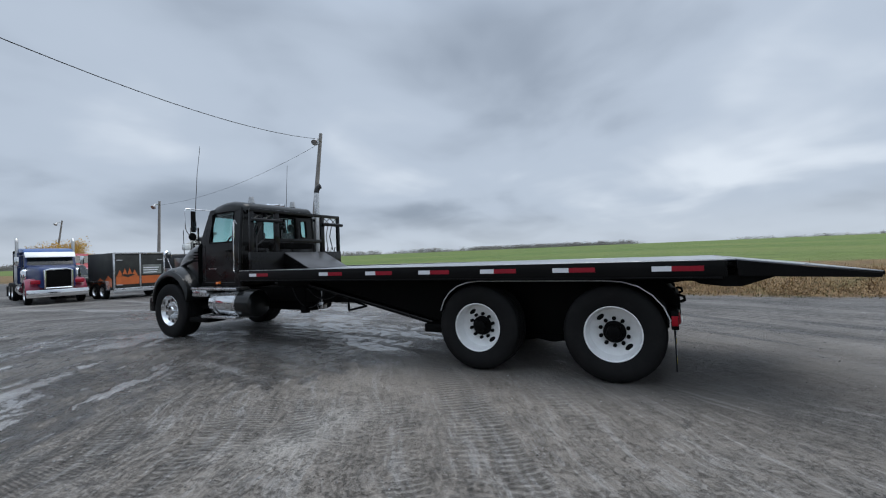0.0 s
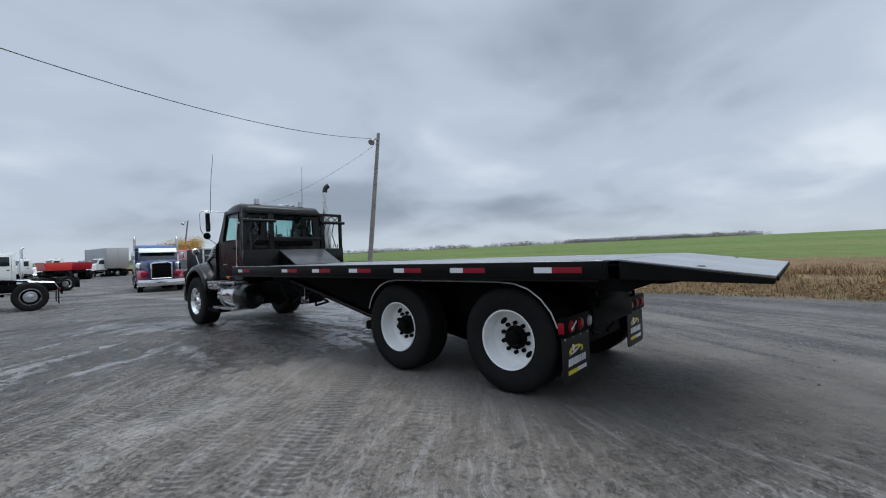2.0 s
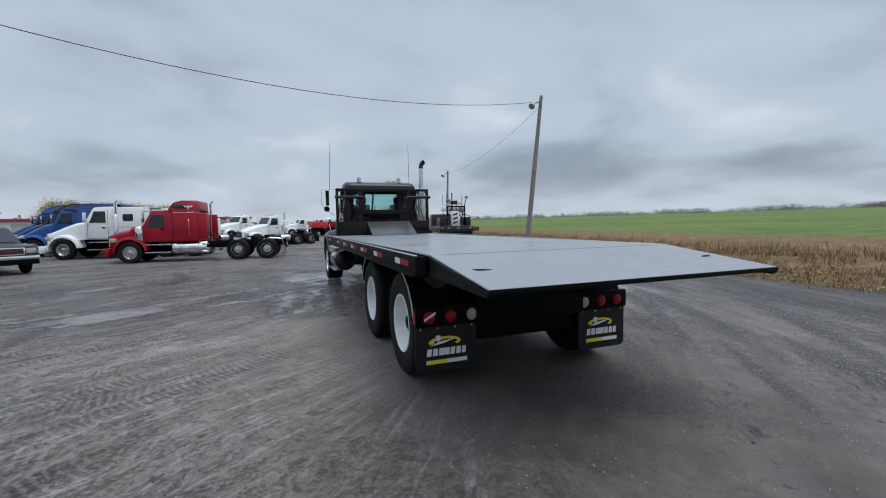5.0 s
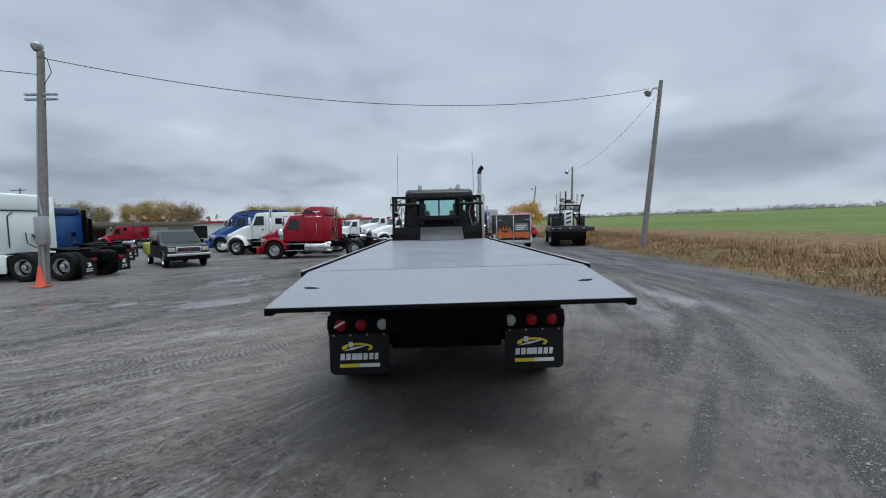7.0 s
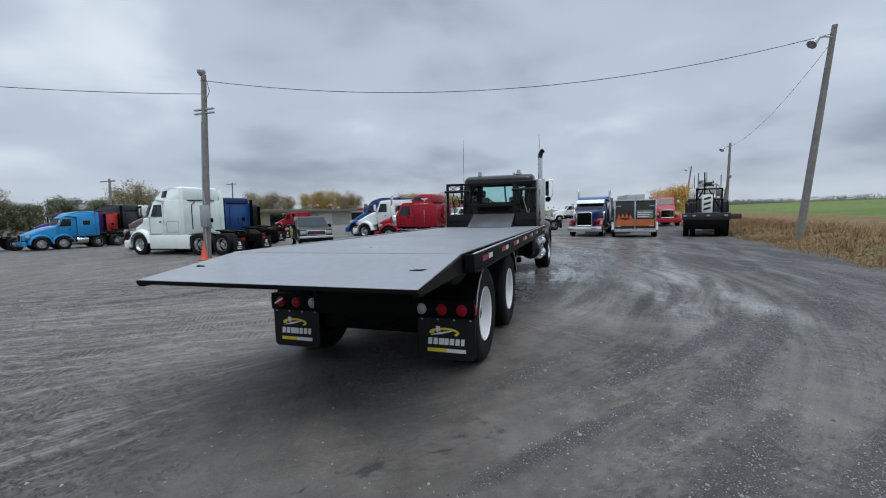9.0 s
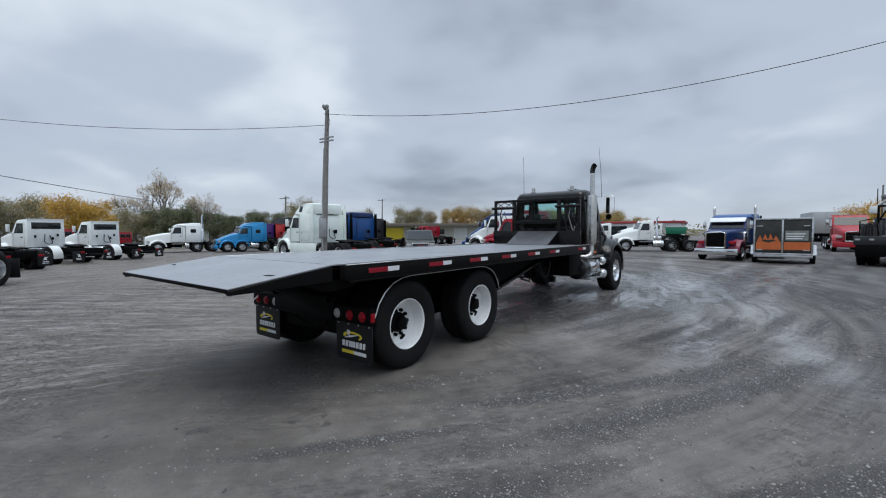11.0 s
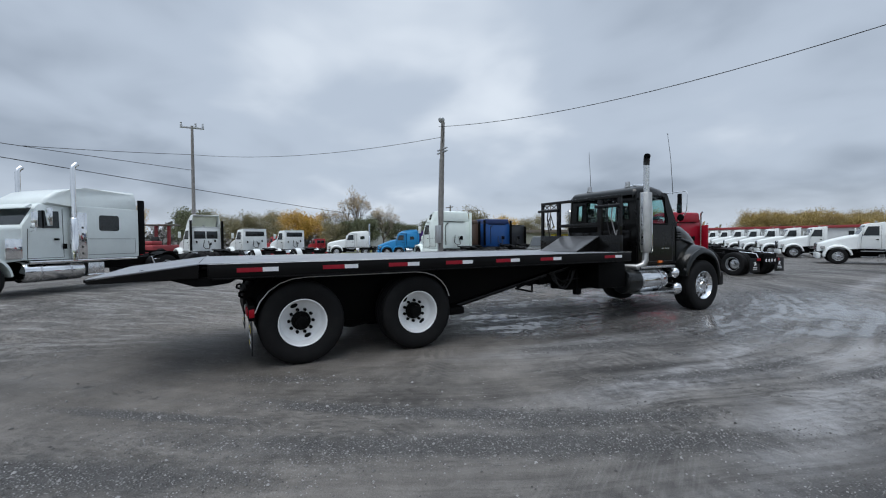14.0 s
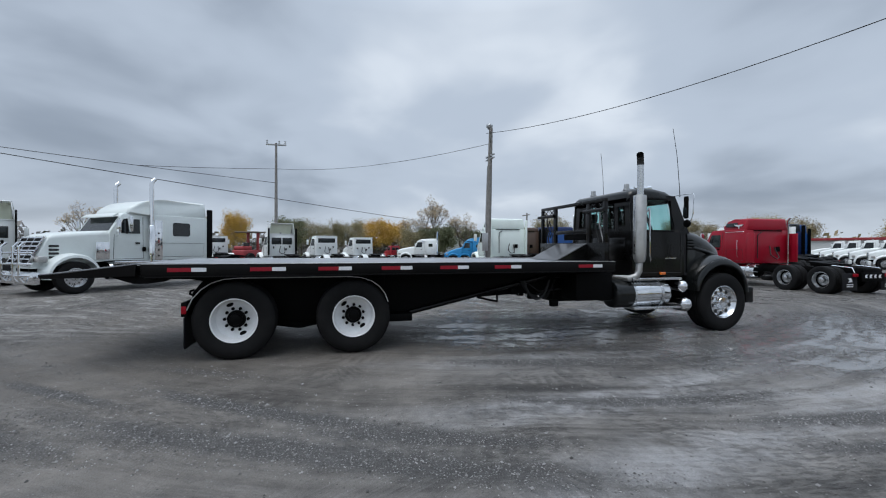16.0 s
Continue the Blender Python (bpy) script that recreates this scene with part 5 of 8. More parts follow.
# ---- mirrors and aerials ----
for s in (-1, 1):
    bm = nb()
    mo = 1.32 if s < 0 else 1.42
    tube(bm, [(s * 0.80, 7.40, 2.49), (s * (mo - 0.15), 7.46, 2.505), (s * (mo - 0.04), 7.46, 2.50), (s * mo, 7.45, 2.44), (s * mo, 7.42, 2.12), (s * (mo - 0.03), 7.42, 2.05), (s * (mo - 0.14), 7.44, 1.93), (s * 0.98, 7.52, 1.80)], 0.0085, 8)
    mir = part("mirror", bm, CHROME, truck, "chrome mirror bracket with tall mirror")
    bm = nb()
    box(bm, s * (mo - 0.20), s * (mo - 0.11), 7.41, 7.45, 2.06, 2.46, 0.018)
    part("mirror_head", bm, CHASSIS, mir)
    bm = nb()
    box(bm, s * (mo - 0.195), s * (mo - 0.115), 7.396, 7.400, 2.09, 2.26)
    part("mirror_glass", bm, DARK_GLASS, mir)
    bm = nb()
    lathe(bm, [(0.0, 7.395), (0.06, 7.40), (0.075, 7.42), (0.05, 7.47), (0.0, 7.48)], 18, "y", (s * (mo - 0.13), 0, 1.97))
    part("convex_mirror", bm, CHASSIS, mir)
    bm = nb()
    tube(bm, [(s * 1.10, 7.45, 2.47), (s * 1.10, 7.445, 2.60), (s * 1.085, 7.40, 3.2), (s * 1.06, 7.33, 3.72)], [0.008, 0.006, 0.005, 0.004], 6)
    part("aerial", bm, WIRE, truck, "thin whip aerial")
# ---- headache rack ----
bm = nb()
box(bm, -1.13, 1.13, 5.84, 5.90, 2.335, 2.395, 0.006)
rack = part("headache_rack", bm, BLACK, truck, "black steel rack behind the cab")
for xx in (-1.10, 1.10):
    bm = nb()
    box(bm, xx - 0.032, xx + 0.032, 5.84, 5.90, 1.29, 2.336, 0.006)
    part("post", bm, BLACK, rack)
for xx in (-0.56, 0.62):
    bm = nb()
    box(bm, xx - 0.05, xx + 0.05, 5.845, 5.895, 1.60, 2.335, 0.006)
    part("post", bm, BLACK, rack)
for a, b in ((-1.16, -0.50), (0.56, 1.16)):
    bm = nb()
    tube(bm, [(a, 5.80, 2.19), (b, 5.80, 2.19)], 0.035, 10)
    part("top_tray", bm, BLACK, rack)
for a, b in ((-1.07, -0.61), (0.67, 1.07)):
    for k in range(2):
        u, v = a + (b - a) * k / 2, a + (b - a) * (k + 1) / 2
        bm = nb()
        tube(bm, [(u, 5.87, 2.20), (v, 5.87, 2.34)], 0.010, 6)
        part("brace", bm, BLACK, rack)
        bm = nb()
        tube(bm, [(u, 5.88, 2.34), (v, 5.88, 2.20)], 0.010, 6)
        part("brace", bm, BLACK, rack)
HOSE_GREY = mat("pale_grey_hose", (0.30, 0.30, 0.30), 0.5, var=0.2)
for k in range(3):
    u = 0.76 + 0.11 * k
    bm = nb()
    tube(bm, [(u, 5.93, 2.20), (u - 0.05, 5.95, 1.95), (u + 0.03 * k, 5.97, 1.66), (u + 0.07, 5.95, 1.60), (u + 0.10, 5.94, 1.72)], 0.011, 6)
    part("hanging_hose", bm, HOSE_GREY if k == 1 else WIRE, rack, "looped air hose")
bm = nb()
box(bm, -0.52, 0.58, 5.845, 5.895, 1.80, 1.87, 0.006)
part("cross_bar", bm, BLACK, rack)
bm = nb()
box(bm, -1.14, 1.14, 5.83, 5.91, 1.292, 1.62, 0.008)
part("bulkhead", bm, BLACK, rack)
bm = nb()
prism(bm, [(5.20, 1.30), (5.22, 1.30), (5.84, 1.60), (5.82, 1.61)], -0.42, 0.62, "x", 0.003, 1)
part("sloped_plate", bm, mat("worn_winch_plate", (0.060, 0.062, 0.066), 0.36, var=0.4, scale=4, coat=0.12), rack, "worn sloping steel plate")
for xx in (-0.42, 0.62):
    bm = nb()
    prism(bm, [(5.22, 1.30), (5.84, 1.30), (5.84, 1.60)], xx - 0.01, xx + 0.01, "x")
    part("plate_side", bm, BLACK, rack)
bm = nb()
tube(bm, [(-0.9, 5.86, 2.25), (-1.0, 5.92, 2.0), (-0.92, 5.95, 1.75), (-0.80, 5.93, 1.85), (-0.86, 5.9, 2.1), (-0.97, 5.9, 1.9), (-0.93, 5.95, 1.5)], 0.014, 6)
part("air_hose", bm, WIRE, rack, "coiled black air hose")
bm = nb()
box(bm, -0.34, 0.42, 5.93, 6.08, 1.68, 1.80, 0.02)
for k in range(6):
    tube(bm, [(-0.3 + 0.13 * k, 5.97, 1.78), (-0.24 + 0.1 * k, 6.0, 1.86), (-0.2 + 0.13 * k, 6.03, 1.80)], 0.02, 6)
part("chain_tray", bm, CHASSIS, rack)


# ---- other trucks in the yard ----
def paint(name, rgb, rough=0.3):
    return mat(name, rgb, rough, var=0.05, scale=1.5, coat=0.18, spec=0.3, dirt=tuple(0.7 * c + 0.03 for c in rgb), dscale=2.0, damt=0.25)


WHITE_PAINT = paint("white_truck_paint", (0.77, 0.80, 0.79))
MINT_PAINT = paint("pale_green_white_paint", (0.78, 0.86, 0.82))
RED_PAINT = paint("red_truck_paint", (0.30, 0.004, 0.018), 0.35)
SLEEPER_WHITE = paint("cool_white_truck_paint", (0.66, 0.71, 0.70))
BRIGHT_RED = paint("bright_red_paint", (0.55, 0.04, 0.035))
BLUE_PAINT = paint("mid_blue_paint", (0.016, 0.075, 0.25))
NAVY_PAINT = paint("navy_paint", (0.012, 0.03, 0.11))
SKY_PAINT = paint("sky_blue_paint", (0.022, 0.235, 0.50))
PURPLE_PAINT = paint("purple_paint", (0.07, 0.02, 0.16))
BROWN_PAINT = paint("brown_paint", (0.10, 0.065, 0.05))
DARK_PAINT = paint("charcoal_paint", (0.025, 0.027, 0.03))
GREEN_PAINT = paint("green_paint", (0.02, 0.16, 0.09))
MAROON = paint("maroon_fender_paint", (0.23, 0.035, 0.065))
MID_RED = paint("worn_red_paint", (0.36, 0.02, 0.03))
CREAM = mat("cream_moulding", (0.66, 0.68, 0.56), 0.6, var=0.08)
LAMP = CLEAR_LENS

TYRE_ROAD = tyre_mesh(0.505, 0.28, 0.295, 40, 0.006)
bm = nb()
lathe(bm, [(0.298, 0.118), (0.300, 0.13), (0.290, 0.132), (0.28, 0.11), (0.262, 0.05), (0.245, 0.035), (0.15, 0.04), (0.14, 0.03), (0.10, 0.03), (0.09, 0.12), (0.06, 0.135), (0.0, 0.137)], 32)
RIM_ROAD = finished(bm, "rim", ALU)
bm = nb()
lathe(bm, [(0.298, 0.118), (0.300, 0.13), (0.290, 0.132), (0.28, 0.10), (0.262, 0.0), (0.245, -0.03), (0.15, -0.02), (0.14, 0.0), (0.115, 0.0), (0.10, 0.10), (0.07, 0.11), (0.0, 0.11)], 32)
RIM_DEEP = finished(bm, "rim", ALU)
bm = nb()
lathe(bm, [(0.0, 0.040), (0.022, 0.040), (0.024, 0.036)], 10)
HOLE_ROAD = finished(bm, "hand_hole", SOOT)
bm = nb()
lathe(bm, [(0.0, -0.13), (0.27, -0.13), (0.28, 0.0), (0.2, -0.005)], 20)
DRUM_SMALL = finished(bm, "wheel", CHASSIS)


def road_wheel(parent, x, y, s, r=0.505, deep=False, dual=False, spin=0.0, z=None):
    k = r / 0.505
    m = pose(x, y, r - 0.008 if z is None else z) @ turn_for(s) @ pose(0, 0, 0, spin, 0, 0) @ Matrix.Scale(k, 4)
    w = part("wheel", DRUM_SMALL, None, parent, at=m)
    part("tyre", TYRE_ROAD, None, w)
    part("rim", RIM_DEEP if deep else RIM_ROAD, None, w)
    if not deep:
        for i in range(10):
            a = 2 * math.pi * i / 10
            part("hand_hole", HOLE_ROAD, None, w, at=pose(0, 0.205 * math.cos(a), 0.205 * math.sin(a)))
    if dual:
        part("tyre", TYRE_ROAD, None, w, at=pose(-0.33, 0, 0))


def heading(hx, hy):
    return math.degrees(math.atan2(-hx, hy))


def tractor(label, paint_mat, pos, head, sleeper=1.6, top=3.0, wb=5.2, slope=0.30, stacks=0, stack_top=3.4, fairing=False, skirt=False,
            roof_mat=None, low_mat=None, chrome_front=False, guard=False, twin=False, rear_box=None, axles=2, visor=None, scale=1.0, group="parked trucks", day=2.62, rear_stack=False, roof_win=None, sleep_win=(0.24, 1.90, 2.26), lamp_mat=None, marks=True, tall_ext=None, cleaner=False, cowl=False, stack_mat=None, stepped=False, wide_back=False, tail_bar=False, nose=0.0):
    """A conventional tractor: nose to +y, steer axle at the origin."""
    t = thing("truck_tractor", label, "truck", pose(pos[0], pos[1], 0, 0, 0, heading(*head)) @ Matrix.Scale(scale, 4), group)
    low, roofm = low_mat or paint_mat, roof_mat or paint_mat
    c0, c1 = -0.95 + nose, -2.25 + nose
    back = c1 - sleeper
    belt = day - (0.70 if cowl else 0.78)

    def lean(c):
        k = max(0.0, c.z - 1.8) / 1.0
        return Vector((c.x * (1 - 0.05 * k), c.y, c.z))

    # hood
    bm = nb()
    h0, h1 = belt + 0.08, belt + 0.08 - slope
    loops = [rounded(w, lo, h, r, yy, 5) for yy, w, h, r, lo in ((c0 - 0.05, 0.98, h0, 0.16, 1.0), (c0 + 0.5, 0.90, h0 - slope * 0.2, 0.2, 0.95), (0.1, 0.80, h0 - slope * 0.55, 0.22, 0.95), (0.65, 0.70, h1, 0.2, 0.85), (0.92, 0.62, h1 - 0.10, 0.18, 0.8), (1.0, 0.56, h1 - 0.22, 0.14, 0.8))]
    if cowl:
        loops = [rounded(w, lo, h, r, yy, 5) for yy, w, h, r, lo in ((c0 - 0.05, 0.98, h0, 0.14, 1.0), (c0 + 0.45, 0.92, h0 - 0.03, 0.16, 0.95), (-0.05, 0.84, h0 - 0.08, 0.18, 0.95), (0.42, 0.76, h0 - 0.15, 0.16, 0.85), (0.52, 0.74, h0 - 0.22, 0.12, 0.8), (0.86, 0.66, 1.02, 0.08, 0.8), (0.90, 0.62, 0.9, 0.05, 0.8))]
    loft(bm, loops)
    part("hood", bm, paint_mat, t)
    # fenders
    for s in (-1, 1):
        for oy in ((0.0, -1.35) if twin else (0.0,)):
            bm = nb()
            n = 14
            rings = []
            for k in range(n + 1):
                a = radians(-5 + 180 * k / n)
                cy, sy = math.cos(a), math.sin(a)
                o, i = (oy + 0.74 * cy, 0.52 + 0.72 * sy), (oy + 0.62 * cy, 0.52 + 0.60 * sy)
                rings.append([(s * 0.55, o[0], o[1] + 0.05), (s * 1.0, o[0], o[1] + 0.01), (s * 1.14, (o[0] + i[0]) / 2, (o[1] + i[1]) / 2 + 0.02), (s * 1.16, i[0], i[1]), (s * 0.55, i[0], i[1])])
            loft(bm, rings)
            part("fender", bm, low, t)
        bm = nb()
        box(bm, s * 0.62, s * 1.0, 0.62, 0.86, 0.98, 1.18, 0.05, 2)
        part("headlamp", bm, lamp_mat or LAMP, t)
    # bumper and grille
    bm = nb()
    box(bm, -1.16, 1.16, 0.86, 1.06, 0.34, 0.72, 0.05, 2)
    part("bumper", bm, CHROME if chrome_front else low, t)
    if cowl:
        # tall raked grille with bright bars, wrapping round both corners of the nose
        def rake(c):
            return Vector((c.x, c.y + (h0 - 0.24 - c.z) * 0.34 / (h0 - 1.26), c.z))
        bm = nb()
        box(bm, -0.60, 0.60, 0.555, 0.585, 0.92, h0 - 0.24, 0.0, fn=rake)
        gr = part("grille", bm, CHASSIS, t)
        for k in range(7):
            bm = nb()
            zz = 0.94 + (h0 - 1.22) * k / 6
            box(bm, -0.66, 0.66, 0.57, 0.615, zz, zz + 0.035, 0.0, fn=rake)
            part("grille_bar", bm, CHROME, gr, "bright grille bar")
        for xx in (-0.66, -0.22, 0.22, 0.66):
            bm = nb()
            box(bm, xx - 0.022, xx + 0.022, 0.57, 0.62, 0.90, h0 - 0.22, 0.0, fn=rake)
            part("grille_post", bm, CHROME, gr)
        for s in (-1, 1):
            for k in range(4):
                bm = nb()
                zz = 1.10 + 0.115 * k
                box(bm, s * 0.70, s * 0.79, 0.20 - 0.03 * k, 0.52, zz, zz + 0.07, 0.01, fn=lambda c: Vector((c.x * (1 - 0.10 * (c.y - 0.2)), c.y, c.z)))
                part("side_louvre", bm, SOOT, gr)
    else:
        bm = nb()
        box(bm, -0.50, 0.50, 0.98, 1.035, 0.80, h1 - 0.16, 0.03)
        gr = part("grille", bm, CHASSIS, t)
        bm = nb()
        e = h1 - 0.16
        tube(bm, [(-0.5, 1.04, 0.78), (-0.5, 1.04, e), (-0.3, 1.04, e + 0.05), (0.3, 1.04, e + 0.05), (0.5, 1.04, e), (0.5, 1.04, 0.78), (-0.5, 1.04, 0.78)], 0.055 if chrome_front else 0.035, 8)
        part("grille_surround", bm, CHROME, gr)
        for k in range(6):
            bm = nb()
            zz = 0.86 + (e - 0.9) * k / 5
            box(bm, -0.47, 0.47, 1.035, 1.048, zz, zz + 0.018)
            part("grille_bar", bm, CHASSIS if chrome_front else CHROME, gr)
    # cab
    bm = nb()
    prism(bm, [(c0 + 0.02, 1.0), (c0 - 0.02, belt + 0.04), (c0 - 0.36, day - 0.10), (c0 - 0.46, day), (c1, day + 0.04), (c1, 0.98)], -1.02, 1.02, "x", 0.045, 2, fn=lean)
    cab = part("cab", bm, paint_mat, t)
    if low_mat and not lamp_mat:
        bm = nb()
        box(bm, -1.03, 1.03, c1 + 0.02, c0, 0.97, 1.18, 0.02)
        part("cab_lower", bm, low, t)
    bm = nb()
    prism(bm, [(c0 - 0.06, belt + 0.08), (c0 - 0.035, belt + 0.09), (c0 - 0.34, day - 0.12), (c0 - 0.37, day - 0.12)], -0.90, 0.90, "x", fn=lean)
    part("windscreen", bm, DARK_GLASS, cab)
    if visor:
        bm = nb()
        drop, out_ = (0.16, -0.12) if cowl else (0.30, 0.0)
        prism(bm, [(c0 - 0.30, day - 0.08), (c0 + out_, day - drop), (c0 + out_ + 0.01, day - drop + 0.03), (c0 - 0.28, day - 0.01)], -0.98, 0.98, "x", 0.004, 1)
        part("sun_visor", bm, visor, cab, "white sun visor")
    for s in (-1, 1):
        bm = nb()
        prism(bm, [(c0 - 0.22, belt), (c0 - 0.44, day - 0.20), (c1 + 0.34, day - 0.20), (c1 + 0.34, belt)], s * 0.99, s * 1.026, "x", 0.006, 1, fn=lean)
        part("side_window", bm, DARK_GLASS, cab)
        bm = nb()
        tube(bm, [(s * 1.022, c0 - 0.12, 1.05), (s * 1.022, c0 - 0.15, belt - 0.04)], 0.007, 5)
        tube(bm, [(s * 1.022, c1 + 0.24, 1.05), lean(Vector((s * 1.022, c1 + 0.24, day - 0.12)))], 0.007, 5)
        tube(bm, [(s * 1.022, c0 - 0.12, 1.05), (s * 1.022, c1 + 0.24, 1.05)], 0.007, 5)
        part("door_gap", bm, SOOT, cab)
        bm = nb()
        box(bm, s * 1.02, s * 1.045, c1 + 0.36, c1 + 0.50, 1.56, 1.62, 0.01)
        part("door_handle", bm, CHASSIS, cab)
        # mirrors
        bm = nb()
        tube(bm, [(s * 0.99, c0 - 0.30, 2.42), (s * 1.28, c0 - 0.18, 2.42), (s * 1.30, c0 - 0.16, 1.85), (s * 1.02, c0 - 0.20, 1.80)], 0.014, 6)
        mir = part("mirror", bm, CHROME if chrome_front else CHASSIS, t)
        bm = nb()
        box(bm, s * 1.18, s * 1.36, c0 - 0.20, c0 - 0.12, 1.92, 2.36, 0.025)
        part("mirror_head", bm, WHITE_PAINT if paint_mat in (WHITE_PAINT, MINT_PAINT) else CHROME, mir)
    if sleeper > 0:
        # sleeper, its roof sweeping up from above the windscreen
        bm = nb()
        f = c1 + 0.22 if stepped else c0 - 0.50
        prism(bm, [(c1 - 0.02, 0.98), (c1 - 0.02, day), (back, day), (back, 0.98)], -1.14, 1.14, "x", 0.05, 2)
        sl = part("sleeper", bm, paint_mat, t)
        if top > day + 0.1:
            bm = nb()
            prism(bm, [(f, day - 0.04), (f - 0.10, day + (top - day) * 0.30), (f - (0.22 if stepped else 0.45), day + (top - day) * 0.72), (c1 - 0.15, top - 0.05), (c1 - 0.45, top), (back, top), (back, day - 0.06), (c1 - 0.1, day - 0.05)], -1.12, 1.12, "x", 0.09, 3,
                  fn=lambda c: Vector((c.x * (1 - 0.10 * max(0, c.z - day) / max(0.3, top - day) - (0.10 if c.y > c1 + 0.1 else 0.0)), c.y, c.z)))
            part("roof_cap", bm, roofm, t)
            if roof_win:
                for s in (-1, 1):
                    bm = nb()
                    u0, u1, v0, v1 = roof_win
                    prism(bm, [(c1 + u1, v0), (c1 + u1 - 0.05, v1), (c1 + u0, v1), (c1 + u0, v0)], s * 1.0, s * 1.14, "x", 0.02, 2, fn=lambda c: Vector((c.x * (1 - 0.10 * max(0, c.z - day) / max(0.3, top - day) - 0.10 * min(1, max(0, (c.y - c1 + 0.15) / 0.5))), c.y, c.z)))
                    part("roof_window", bm, DARK_GLASS, t)
        for s in (-1, 1):
            m0 = (c1 + back) / 2
            if sleep_win:
                bm = nb()
                w0, z0, z1 = sleep_win
                prism(bm, [(m0 - w0 + 0.07, z0), (m0 + w0 - 0.07, z0), (m0 + w0 - 0.02, z0 + 0.02), (m0 + w0, z0 + 0.07), (m0 + w0, z1 - 0.07), (m0 + w0 - 0.02, z1 - 0.02), (m0 + w0 - 0.07, z1), (m0 - w0 + 0.07, z1), (m0 - w0 + 0.02, z1 - 0.02), (m0 - w0, z1 - 0.07), (m0 - w0, z0 + 0.07), (m0 - w0 + 0.02, z0 + 0.02)], s * 1.12, s * 1.147, "x")
                part("sleeper_window", bm, DARK_GLASS, sl)
            bm = nb()
            tube(bm, [(s * 1.143, c1 - 0.12, 1.1), (s * 1.143, c1 - 0.12, 1.6), (s * 1.143, back + 0.15, 1.6), (s * 1.143, back + 0.15, 1.1), (s * 1.143, c1 - 0.12, 1.1)], 0.006, 5)
            part("locker_gap", bm, SOOT, sl)
        bm = nb()
        tube(bm, [(-0.55, back - 0.03, 1.2), (-0.55, back - 0.03, day - 0.25), (-0.35, back - 0.03, day - 0.1)], 0.02, 6)
        tube(bm, [(0.1, back - 0.02, 1.75), (-0.05, back - 0.2, 1.35), (0.1, back - 0.35, 1.18), (0.3, back - 0.3, 1.25), (0.38, back - 0.1, 1.45), (0.34, back - 0.02, 1.7)], 0.022, 6)
        part("air_hose", bm, WIRE, t)
        bm = nb()
        box(bm, -0.75, 0.75, back - 0.035, back - 0.003, day - 0.06, day - 0.02, 0.006)
        part("back_trim", bm, CHASSIS, t)
        bm = nb()
        box(bm, 0.42, 0.62, back - 0.05, back - 0.003, 1.5, 1.72, 0.01)
        part("back_box", bm, CHASSIS, t)
        for s in (-1, 1):
            bm = nb()
            box(bm, s * 1.08, s * 1.15, back - (0.40 if stepped else 0.22), back - 0.005, 1.05, tall_ext or (top - 0.1 if top < 3.2 else day + 0.3), 0.01)
            part("side_extender", bm, CHASSIS if not rear_box else rear_box, t)
    else:
        panes = ((0.0, 0.74),) if wide_back else ((-0.40, 0.33), (0.40, 0.33))
        for mid_, half in panes:
            lo_, hi_ = (2.12, 2.44) if wide_back else (1.90, 2.34)
            bm = nb()
            box(bm, mid_ - half - 0.04, mid_ + half + 0.04, c1 - 0.014, c1 + 0.02, lo_ - 0.04, hi_ + 0.04, 0.02, 2)
            seal = part("window_seal", bm, SOOT, cab)
            bm = nb()
            box(bm, mid_ - half, mid_ + half, c1 - 0.022, c1 + 0.03, lo_, hi_, 0.06, 3)
            part("rear_window", bm, DARK_GLASS, seal)
        bm = nb()
        box(bm, -0.98, 0.98, c1 - 0.03, c1 + 0.10, day + 0.02, day + 0.07, 0.02, 2)
        part("roof_lip", bm, roofm, cab)
        bm = nb()
        lathe(bm, [(0.0, day + 0.17), (0.06, day + 0.16), (0.07, day + 0.06), (0.07, day + 0.02)], 12, "z", (0.0, c1 + 0.35, 0))
        part("roof_beacon", bm, CLEAR_LENS, t)
        for xx, zz in ((-0.62, 1.55), (0.58, 1.62), (0.30, 1.42)):
            bm = nb()
            box(bm, xx - 0.05, xx + 0.05, c1 - 0.06, c1 - 0.001, zz, zz + 0.16, 0.015)
            part("socket", bm, CHASSIS, t)
        if wide_back:
            # white quarter fenders behind the drive wheels
            for s in (-1, 1):
                bm = nb()
                prof = arc(-wb + 0.68, 0.50, 0.60, 100, 195, 8)
                prism(bm, prof + arc(-wb + 0.68, 0.50, 0.585, 195, 100, 8), s * 0.62, s * 1.12, "x")
                part("quarter_fender", bm, WHITE_PAINT, t, "white plastic quarter fender")
        bm = nb()
        tube(bm, [(-0.1, c1 - 0.01, 1.75), (-0.25, c1 - 0.16, 1.3), (-0.1, c1 - 0.3, 1.15), (0.1, c1 - 0.3, 1.2), (0.2, c1 - 0.12, 1.35), (0.15, c1 - 0.01, 1.7)], 0.025, 6)
        part("air_hose", bm, WIRE, t)
        if fairing:
            bm = nb()
            prism(bm, [(c0 - 0.42, day - 0.02), (c0 - 0.62, day + 0.42), (c1 + 0.2, day + 0.86), (c1 - 0.08, day + 0.88), (c1 - 0.08, day + 0.84), (c1 + 0.2, day + 0.80), (c0 - 0.70, day + 0.36), (c0 - 0.52, day - 0.02)], -0.98, 0.98, "x", 0.02, 1, fn=lambda c: Vector((c.x * (1 - 0.12 * max(0, c.z - day)), c.y, c.z)))
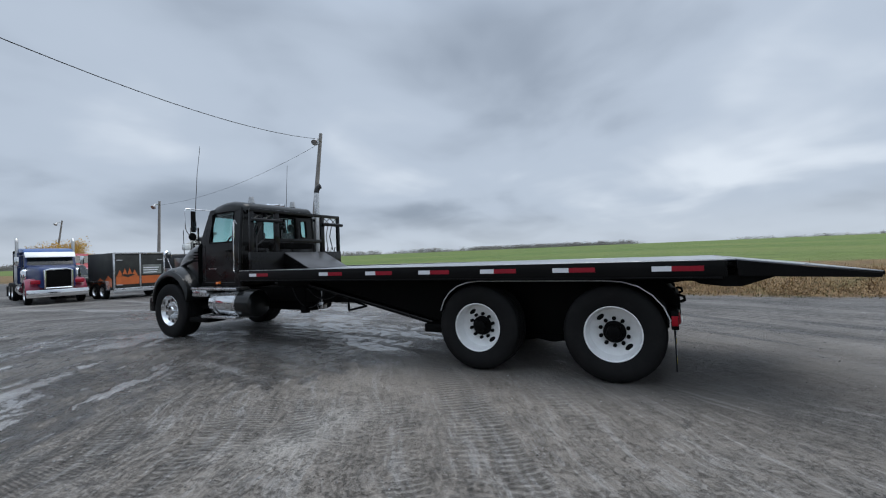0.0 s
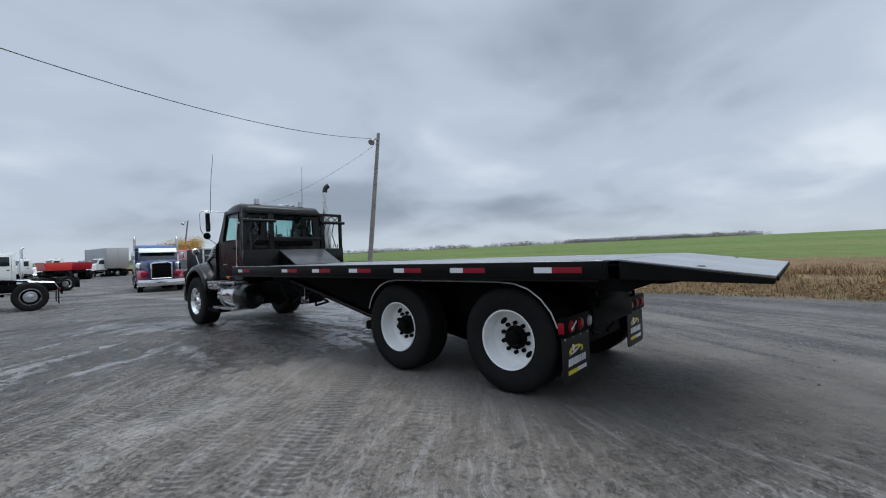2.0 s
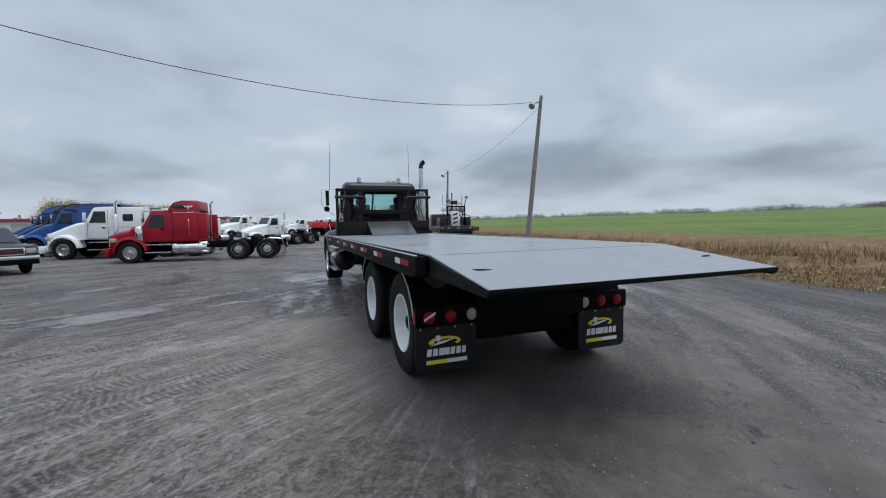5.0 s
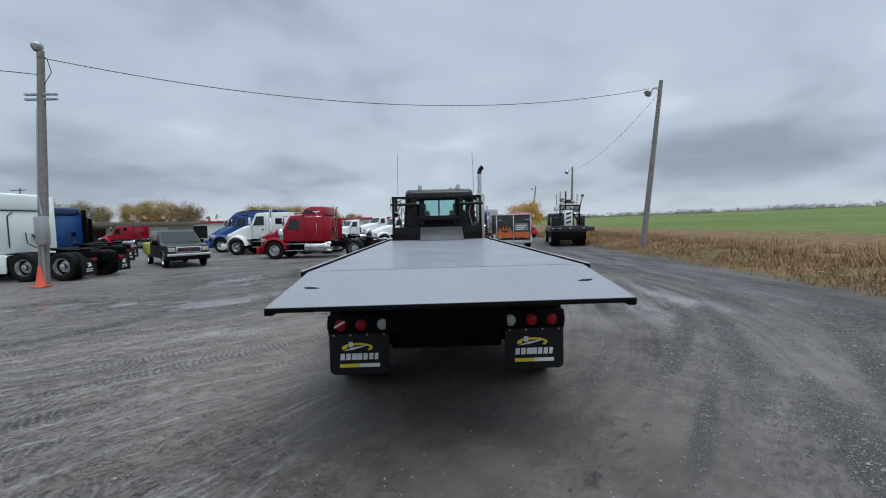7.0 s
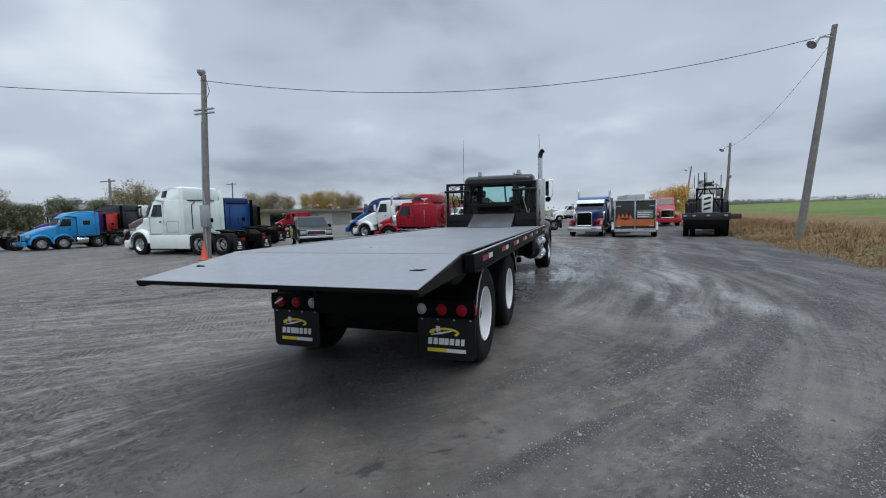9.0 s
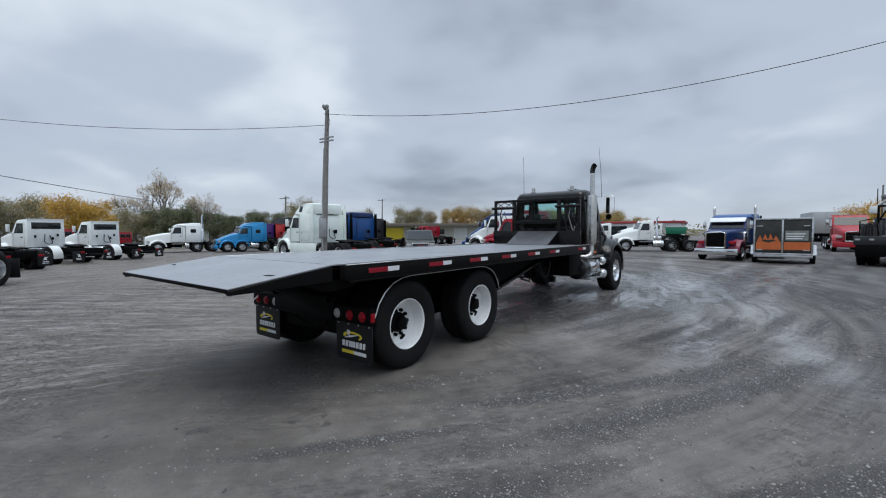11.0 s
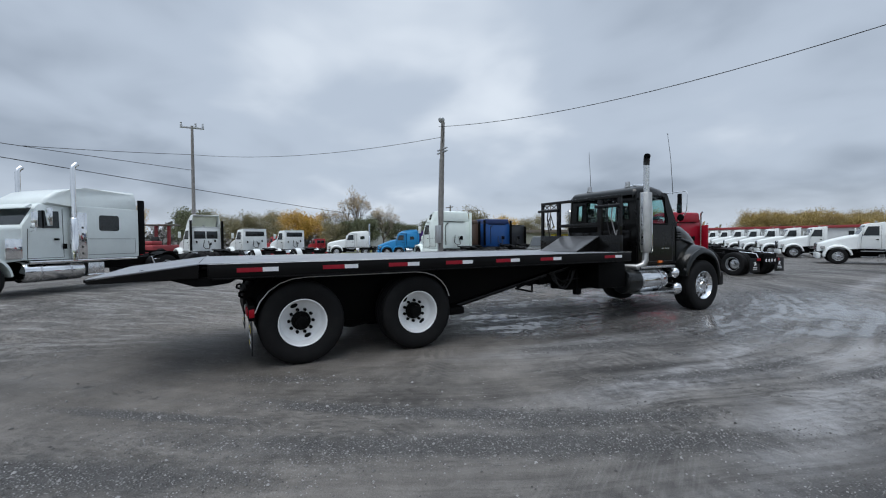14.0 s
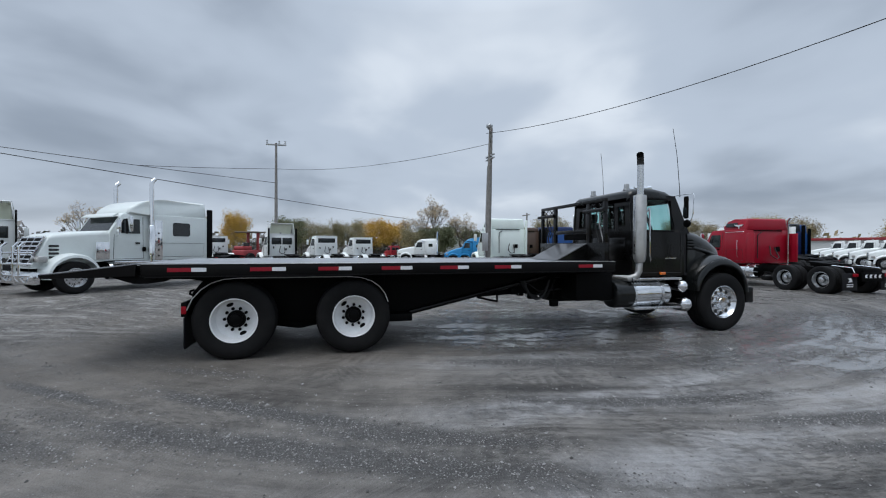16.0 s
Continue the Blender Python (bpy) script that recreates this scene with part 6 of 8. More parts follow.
            for s in (-1, 1):
                prism(bm, [(c0 - 0.44, day), (c0 - 0.64, day + 0.40), (c1 + 0.2, day + 0.83), (c1 - 0.08, day + 0.85), (c1 - 0.08, day)], s * 0.93, s * 0.97, "x", 0.01, 1, fn=lambda c: Vector((c.x * (1 - 0.12 * max(0, c.z - day)), c.y, c.z)))
            fr = part("roof_fairing", bm, roofm, t)
            bm = nb()
            prism(bm, [(c0 - 0.75, day + 0.02), (c0 - 0.80, day + 0.02), (c1 + 0.2, day + 0.76), (c1 + 0.24, day + 0.78)], -0.84, 0.84, "x")
            part("fairing_lining", bm, CREAM, fr)
        if fairing:
            for s in (-1, 1):
                bm = nb()
                box(bm, s * 1.0, s * 1.05, c1 - 0.32, c1, 1.05, 2.6 + (0.5 if fairing else 0), 0.01)
                part("side_extender", bm, CHASSIS, t)
    # chassis
    end = -wb - 1.55
    for s in (-1, 1):
        bm = nb()
        box(bm, s * 0.36, s * 0.44, end, 0.85, 0.66, 0.94, 0.008)
        part("chassis_rail", bm, CHASSIS, t)
        bm = nb()
        y0, y1 = (c1 + 0.05, -wb + 1.35) if not skirt else (c1 - 0.6, -wb + 1.35)
        y1 = max(y1, y0 - 1.5)
        if cowl:
            y0, y1 = c0 - 0.02, c1 - 0.30
        lathe(bm, [(0.0, y1 - 0.01), (0.28, y1), (0.30, y1 + 0.03), (0.30, y0 - 0.03), (0.28, y0), (0.0, y0 + 0.01)], 24, "y", (s * 0.82, 0, 0.66))
        part("fuel_tank", bm, CHROME, t)
        for k in (0.25, 0.75):
            bm = nb()
            yy = y1 + (y0 - y1) * k
            lathe(bm, [(0.30, yy - 0.03), (0.307, yy - 0.03), (0.307, yy + 0.03), (0.30, yy + 0.03)], 20, "y", (s * 0.82, 0, 0.66))
            part("tank_strap", bm, ALU, t)
        if skirt:
            bm = nb()
            box(bm, s * 1.06, s * 1.13, c1 - 1.45, c0 - 0.18, 0.30, 0.98, 0.03)
            part("side_skirt", bm, low, t)
        else:
            for zz in ((0.90,) if cowl else (0.45, 0.82)):
                bm = nb()
                box(bm, s * 0.80, s * 1.13, c1 + 0.1, c0 - 0.12, zz, zz + 0.05, 0.01)
                part("step", bm, ALU, t)
        # mudflap
        bm = nb()
        box(bm, s * 0.52, s * 1.16, end + 0.10, end + 0.12, 0.18, 0.78, 0.005)
        fl = part("mudflap", bm, FLAP, t)
        bm = nb()
        prism(bm, [(s * 0.74, 0.48), (s * 0.80, 0.62), (s * 0.95, 0.60), (s * 0.86, 0.55), (s * 0.92, 0.46)], end + 0.092, end + 0.098, "y")
        part("white_mark", bm, WHITE_PRINT, fl)
        for zz in (0.30, 0.37):
            bm = nb()
            box(bm, s * 0.70, s * 0.98, end + 0.092, end + 0.098, zz, zz + 0.03)
            part("white_bar", bm, WHITE_PRINT, fl)
        bm = nb()
        box(bm, s * 0.55, s * 0.75, end + 0.04, end + 0.09, 0.66, 0.76, 0.01)
        part("tail_lamp", bm, RED_LENS, t)
    bm = nb()
    box(bm, -0.44, 0.44, end, end + 0.08, 0.62, 0.94, 0.01)
    box(bm, -0.42, 0.42, -wb + 0.5, -wb + 0.7, 0.70, 0.92)
    tube(bm, [(-1.0, -wb + 0.68, 0.5), (1.0, -wb + 0.68, 0.5)], 0.08, 8)
    tube(bm, [(-1.0, -wb - 0.68, 0.5), (1.0, -wb - 0.68, 0.5)], 0.08, 8)
    tube(bm, [(0, -2.2, 0.7), (0, -wb, 0.55)], 0.05, 8)
    tube(bm, [(-0.9, 0, 0.48), (0.9, 0, 0.48)], 0.06, 8)
    box(bm, -0.35, 0.35, -2.0, 0.6, 0.4, 1.0, 0.05)
    part("axles_and_engine", bm, CHASSIS, t)
    if tail_bar:
        bm = nb()
        box(bm, -0.50, 0.50, end - 0.03, end, 0.50, 0.80, 0.01)
        bar = part("tail_plate", bm, CHASSIS, t)
        for k in range(4):
            bm = nb()
            prism(bm, [(-0.36 + 0.2 * k, 0.62), (-0.26 + 0.2 * k, 0.62), (-0.30 + 0.2 * k, 0.68), (-0.24 + 0.2 * k, 0.74), (-0.34 + 0.2 * k, 0.74), (-0.38 + 0.2 * k, 0.68)], end - 0.036, end - 0.031, "y")
            part("white_mark", bm, WHITE_PRINT, bar)
        for s in (-1, 1):
            bm = nb()
            tube(bm, [(s * 0.56, end + 0.9, 1.02), (s * 0.60, end + 0.2, 0.96), (s * 0.62, end + 0.12, 0.80)], 0.02, 6)
            part("bright_rail", bm, CHROME, t)
            for k in range(3):
                bm = nb()
                box(bm, s * 0.95, s * 1.12, back - 0.42, back - 0.12, 0.42 + 0.2 * k, 0.45 + 0.2 * k, 0.005)
                part("side_step", bm, ALU, t)
            bm = nb()
            tube(bm, [(s * 1.15, back + 0.38, 1.25), (s * 1.19, back + 0.38, 1.32), (s * 1.19, back + 0.38, 1.92), (s * 1.15, back + 0.40, 2.0)], 0.014, 6)
            part("grab_rail", bm, CHROME, t)
            bm = nb()
            prism(bm, [(back + 0.55, 2.62), (back + 0.62, 2.70), (back + 0.40, 2.68), (back + 0.18, 2.70), (back + 0.25, 2.62), (back + 0.36, 2.62), (back + 0.40, 2.50), (back + 0.44, 2.62)], s * 1.06, s * 1.10, "x")
            part("pale_mark", bm, WHITE_PRINT, t, "pale painted mark on the sleeper")
            bm = nb()
            box(bm, s * 1.135, s * 1.146, back + 0.08, c1 - 0.06, 2.36, 2.38, 0.003, 1)
            part("bright_trim", bm, CHROME, t)
    # fifth wheel
    bm = nb()
    prism(bm, [(-0.46, -wb - 0.30), (-0.46, -wb + 0.35), (0.46, -wb + 0.35), (0.46, -wb - 0.30), (0.30, -wb - 0.62), (0.10, -wb - 0.55), (0.06, -wb - 0.1), (-0.06, -wb - 0.1), (-0.10, -wb - 0.55), (-0.30, -wb - 0.62)], 1.06, 1.12, "z", fn=lambda c: Vector((c.x, c.y, c.z + 0.10 * (c.y + wb))))
    box(bm, -0.40, 0.40, -wb - 0.12, -wb + 0.12, 0.93, 1.07)
    part("fifth_wheel", bm, CHASSIS, t)
    for k in range(stacks):
        s = 0.84 if rear_stack else (-1, 1)[k]
        bm = nb()
        yy = (back if rear_stack or 0 < sleeper < 1.4 else c1 + (0.14 if cowl else -0.08)) - 0.12
        tube(bm, [(s * 1.13, yy, 0.95), (s * 1.13, yy, stack_top - 0.12), (s * 1.13, yy - 0.03, stack_top - 0.03), (s * 1.13, yy - 0.12, stack_top + 0.05)], 0.045 if rear_stack else 0.07, 14)
        st = part("exhaust_pipe", bm, stack_mat or CHROME, t, "tall exhaust stack")
        if rear_stack:
            continue
        bm = nb()
        lathe(bm, [(0.08, 1.15), (0.11, 1.18), (0.11, 2.2), (0.08, 2.24)], 16, "z", (s * 1.13, yy, 0))
        part("heat_shield", bm, stack_mat or CHROME, st)
    if guard:
        bm = nb()
        for xx in (-0.75, -0.38, 0.38, 0.75):
            tube(bm, [(xx, 1.10, 0.40), (xx, 1.20, 0.55), (xx, 1.20, 1.45), (xx, 1.08, 1.58)], 0.032, 8)
        for zz in (0.62, 0.95, 1.28):
            tube(bm, [(-1.05, 1.02, zz), (-0.85, 1.19, zz), (0.85, 1.19, zz), (1.05, 1.02, zz)], 0.03, 8)
        part("grille_guard", bm, CHROME, t, "chrome tube grille guard")
    for s in (-1, 1):
        road_wheel(t, s * 1.0, 0.0, s, spin=17)
        if twin:
            road_wheel(t, s * 1.0, -1.35, s, spin=41)
        for k in range(axles):
            road_wheel(t, s * 0.98, -wb + 0.68 - 1.36 * k, s, deep=True, dual=True, spin=29 * k)
    if cowl:
        for s in (-1, 1):
            bm = nb()
            box(bm, s * 0.99, s * 1.035, c0 - 0.02, c0 + 0.38, 1.04, 1.62, 0.03)
            part("cowl_panel", bm, CHROME, t, "bright chrome cowl panel")
            bm = nb()
            box(bm, s * 1.06, s * 1.15, c1 - 0.36, c1 - 0.06, 0.98, 2.42, 0.03, 2)
            part("stack_panel", bm, CHROME, t, "pierced bright stack panel")
            for k in range(5):
                bm = nb()
                box(bm, s * 1.149, s * 1.154, c1 - 0.24, c1 - 0.18, 1.12 + 0.2 * k, 1.18 + 0.2 * k, 0.01)
                part("panel_hole", bm, SOOT, t)
            bm = nb()
            box(bm, s * 1.02, s * 1.16, back + 0.1, c0 - 0.1, 0.90, 0.975, 0.01)
            part("side_sill", bm, CHROME, t)
            for yy in (-wb + 0.68,):
                bm = nb()
                prism(bm, arc(yy, 0.50, 0.62, 60, 185, 10) + arc(yy, 0.50, 0.60, 185, 60, 10), s * 0.62, s * 1.16, "x")
                part("rear_fender", bm, CHASSIS, t, "black half fender")
            bm = nb()
            for dy in (0.0, 0.42):
                tube(bm, [(s * 1.05, back - 0.55 - dy, 0.95), (s * 1.12, back - 0.72 - dy * 0.9, 0.45)], 0.02, 6)
            for zz in (0.52, 0.70, 0.86):
                tube(bm, [(s * 1.09, back - 0.62, zz), (s * 1.09, back - 1.02, zz)], 0.014, 6)
            part("ladder", bm, CHROME, t, "bright side ladder")
            bm = nb()
            box(bm, s * 0.62, s * 1.08, c1 - 0.92, c1 - 0.40, 0.42, 0.86, 0.03, 2)
            part("battery_box", bm, ALU, t)
            bm = nb()
            box(bm, s * 0.70, s * 1.12, c1 - 0.95, c1 - 0.36, 0.42, 0.50, 0.02)
            part("box_step", bm, CHROME, t)
            bm = nb()
            prism(bm, [(c0 - 0.52, belt - 0.01), (c0 - 0.52, day - 0.19), (c0 - 0.56, day - 0.19), (c0 - 0.56, belt - 0.01)], s * 1.0, s * 1.034, "x", fn=lean)
            part("window_divider", bm, CHASSIS, cab)
            bm = nb()
            box(bm, s * 1.03, s * 1.05, c1 + 0.16, c1 + 0.28, 1.30, 1.46, 0.01)
            part("grab_handle", bm, CHASSIS, cab)
            bm = nb()
            box(bm, s * 1.17, s * 1.38, c0 - 0.56, c0 - 0.46, 1.98, 2.50, 0.04, 2)
            part("side_mirror", bm, CHROME, cab, "tall chrome side mirror")
    if cleaner:
        for s in (-1, 1):
            bm = nb()
            lathe(bm, [(0.0, 1.06), (0.14, 1.08), (0.17, 1.14), (0.17, 1.62), (0.13, 1.70), (0.05, 1.74), (0.0, 1.74)], 20, "z", (s * 1.0, c0 + 0.10, 0))
            part("air_cleaner", bm, CHROME, t, "polished round air cleaner")
    for k in range(5 if marks else 0):
        bm = nb()
        box(bm, -0.52 + 0.26 * k - 0.05, -0.52 + 0.26 * k + 0.05, c0 - 0.58, c0 - 0.46, day + 0.0, day + 0.055, 0.015)
        part("roof_lamp", bm, AMBER, t)
    return t


ROW = (-0.985, 0.17)
tractor("dark red sleeper tractor with a tall rounded sleeper", RED_PAINT, (-8.5, 18.86), (-0.995, 0.08), nose=0.45, tail_bar=True, cleaner=True, sleeper=1.12, top=2.95, wb=5.3, scale=0.93, slope=0.30, day=2.46, stacks=1, stack_top=2.95, rear_stack=True, rear_box=RED_PAINT, tall_ext=2.3, stepped=True, roof_win=(-0.62, 0.02, 2.60, 2.78), sleep_win=None, marks=False)
tractor("white sleeper tractor parked beside blue tractors", WHITE_PAINT, (-12.45, 23.4), ROW, sleeper=1.5, top=2.72, wb=5.3, slope=0.5, rear_box=WHITE_PAINT, stacks=1, stack_top=2.9, marks=False)
tractor("blue sleeper tractor with a raked dark blue roof", BLUE_PAINT, (-15.0, 26.6), ROW, sleeper=1.9, top=2.95, roof_mat=NAVY_PAINT, slope=0.62, skirt=True, marks=False)
tractor("dark blue sleeper tractor with a raked roof", NAVY_PAINT, (-16.9, 30.1), ROW, sleeper=1.9, top=3.1, roof_mat=DARK_PAINT, slope=0.62, skirt=True, marks=False)
tractor("blue sleeper tractor at the end of a row", BLUE_PAINT, (-18.9, 33.6), ROW, sleeper=1.9, top=3.2, slope=0.6, skirt=True, marks=False)
tractor("pale green-white high roof sleeper tractor beside a pole", MINT_PAINT, (-18.5, 11.55), (-1, 0.02), nose=0.42, sleeper=1.05, top=3.22, wb=4.55, slope=0.45, skirt=True, roof_win=(-0.10, 0.28, 2.74, 3.06), sleep_win=None, rear_box=MINT_PAINT, tall_ext=3.15, marks=False)
tractor("brown sleeper tractor seen from behind", BROWN_PAINT, (-22.4, 13.95), (-1, 0.02), sleeper=1.8, top=2.85, wb=5.2, marks=False)
tractor("navy sleeper tractor with a flat back", BLUE_PAINT, (-22.5, 16.7), (-1, 0.02), sleeper=1.8, top=2.95, wb=5.2, roof_mat=NAVY_PAINT, marks=False)
tractor("charcoal sleeper tractor seen from behind", DARK_PAINT, (-24.3, 19.6), (-1, 0.02), sleeper=1.6, top=2.6, wb=5.2, marks=False)
tractor("white long-nose sleeper tractor with chrome stacks and grille guard", SLEEPER_WHITE, (-9.46, -7.38), (0.755, -0.655), sleeper=2.1, top=3.2, wb=6.2, slope=0.30, stacks=2, stack_top=3.84, guard=True, chrome_front=True, scale=1.03, visor=SLEEPER_WHITE, sleep_win=(0.33, 1.86, 2.36), tall_ext=2.95, marks=False, cowl=True)
tractor("white day cab tractor with a tall roof fairing", WHITE_PAINT, (-25.55, -2.55), (-0.92, -0.39), scale=0.9, sleeper=0, wb=4.6, fairing=True, marks=False)
tractor("white day cab tractor with a tall roof fairing", WHITE_PAINT, (-17.2, -13.9), (-0.90, -0.43), sleeper=0, wb=4.6, fairing=True, marks=False)
tractor("white day cab tractor with a wide rear window", WHITE_PAINT, (-28.15, 0.45), (-0.92, -0.39), scale=0.88, sleeper=0, wb=4.6, axles=1, wide_back=True, marks=False)
tractor("white day cab tractor with a wide rear window", WHITE_PAINT, (-29.45, 3.35), (-0.92, -0.39), scale=0.86, sleeper=0, wb=4.6, axles=1, roof_mat=CREAM, wide_back=True, marks=False)
tractor("white day cab tractor with a wide rear window", WHITE_PAINT, (-33.7, -8.5), (-0.92, -0.39), scale=0.9, sleeper=0, wb=4.6, axles=1, stacks=1, stack_top=3.1, wide_back=True, marks=False)
tractor("red day cab tractor beyond white tractors", MID_RED, (-42.0, 3.9), (-0.92, -0.39), sleeper=0, wb=4.4, axles=1, marks=False, scale=0.72)
tractor("red day cab tractor beyond white tractors", MID_RED, (-43.0, 8.4), (-0.92, -0.39), sleeper=0, wb=4.4, axles=1, marks=False, scale=0.62)
tractor("white sleeper tractor parked side on", WHITE_PAINT, (-33.48, 8.74), (-0.26, -0.966), sleeper=1.3, top=2.85, wb=3.9, slope=0.3, stacks=1, stack_top=3.6, scale=0.82, rear_stack=False, marks=False, rear_box=WHITE_PAINT)
tractor("sky blue sleeper tractor with two steer axles", SKY_PAINT, (-30.3, 12.55), (-0.28, -0.96), sleeper=1.25, top=3.05, wb=4.3, slope=0.55, twin=True, scale=0.79, marks=False, rear_box=SKY_PAINT)
tractor("purple sleeper tractor parked in a row", PURPLE_PAINT, (-37.5, 17.3), (-0.97, -0.23), sleeper=1.6, top=2.62, wb=4.6, scale=0.92, marks=False)
tractor("bright red sleeper tractor parked in a row", BRIGHT_RED, (-39.3, 19.6), (-0.97, -0.23), sleeper=1.6, top=2.62, wb=4.9, scale=0.92, marks=False)
tractor("black sleeper tractor parked in a row", DARK_PAINT, (-40.6, 22.2), (-0.97, -0.23), sleeper=1.6, top=3.15, wb=5.2, marks=False)
tractor("white sleeper tractor parked in a row", WHITE_PAINT, (-41.9, 24.8), (-0.97, -0.23), sleeper=1.6, top=3.15, wb=5.2, marks=False)
tractor("dark red tractor in front of the beige building", RED_PAINT, (-31.6, 37.6), ROW, sleeper=0.9, top=2.5, wb=5.0, slope=0.35, scale=0.9, day=2.4, marks=False, rear_box=RED_PAINT)
tractor("white conventional tractor parked side on", WHITE_PAINT, (-4.5, 30.6), (-0.90, -0.43), sleeper=0, wb=4.4, slope=0.45, marks=True, scale=0.86, stacks=1, stack_top=2.95)
tractor("white day cab tractor in a row", WHITE_PAINT, (-8.0, 46.0), (-0.80, -0.60), sleeper=0, wb=4.4, slope=0.35, axles=1, group="row of white tractors", marks=False)
for k in range(7):
    tractor("white day cab tractor in a row", WHITE_PAINT, (-9.4 - 2.35 * k, 37.0 + 1.95 * k), (-0.84, -0.54), sleeper=0, wb=4.4, slope=0.35, axles=1, scale=0.84, group="row of white tractors", marks=False)
tractor("navy and blue long-nose tractor with chrome grille and white fenders", NAVY_PAINT, (2.4, 23.4), (-0.20, -0.98), sleeper=1.5, top=2.85, wb=5.6, slope=0.12, stacks=2, stack_top=3.3, chrome_front=True, visor=WHITE_PAINT, low_mat=MAROON, roof_mat=BLUE_PAINT, lamp_mat=RED_PAINT, marks=False, cleaner=True, scale=0.87, stack_mat=STACK_STEEL)
tractor("red tractor parked beyond the trailer", MID_RED, (9.0, 37.4), (0.02, -1), sleeper=0, wb=4.4, slope=0.35, marks=False, scale=0.98)


# ---- utility poles and wires ----
def pole(label, base, topz, lean_to, r=0.14):
    x, y = base
    z0 = ground_z(x, y) - 0.3
    t = thing("utility_pole", label, "pole", pose(x, y, 0))
    dx, dy = lean_to[0] - x, lean_to[1] - y
    bm = nb()
    tube(bm, [(0, 0, z0), (dx * 0.5, dy * 0.5, (z0 + topz) / 2), (dx, dy, topz)], [r * 1.15, r, r * 0.72], 14)
    part("shaft", bm, WOOD_POLE, t)
    return t, Vector((dx, dy, topz))


def flood_lamp(parent, p, out):
    """A round yard lamp on a short arm."""
    d = Vector(out)
    bm = nb()
    tube(bm, [p, p + d * 0.45 + Vector((0, 0, 0.02)), p + d * 0.75 - Vector((0, 0, 0.05))], 0.03, 8)
    arm = part("lamp_arm", bm, GALV, parent)
    bm = nb()
    q = p + d * 0.78 - Vector((0, 0, 0.10))
    n = (d + Vector((0, 0, -0.9))).normalized()
    tube(bm, [q - n * 0.12, q - n * 0.05, q + n * 0.10, q + n * 0.26], [0.06, 0.09, 0.11, 0.18], 14)
    part("lamp_head", bm, GALV, arm, "grey yard flood lamp")


pe, pe_top = pole("leaning grey wooden pole with a flood lamp on the verge", (10.55, 16.45), 8.35, (11.18, 15.9), 0.125)
flood_lamp(pe, pe_top - Vector((0, 0, 0.45)), (-0.85, -0.35, 0))
pf, pf_top = pole("thin grey pole with a lamp on the verge", (13.1, 35.4), 6.65, (13.25, 35.3), 0.11)
flood_lamp(pf, pf_top - Vector((0, 0, 0.30)), (-0.7, -0.4, 0))
pg, pg_top = pole("thin leaning pole far down the verge", (14.5, 58.0), 6.8, (15.2, 57.6), 0.1)
flood_lamp(pg, pg_top - Vector((0, 0, 0.2)), (-0.7, -0.3, 0))
pw, pw_top = pole("grey wooden utility pole with an electric box", (-12.85, 9.12), 7.45, (-12.3, 9.08), 0.13)
bm = nb()
for zz in (6.10, 5.95):
    box(bm, pw_top.x * 0.8 - 0.5, pw_top.x * 0.8 + 0.5, pw_top.y * 0.8 - 0.05, pw_top.y * 0.8 + 0.05, zz - 0.03, zz + 0.03, 0.008)
part("cross_arm", bm, GALV, pw)
bm = nb()
lathe(bm, [(0.0, 7.70), (0.10, 7.68), (0.16, 7.61), (0.16, 7.52), (0.09, 7.42)], 14, "z", (pw_top.x - 0.06, pw_top.y - 0.05, 0))
part("top_cap", bm, GALV, pw)
bm = nb()
tube(bm, [pw_top + Vector((0.1, -0.1, -0.15)), pw_top + Vector((0.35, -0.2, -0.35)), pw_top + Vector((0.45, -0.2, -0.75)), pw_top + Vector((0.1, -0.1, -1.1))], 0.012, 5)
part("drip_loop", bm, WIRE, pw)
bm = nb()
box(bm, 0.14, 0.46, -0.34, -0.12, 1.35, 2.25, 0.02)
part("electric_box", bm, GALV, pw, "grey metal electric box")
bm = nb()
tube(bm, [(0.24, -0.2, 0.0), (0.24, -0.2, 1.3)], 0.03, 8)
tube(bm, [(0.30, -0.2, 2.3), (0.2, -0.16, 3.0), (pw_top.x * 0.7, pw_top.y * 0.7 - 0.12, 5.6)], 0.025, 8)
part("conduit", bm, GALV, pw)
pv, pv_top = pole("tall utility pole with a cross arm behind day cabs", (-27.95, -2.6), 9.6, (-27.95, -2.6), 0.115)
bm = nb()
box(bm, -0.07, 0.07, -0.74, 0.74, 9.42, 9.53, 0.01)
for yy in (-0.66, 0.22, 0.66):
    lathe(bm, [(0.06, 9.53), (0.075, 9.63), (0.04, 9.70), (0.07, 9.78), (0.0, 9.83)], 8, "z", (0, yy, 0))
part("cross_arm", bm, GALV, pv)
for bx, by, tz in ((-47.7, 28.6, 6.4), (-61.0, 59.4, 8.4), (-60.0, 41.0, 7.0)):
    q, qt = pole("distant utility pole with a cross arm", (bx, by), tz, (bx + 0.3, by))
    bm = nb()
    box(bm, -1.1, 1.1, -0.06, 0.06, tz - 0.35, tz - 0.22, 0.01)
    part("cross_arm", bm, WOOD_POLE, q)


def wire(a, b, sag, r=0.012, n=24):
    a, b = Vector(a), Vector(b)
    bm = nb()
    tube(bm, [a.lerp(b, k / n) - Vector((0, 0, sag * 4 * (k / n) * (1 - k / n))) for k in range(n + 1)], r, 5)
    tagged(part("overhead_wire", bm, WIRE), "thin black overhead wire between poles", "wire")


